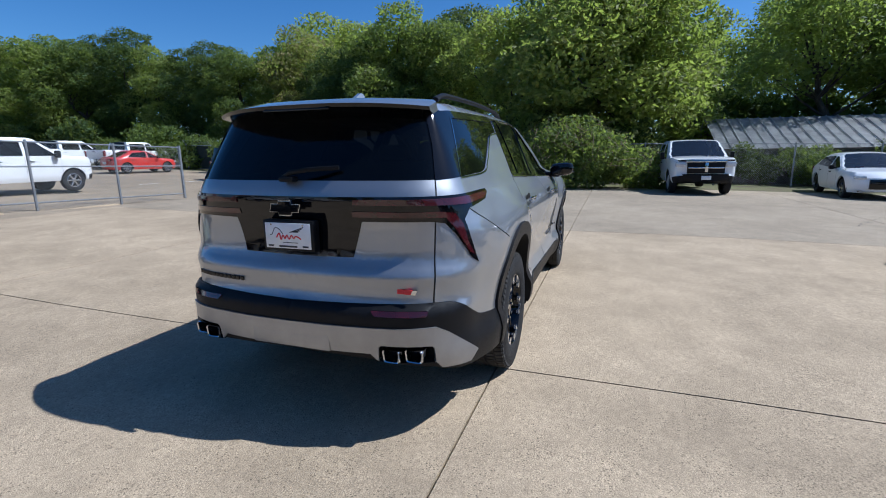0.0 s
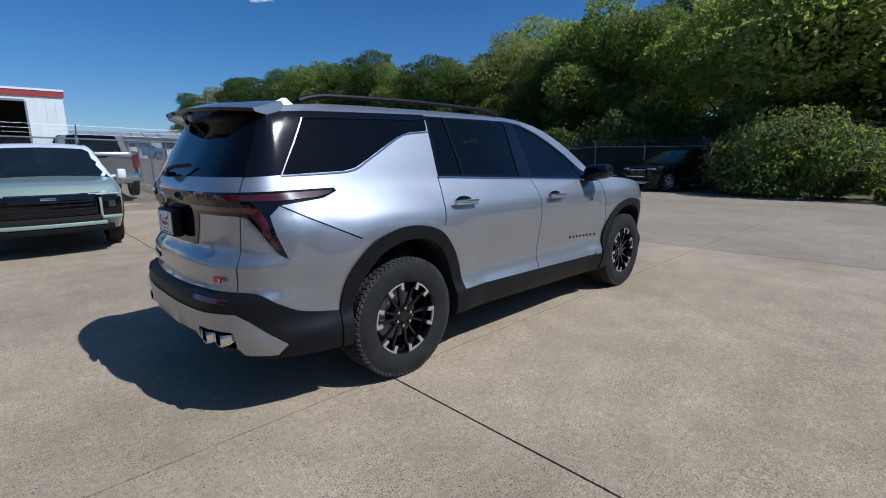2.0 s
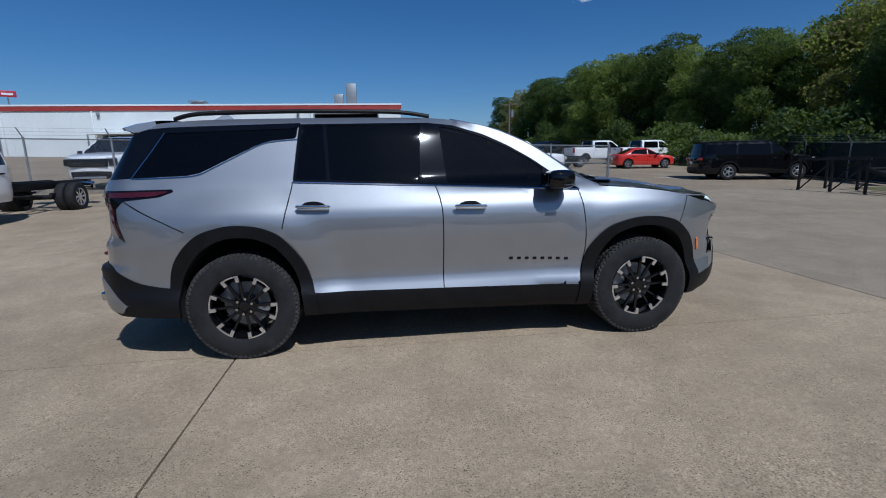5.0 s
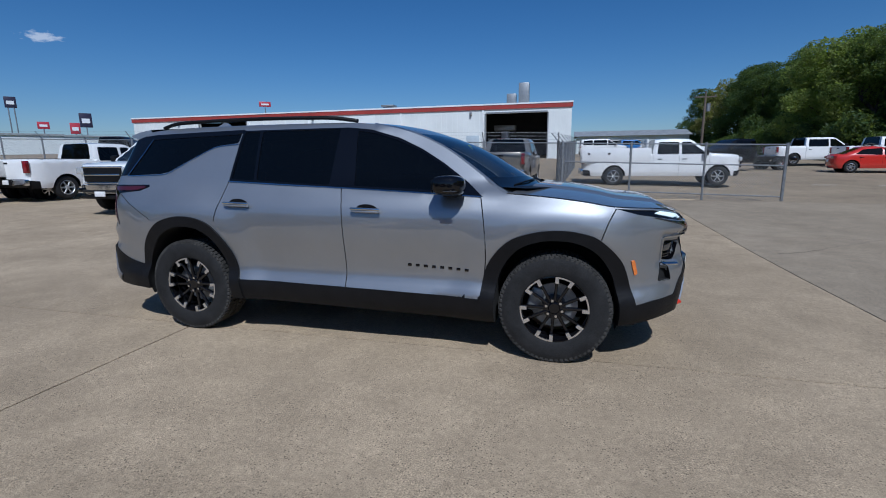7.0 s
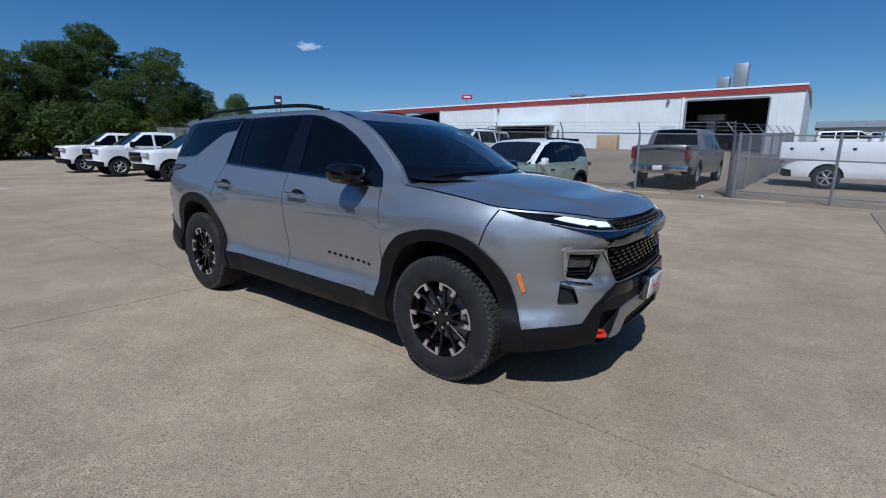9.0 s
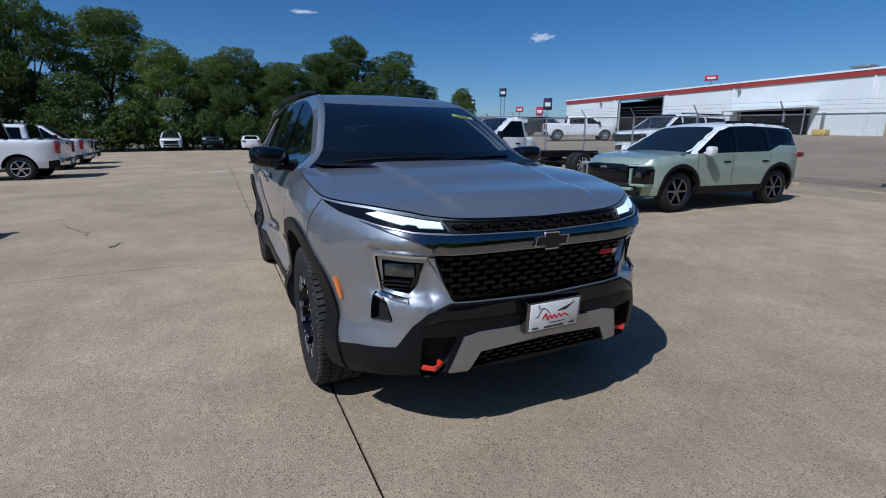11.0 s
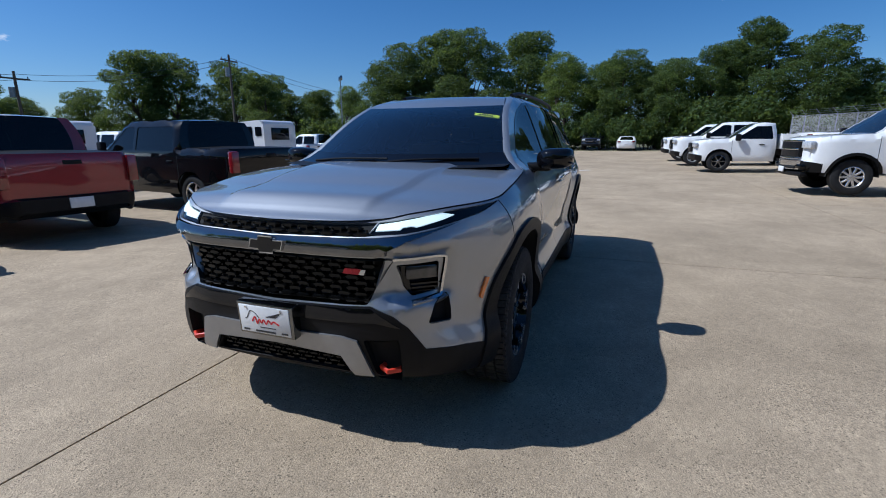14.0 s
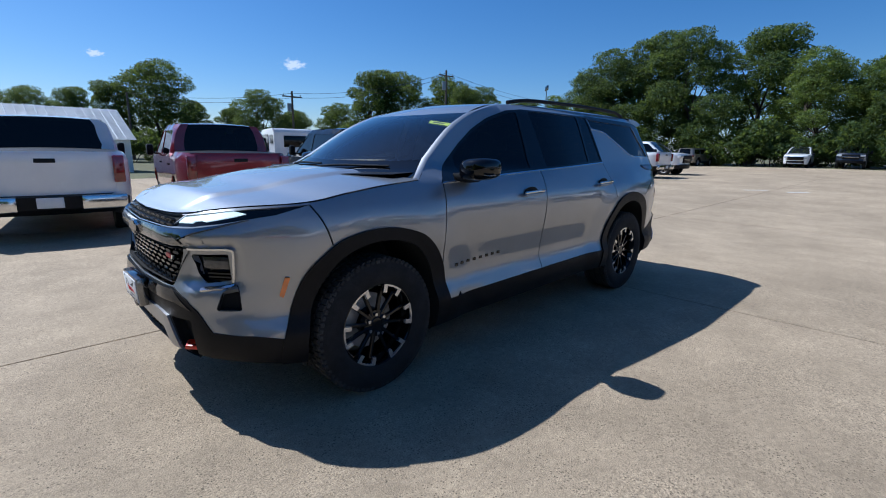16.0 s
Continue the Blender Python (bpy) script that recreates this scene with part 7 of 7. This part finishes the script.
def tube(pts, w, h, material, name, parent=car, sides=8):
    """A flattened bar along a line of places."""
    bm = bmesh.new()
    rings = []
    for i, p in enumerate(pts):
        p = Vector(p)
        d = (Vector(pts[min(i + 1, len(pts) - 1)]) - Vector(pts[max(i - 1, 0)])).normalized()
        lat = d.cross(Vector((0, 0, 1))).normalized()
        up = lat.cross(d)
        rings.append([bm.verts.new(p + lat * w * math.cos(2 * math.pi * k / sides) + up * h * math.sin(2 * math.pi * k / sides)) for k in range(sides)])
    for a, b in zip(rings, rings[1:]):
        for k in range(sides):
            j = (k + 1) % sides
            bm.faces.new((a[k], a[j], b[j], b[k]))
    bm.faces.new(rings[0])
    bm.faces.new(rings[-1][::-1])
    bmesh.ops.recalc_face_normals(bm, faces=bm.faces)
    return part(name, bm, material, parent)


for s in (1, -1):
    tube([(x, s * y, z) for x, y, z in smooth_line([(-.46, -.585, 1.752), (-.34, -.58, 1.785), (-.15, -.575, 1.797), (.4, -.565, 1.808), (1.0, -.545, 1.804), (1.25, -.53, 1.794), (1.43, -.515, 1.768)], 4)],
         .019, .016, PLASTIC, "roof_rail")
    # wing mirror: cap, black lower half, glass, arm
    mir = new("wing_mirror")
    mir.parent = car
    mir.matrix_basis = pose(2.34, -1.03 * s, 1.268, 0, 0, 0)
    bm = bmesh.new()
    bmesh.ops.create_uvsphere(bm, u_segments=20, v_segments=12, radius=1)
    for v in bm.verts:
        x, y, z = v.co
        sq = lambda c: math.copysign(abs(c) ** 0.62, c)
        v.co = Vector((sq(x) * .108 - .025 * abs(y), sq(y) * .125, sq(z) * .070 + .012 * (y * -s)))
    part("mirror_cap", bm, GLOSS, mir, "gloss black mirror cap")
    # gloss black, not mirror-bright: the dark reflection is put into the glass colour
    part("mirror_glass", boxes((-.119, -.111, -.08, .08, -.042, .042), bevel=.003), GLOSS, mir)
    part("mirror_signal", boxes((-.02, .072, -s * .122 - .012, -s * .122 + .012, -.035, -.027), bevel=.003), SMOKED, mir)
    bm = boxes((-.065, .055, min(s * .02, s * .27), max(s * .02, s * .27), -.085, -.030), bevel=.02)
    part("mirror_arm", bm, PLASTIC, mir)
    # door handles, each over an almost flat black disc that paints its cup's shade
    for u, z in ((.545, 1.112), (1.677, 1.085)):
        h = new("door_handle")
        h.parent = car
        p = skin(u, z)
        h.matrix_basis = pose(p.x, p.y * s, p.z, 0, 1.5, 0)
        part("handle_bar", boxes((-.120, .120, -s * .040 - .009, -s * .040 + .009, -.004, .016), bevel=.008), CHROME, h)
        part("handle_shell", boxes((-.112, .112, -s * .034 - .012, -s * .034 + .012, -.022, -.003), bevel=.010), SILVER, h)
        bm = bmesh.new()
        ring = [bm.verts.new((.085 * math.cos(a), -s * .003, .036 * math.sin(a) + .004)) for a in [2 * math.pi * q / 24 for q in range(24)]]
        mid_ = bm.verts.new((0, -s * .001, .004))
        for q in range(24):
            bm.faces.new((ring[q], ring[(q + 1) % 24], mid_))
        bmesh.ops.recalc_face_normals(bm, faces=bm.faces)
        part("handle_cup_shade", bm, PLASTIC, h)
    # exhaust tips
    for u0 in (-1.225, -1.115):
        p = skin(u0, .470, -.035)
        bm = bmesh.new()
        ring = rounded([(-.046, -.034), (.040, -.034), (.050, .034), (-.050, .034)], .016, 4)
        loops = []
        for x, sc in ((-.055, 1.0), (-.064, .93), (-.06, .80), (.10, .78)):
            loops.append([bm.verts.new((p.x + x, p.y * s + a * sc, p.z + c * sc)) for a, c in ring])
        outer = [bm.verts.new((p.x + .10, p.y * s + a, p.z + c)) for a, c in ring]
        loops = [outer] + loops
        for a, b in zip(loops, loops[1:]):
            for i in range(len(ring)):
                j = (i + 1) % len(ring)
                bm.faces.new((a[i], a[j], b[j], b[i]))
        bmesh.ops.recalc_face_normals(bm, faces=bm.faces)
        part("exhaust_tip", bm, CHROME, car, "chrome exhaust tip")
    # red tow hook
    q = skin(4.05, .44)
    tube([(q.x - .07, s * (q.y - .045), q.z - .045), (q.x - .02, s * (q.y - .042), q.z - .04), (q.x + .012, s * q.y, q.z - .042), (q.x - .01, s * (q.y + .042), q.z - .036), (q.x - .07, s * (q.y + .045), q.z - .045)],
         .011, .013, HOOKRED, "tow_hook")
    # fog lamp insides
    q = skin(3.87, .83, -.028)
    part("fog_lens", boxes((-.012, .012, -.075, .075, -.032, .032), bevel=.01, m=Matrix.Translation((q.x, q.y * s, q.z)) @ pose(0, 0, 0, 0, 0, -38 * s)), SMOKED, car)
    for k in range(4):
        q = skin(3.85 + .005 * k, .778 - .018 * k, -.022)
        part("fog_slat", boxes((-.012, .012, -.07 + .008 * k, .07 - .012 * k, -.004, .004), m=Matrix.Translation((q.x, q.y * s, q.z)) @ pose(0, 0, 0, 0, 0, -38 * s)), GLOSS, car)


def grille_links(name, u0, u1, z0, z1, rows, pitch, out, hx, hz):
    """Staggered flat links that make the grille's mesh."""
    bm = bmesh.new()
    for r in range(rows):
        z = z0 + (z1 - z0) * (r + .5) / rows
        n = int((2 * (u1 - u0)) / pitch)
        for i in range(n + 1):
            c = (i + (.5 if r % 2 else 0)) * pitch - (u1 - u0)
            u = U1 - abs(c)
            if u < u0 + .02 + (.10 * (z1 - z) if name == "grille_mesh" else 0):
                continue
            p = skin(u, z, out)
            e = skin(min(U1, u + .02), z, out) - skin(u - .02, z, out)
            ang = math.atan2(e.y, e.x)
            sgn = 1 if c < 0 else -1
            m = Matrix.Translation((p.x, p.y * sgn, p.z)) @ Matrix.Rotation(ang * sgn if sgn > 0 else -ang, 4, "Z")
            hexa = [(-hx, 0), (-hx * .62, hz), (hx * .62, hz), (hx, 0), (hx * .62, -hz), (-hx * .62, -hz)]
            a = [bm.verts.new(m @ Vector((x, -.0 + .0, q))) for x, q in hexa]
            nrm = m.to_3x3() @ Vector((0, -1 if sgn > 0 else 1, 0))
            b = [bm.verts.new(v.co + nrm * .018 + (Vector(v.co) - Vector(m.translation)) * -.25) for v in a]
            bm.faces.new(b)
            for k in range(6):
                bm.faces.new((a[k], a[(k + 1) % 6], b[(k + 1) % 6], b[k]))
            if r < rows - 1:
                # upright tie to the link above, a step behind the links
                step = (z1 - z0) / rows
                for dx in (-hx * .5, hx * .5):
                    q4 = [bm.verts.new(m @ Vector((dx + w_, 0, h_)) + nrm * .006) for w_, h_ in ((-.004, 0), (.004, 0), (.004, step), (-.004, step))]
                    bm.faces.new(q4)
    bmesh.ops.recalc_face_normals(bm, faces=bm.faces)
    return tagged(part(name, bm, LINKS, car, "gloss black woven grille links", smooth=False), kind="stuff")


grille_links("grille_mesh", 4.075, U1, .70, .905, 8, .088, -.034, .041, .0095)
grille_links("upper_grille_mesh", 4.14, U1, .996, 1.036, 2, .088, -.012, .041, .008)
grille_links("lower_grille_mesh", 4.27, U1, .385, .465, 4, .070, -.026, .030, .006)


def emblem(x, z, facing):
    """Plain cross-shaped badge."""
    e = new("badge")
    e.parent = car
    e.matrix_basis = Matrix.Translation((x, 0, z)) @ Matrix.Rotation(0 if facing > 0 else math.pi, 4, "Z")
    pts = [(-.095, -.022), (-.042, -.022), (-.037, -.040), (.037, -.040), (.042, -.022), (.083, -.022), (.095, .022), (.042, .022), (.037, .040), (-.037, .040), (-.042, .022), (-.083, .022)]
    bm = bmesh.new()
    prism(bm, pts, 0, .012)
    m = Matrix(((0, 1, 0, 0), (1, 0, 0, 0), (0, 0, 1, 0), (0, 0, 0, 1)))
    bmesh.ops.transform(bm, matrix=m, verts=bm.verts)
    bmesh.ops.recalc_face_normals(bm, faces=bm.faces)
    part("badge_rim", bm, CHROME, e, smooth=False)
    bm = bmesh.new()
    prism(bm, [(a * .92, c * .84) for a, c in pts], .010, .016)
    bmesh.ops.transform(bm, matrix=m, verts=bm.verts)
    bmesh.ops.recalc_face_normals(bm, faces=bm.faces)
    part("badge_face", bm, GLOSS, e, smooth=False)


emblem(4.016, .945, 1)
emblem(-1.085, 1.195, -1)


def dealer_plate(x, z, facing, holder):
    """A plate with a plain drawing: a red stroke, a dark wing and small bars."""
    e = new("plate")
    e.parent = car
    e.matrix_basis = pose(x, 0, z, 0, 4 if facing > 0 else 0, 0 if facing > 0 else 180)
    e.matrix_basis = e.matrix_basis @ Matrix.Diagonal((1, .92, .92, 1))
    part("plate_holder", boxes((-.05, .004, -.168, .168, -.085, .088), bevel=.008), holder, e)
    part("plate_face", boxes((.004, .009, -.150, .150, -.070, .074), bevel=.003), PLATEW, e)

    swap = Matrix(((0, 1, 0, 0), (1, 0, 0, 0), (0, 0, 1, 0), (0, 0, 0, 1)))

    def ink(name, pts, material, d):
        bm = bmesh.new()
        prism(bm, pts, .009, .009 + d)
        bmesh.ops.transform(bm, matrix=swap, verts=bm.verts)
        bmesh.ops.recalc_face_normals(bm, faces=bm.faces)
        part(name, bm, material, e, smooth=False)

    def ink_line(name, pts, w, material, d):
        bm = bmesh.new()
        for a, b in zip(pts, pts[1:]):
            prism(bm, strip([a, b], w), .009, .009 + d)
        bmesh.ops.transform(bm, matrix=swap, verts=bm.verts)
        bmesh.ops.recalc_face_normals(bm, faces=bm.faces)
        part(name, bm, material, e, smooth=False)

    wave = smooth_line([(-.075, -.010), (-.055, .016), (-.045, -.020), (-.030, .006), (-.018, -.014), (-.004, .006), (.010, -.016), (.026, .006), (.040, -.012), (.056, .002), (.088, -.014)], 4)
    ink_line("red_stroke", wave, .0075, INKRED, .0015)
    ink_line("horse_outline", smooth_line([(-.118, .004), (-.104, .008), (-.092, .030), (-.080, .046), (-.060, .042), (-.042, .026), (-.030, .012)], 4), .004, INK, .001)
    for k in range(4):
        ink_line("wing_feather", [(.014 + .006 * k, .022 + .001 * k), (.052 + .006 * k, .034 - .003 * k), (.108 - .012 * k, .054 - .010 * k)], .0045, INK, .001)
    ink("small_bar", strip([(-.030, -.036), (.065, -.036)], .004), INK, .0012)
    ink("lower_bar", strip([(-.060, -.058), (.060, -.058)], .010), INK, .0012)
    for y in (-.115, .115):
        ink("corner_mark", strip([(y - .018, -.056), (y + .018, -.056)], .009), INK, .0014)
    for y in (-.105, .105):
        ink("plate_screw", circle(y, .064, .006, 8), CHROME, .003)


dealer_plate(4.068, .602, 1, DCHROME)
dealer_plate(-1.082, 1.050, -1, PLASTIC)
# model letters as plain dark bars on the doors and the tailgate, red trim marks
for s in (1, -1):
    for k in range(8):
        p = skin(2.0 + .063 * k, .672 - .003 * k)
        part("letter_bar", boxes((p.x - .015, p.x + .015, p.y * s - .004, p.y * s + .004, p.z - .010, p.z + .010), bevel=.002), GLOSS, car)
for k in range(12):
    p = skin(-1.08 - .033 * (11 - k), .795, .003)
    part("letter_bar", boxes((p.x - .006, p.x + .002, -p.y - .011, -p.y + .011, p.z - .012, p.z + .012), bevel=.002), GLOSS, car)


def trim_mark(x, y, z, facing, w=.105):
    e = new("trim_badge")
    e.parent = car
    e.matrix_basis = pose(x, y, z, 0, 0, 0 if facing > 0 else 180)
    for a, b, mt in ((-.5, -.12, INKRED), (-.10, .24, INKRED), (.27, .5, CHROME)):
        bm = bmesh.new()
        prism(bm, [(a * w - .006, -.012), (b * w - .006, -.012), (b * w + .006, .012), (a * w + .006, .012)], 0, .008)
        bmesh.ops.transform(bm, matrix=Matrix(((0, 1, 0, 0), (1, 0, 0, 0), (0, 0, 1, 0), (0, 0, 0, 1))), verts=bm.verts)
        bmesh.ops.recalc_face_normals(bm, faces=bm.faces)
        part("mark", bm, mt, e, smooth=False)


trim_mark(3.957, .41, .842, 1)
q = skin(-1.16, .788)
trim_mark(q.x - .005, q.y, q.z, -1)
# rear wiper, hitch cover, brake ducts
tube([(-1.035, .04, 1.345), (-1.04, .0, 1.368), (-1.025, -.10, 1.384), (-.985, -.26, 1.392)], .009, .012, PLASTIC, "rear_wiper")
part("wiper_pivot", boxes((-1.058, -1.0, -.03, .06, 1.322, 1.352), bevel=.012), PLASTIC, car)
part("hitch_cover", boxes((-1.137, -1.10, -.24, .24, .468, .60), bevel=.01), SKID, car, "silver hitch cover panel")
# windscreen wipers and cowl
for y0, y1 in ((-.62, .02), (-.02, .60)):
    tube([tuple(Vector((screen_edge(g_).x + (.14 + .12 * g_) * (1 - (y_ / .76) ** 2) + .012, y_, screen_edge(g_).z + .004)))
          for y_, g_ in ((y0, .90), (y0 * .7 + y1 * .3, .865), ((y0 + y1) / 2, .855), (y1, .85))], .006, .007, PLASTIC, "windscreen_wiper")
part("windscreen_sticker", boxes((-.004, .004, -.095, .095, -.018, .018), m=Matrix.Translation((2.178, .50, 1.566)) @ pose(0, 0, 0, 0, -59, 0) @ pose(0, 0, 0, 0, 0, 9)), STICKER, car, "yellow stock sticker")
for k in range(6):
    part("sticker_bar", boxes((-.002, .0055, -.055 + .018 * k, -.044 + .018 * k, -.009, .009), m=Matrix.Translation((2.178, .50, 1.566)) @ pose(0, 0, 0, 0, -59, 0) @ pose(0, 0, 0, 0, 0, 9)), INK, car)
# inside: dashboard, wheel, seats
part("dashboard", boxes((1.95, 2.72, -.72, .72, .85, 1.165), bevel=.06), ASHGREY, car)
bm = bmesh.new()
lathe(bm, [(.165, -.014), (.185, -.010), (.185, .010), (.165, .014), (.165, -.014)], 28)
box(bm, -.16, .16, -.012, .012, -.02, .02, .008)
bmesh.ops.transform(bm, matrix=pose(1.83, .37, 1.10, 0, 0, 90) @ pose(0, 0, 0, 22, 0, 0), verts=bm.verts)
part("steering_wheel", bm, PLASTIC, car)
for x in (1.20, .30):
    for y in (-.37, .37):
        part("seat", boxes((x - .12, x + .42, y - .25, y + .25, .62, .86), (x - .26, x - .06, y - .24, y + .24, .80, 1.36), (x - .25, x - .13, y - .13, y + .13, 1.38, 1.54), bevel=.05), ASHGREY, car)
part("seat", boxes((-.55, -.42, -.55, .55, .7, 1.42), bevel=.05), ASHGREY, car)
part("cabin_floor", boxes((-.80, 2.0, -.80, .80, .47, .60)), DARK, car)


# ---- its wheels ----
def hero_wheel():
    R, rim = WHEEL_R, .240
    bt = bmesh.new()
    lathe(bt, [(rim, .11), (rim + .004, .122), (rim + .02, .130), (rim + .075, .136), (R - .045, .133), (R - .018, .120), (R - .012, .10), (R - .012, -.10), (R - .018, -.120), (R - .045, -.133),
               (rim + .075, -.136), (rim + .02, -.130), (rim + .004, -.122), (rim, -.11)], 64)
    n = 68
    tread = bmesh.new()
    for i in range(n):
        a = 360 * i / n
        for y0, y1, sh in ((-.118, -.070, 0), (-.060, -.012, .5), (.012, .060, 0), (.070, .118, .5)):
            m = pose(0, 0, 0, 0, a + sh * 360 / n, 0)
            box(tread, R - .018, R - .003, y0, y1, -.0145, .0145, .002, m @ pose(0, 0, 0, 8 if y0 < 0 else -8, 0, 0), 1)
        m = pose(0, 0, 0, 0, a, 0)
        if i % 2 == 0:
            for y0 in (-.1265, .1075):
                box(tread, R - .046, R - .010, y0, y0 + .019, -.0135, .0135, .004, m, 1)
        else:
            for y0 in (-.1255, .1085):
                box(tread, R - .034, R - .010, y0, y0 + .017, -.013, .013, .004, m, 1)
    br = bmesh.new()
    lathe(br, [(rim, -.112), (rim + .006, -.118), (rim - .004, -.120), (rim - .012, -.108), (rim - .016, .10)], 64)
    for i in range(12):
        a = 30 * i + (-2 if i % 2 else 2) + 15
        m = pose(0, 0, 0, 0, a, 0)
        vs = box(br, .052, .214, -.086, -.060, -.0105, .0105, .004, m, 1)
        box(br, .205, .236, -.106, -.066, -.011, .011, .004, m, 1)
    lathe(br, [(0.0, -.092), (.036, -.092), (.042, -.086), (.080, -.080), (.084, -.060), (.084, 0.0)], 36)
    tip = bmesh.new()
    ring = lambda r_, a0, a1, n_: [(r_ * math.cos(radians(a0 + (a1 - a0) * k / n_)), r_ * math.sin(radians(a0 + (a1 - a0) * k / n_))) for k in range(n_ + 1)]
    prism(tip, ring(.240, -16.3, 16.3, 16) + [(.192 * math.cos(radians(16.6)), .192 * math.sin(radians(16.6)))] + ring(.192, 9.2, 9.2, 1)[:1] + ring(.229, 10, -10, 12)
          + ring(.192, -9.2, -9.2, 1)[:1] + [(.192 * math.cos(radians(-16.6)), .192 * math.sin(radians(-16.6)))], -.121, -.102)
    bmesh.ops.recalc_face_normals(tip, faces=tip.faces)
    nut = bmesh.new()
    rod(nut, (.058, -.070, 0), (.058, -.098, 0), .0105, 6)
    bd = bmesh.new()
    lathe(bd, [(.0, .0), (.165, .0), (.165, .02)], 40)
    box(bd, -.19, -.09, -.035, .05, -.09, .09, .02)
    return [("tyre", bt, RUBBER), ("tread", tread, TREAD), ("rim", br, GLOSS), ("brake_disc", bd, STEEL)], tip, nut


proto = None
for wx in WHEEL_X:
    for s in (-1, 1):
        hub = new("wheel")
        hub.parent = car
        hub.matrix_basis = pose(wx, s * .845, WHEEL_R, 0, (17 if wx else 40), 0) if s < 0 else pose(wx, s * .845, WHEEL_R, 0, 0, 180) @ pose(0, 0, 0, 0, (25 if wx else 50), 0)
        if proto is None:
            rows_, tip_, nut_ = hero_wheel()
            proto = [part(n_, b_, m_, hub) for n_, b_, m_ in rows_]
            for i in range(6):
                for nm_, b_, m_, turn in (("machined_tip", tip_, MACHINED, 60 * i + 30), ("wheel_nut", nut_, CHROME, 60 * i)):
                    if i == 0:
                        first = part(nm_, b_, m_, hub)
                        MESHES[nm_] = first.data
                        o = first
                    else:
                        o = new(nm_, MESHES[nm_])
                        o.parent = hub
                    o.matrix_basis = pose(0, 0, 0, 0, turn, 0)
                    proto.append(o)
        else:
            for o in proto:
                c = bpy.data.objects.new(o.name.split(".")[0], o.data)
                scene.collection.objects.link(c)
                c.parent = hub
                c.matrix_basis = o.matrix_basis

slabs()
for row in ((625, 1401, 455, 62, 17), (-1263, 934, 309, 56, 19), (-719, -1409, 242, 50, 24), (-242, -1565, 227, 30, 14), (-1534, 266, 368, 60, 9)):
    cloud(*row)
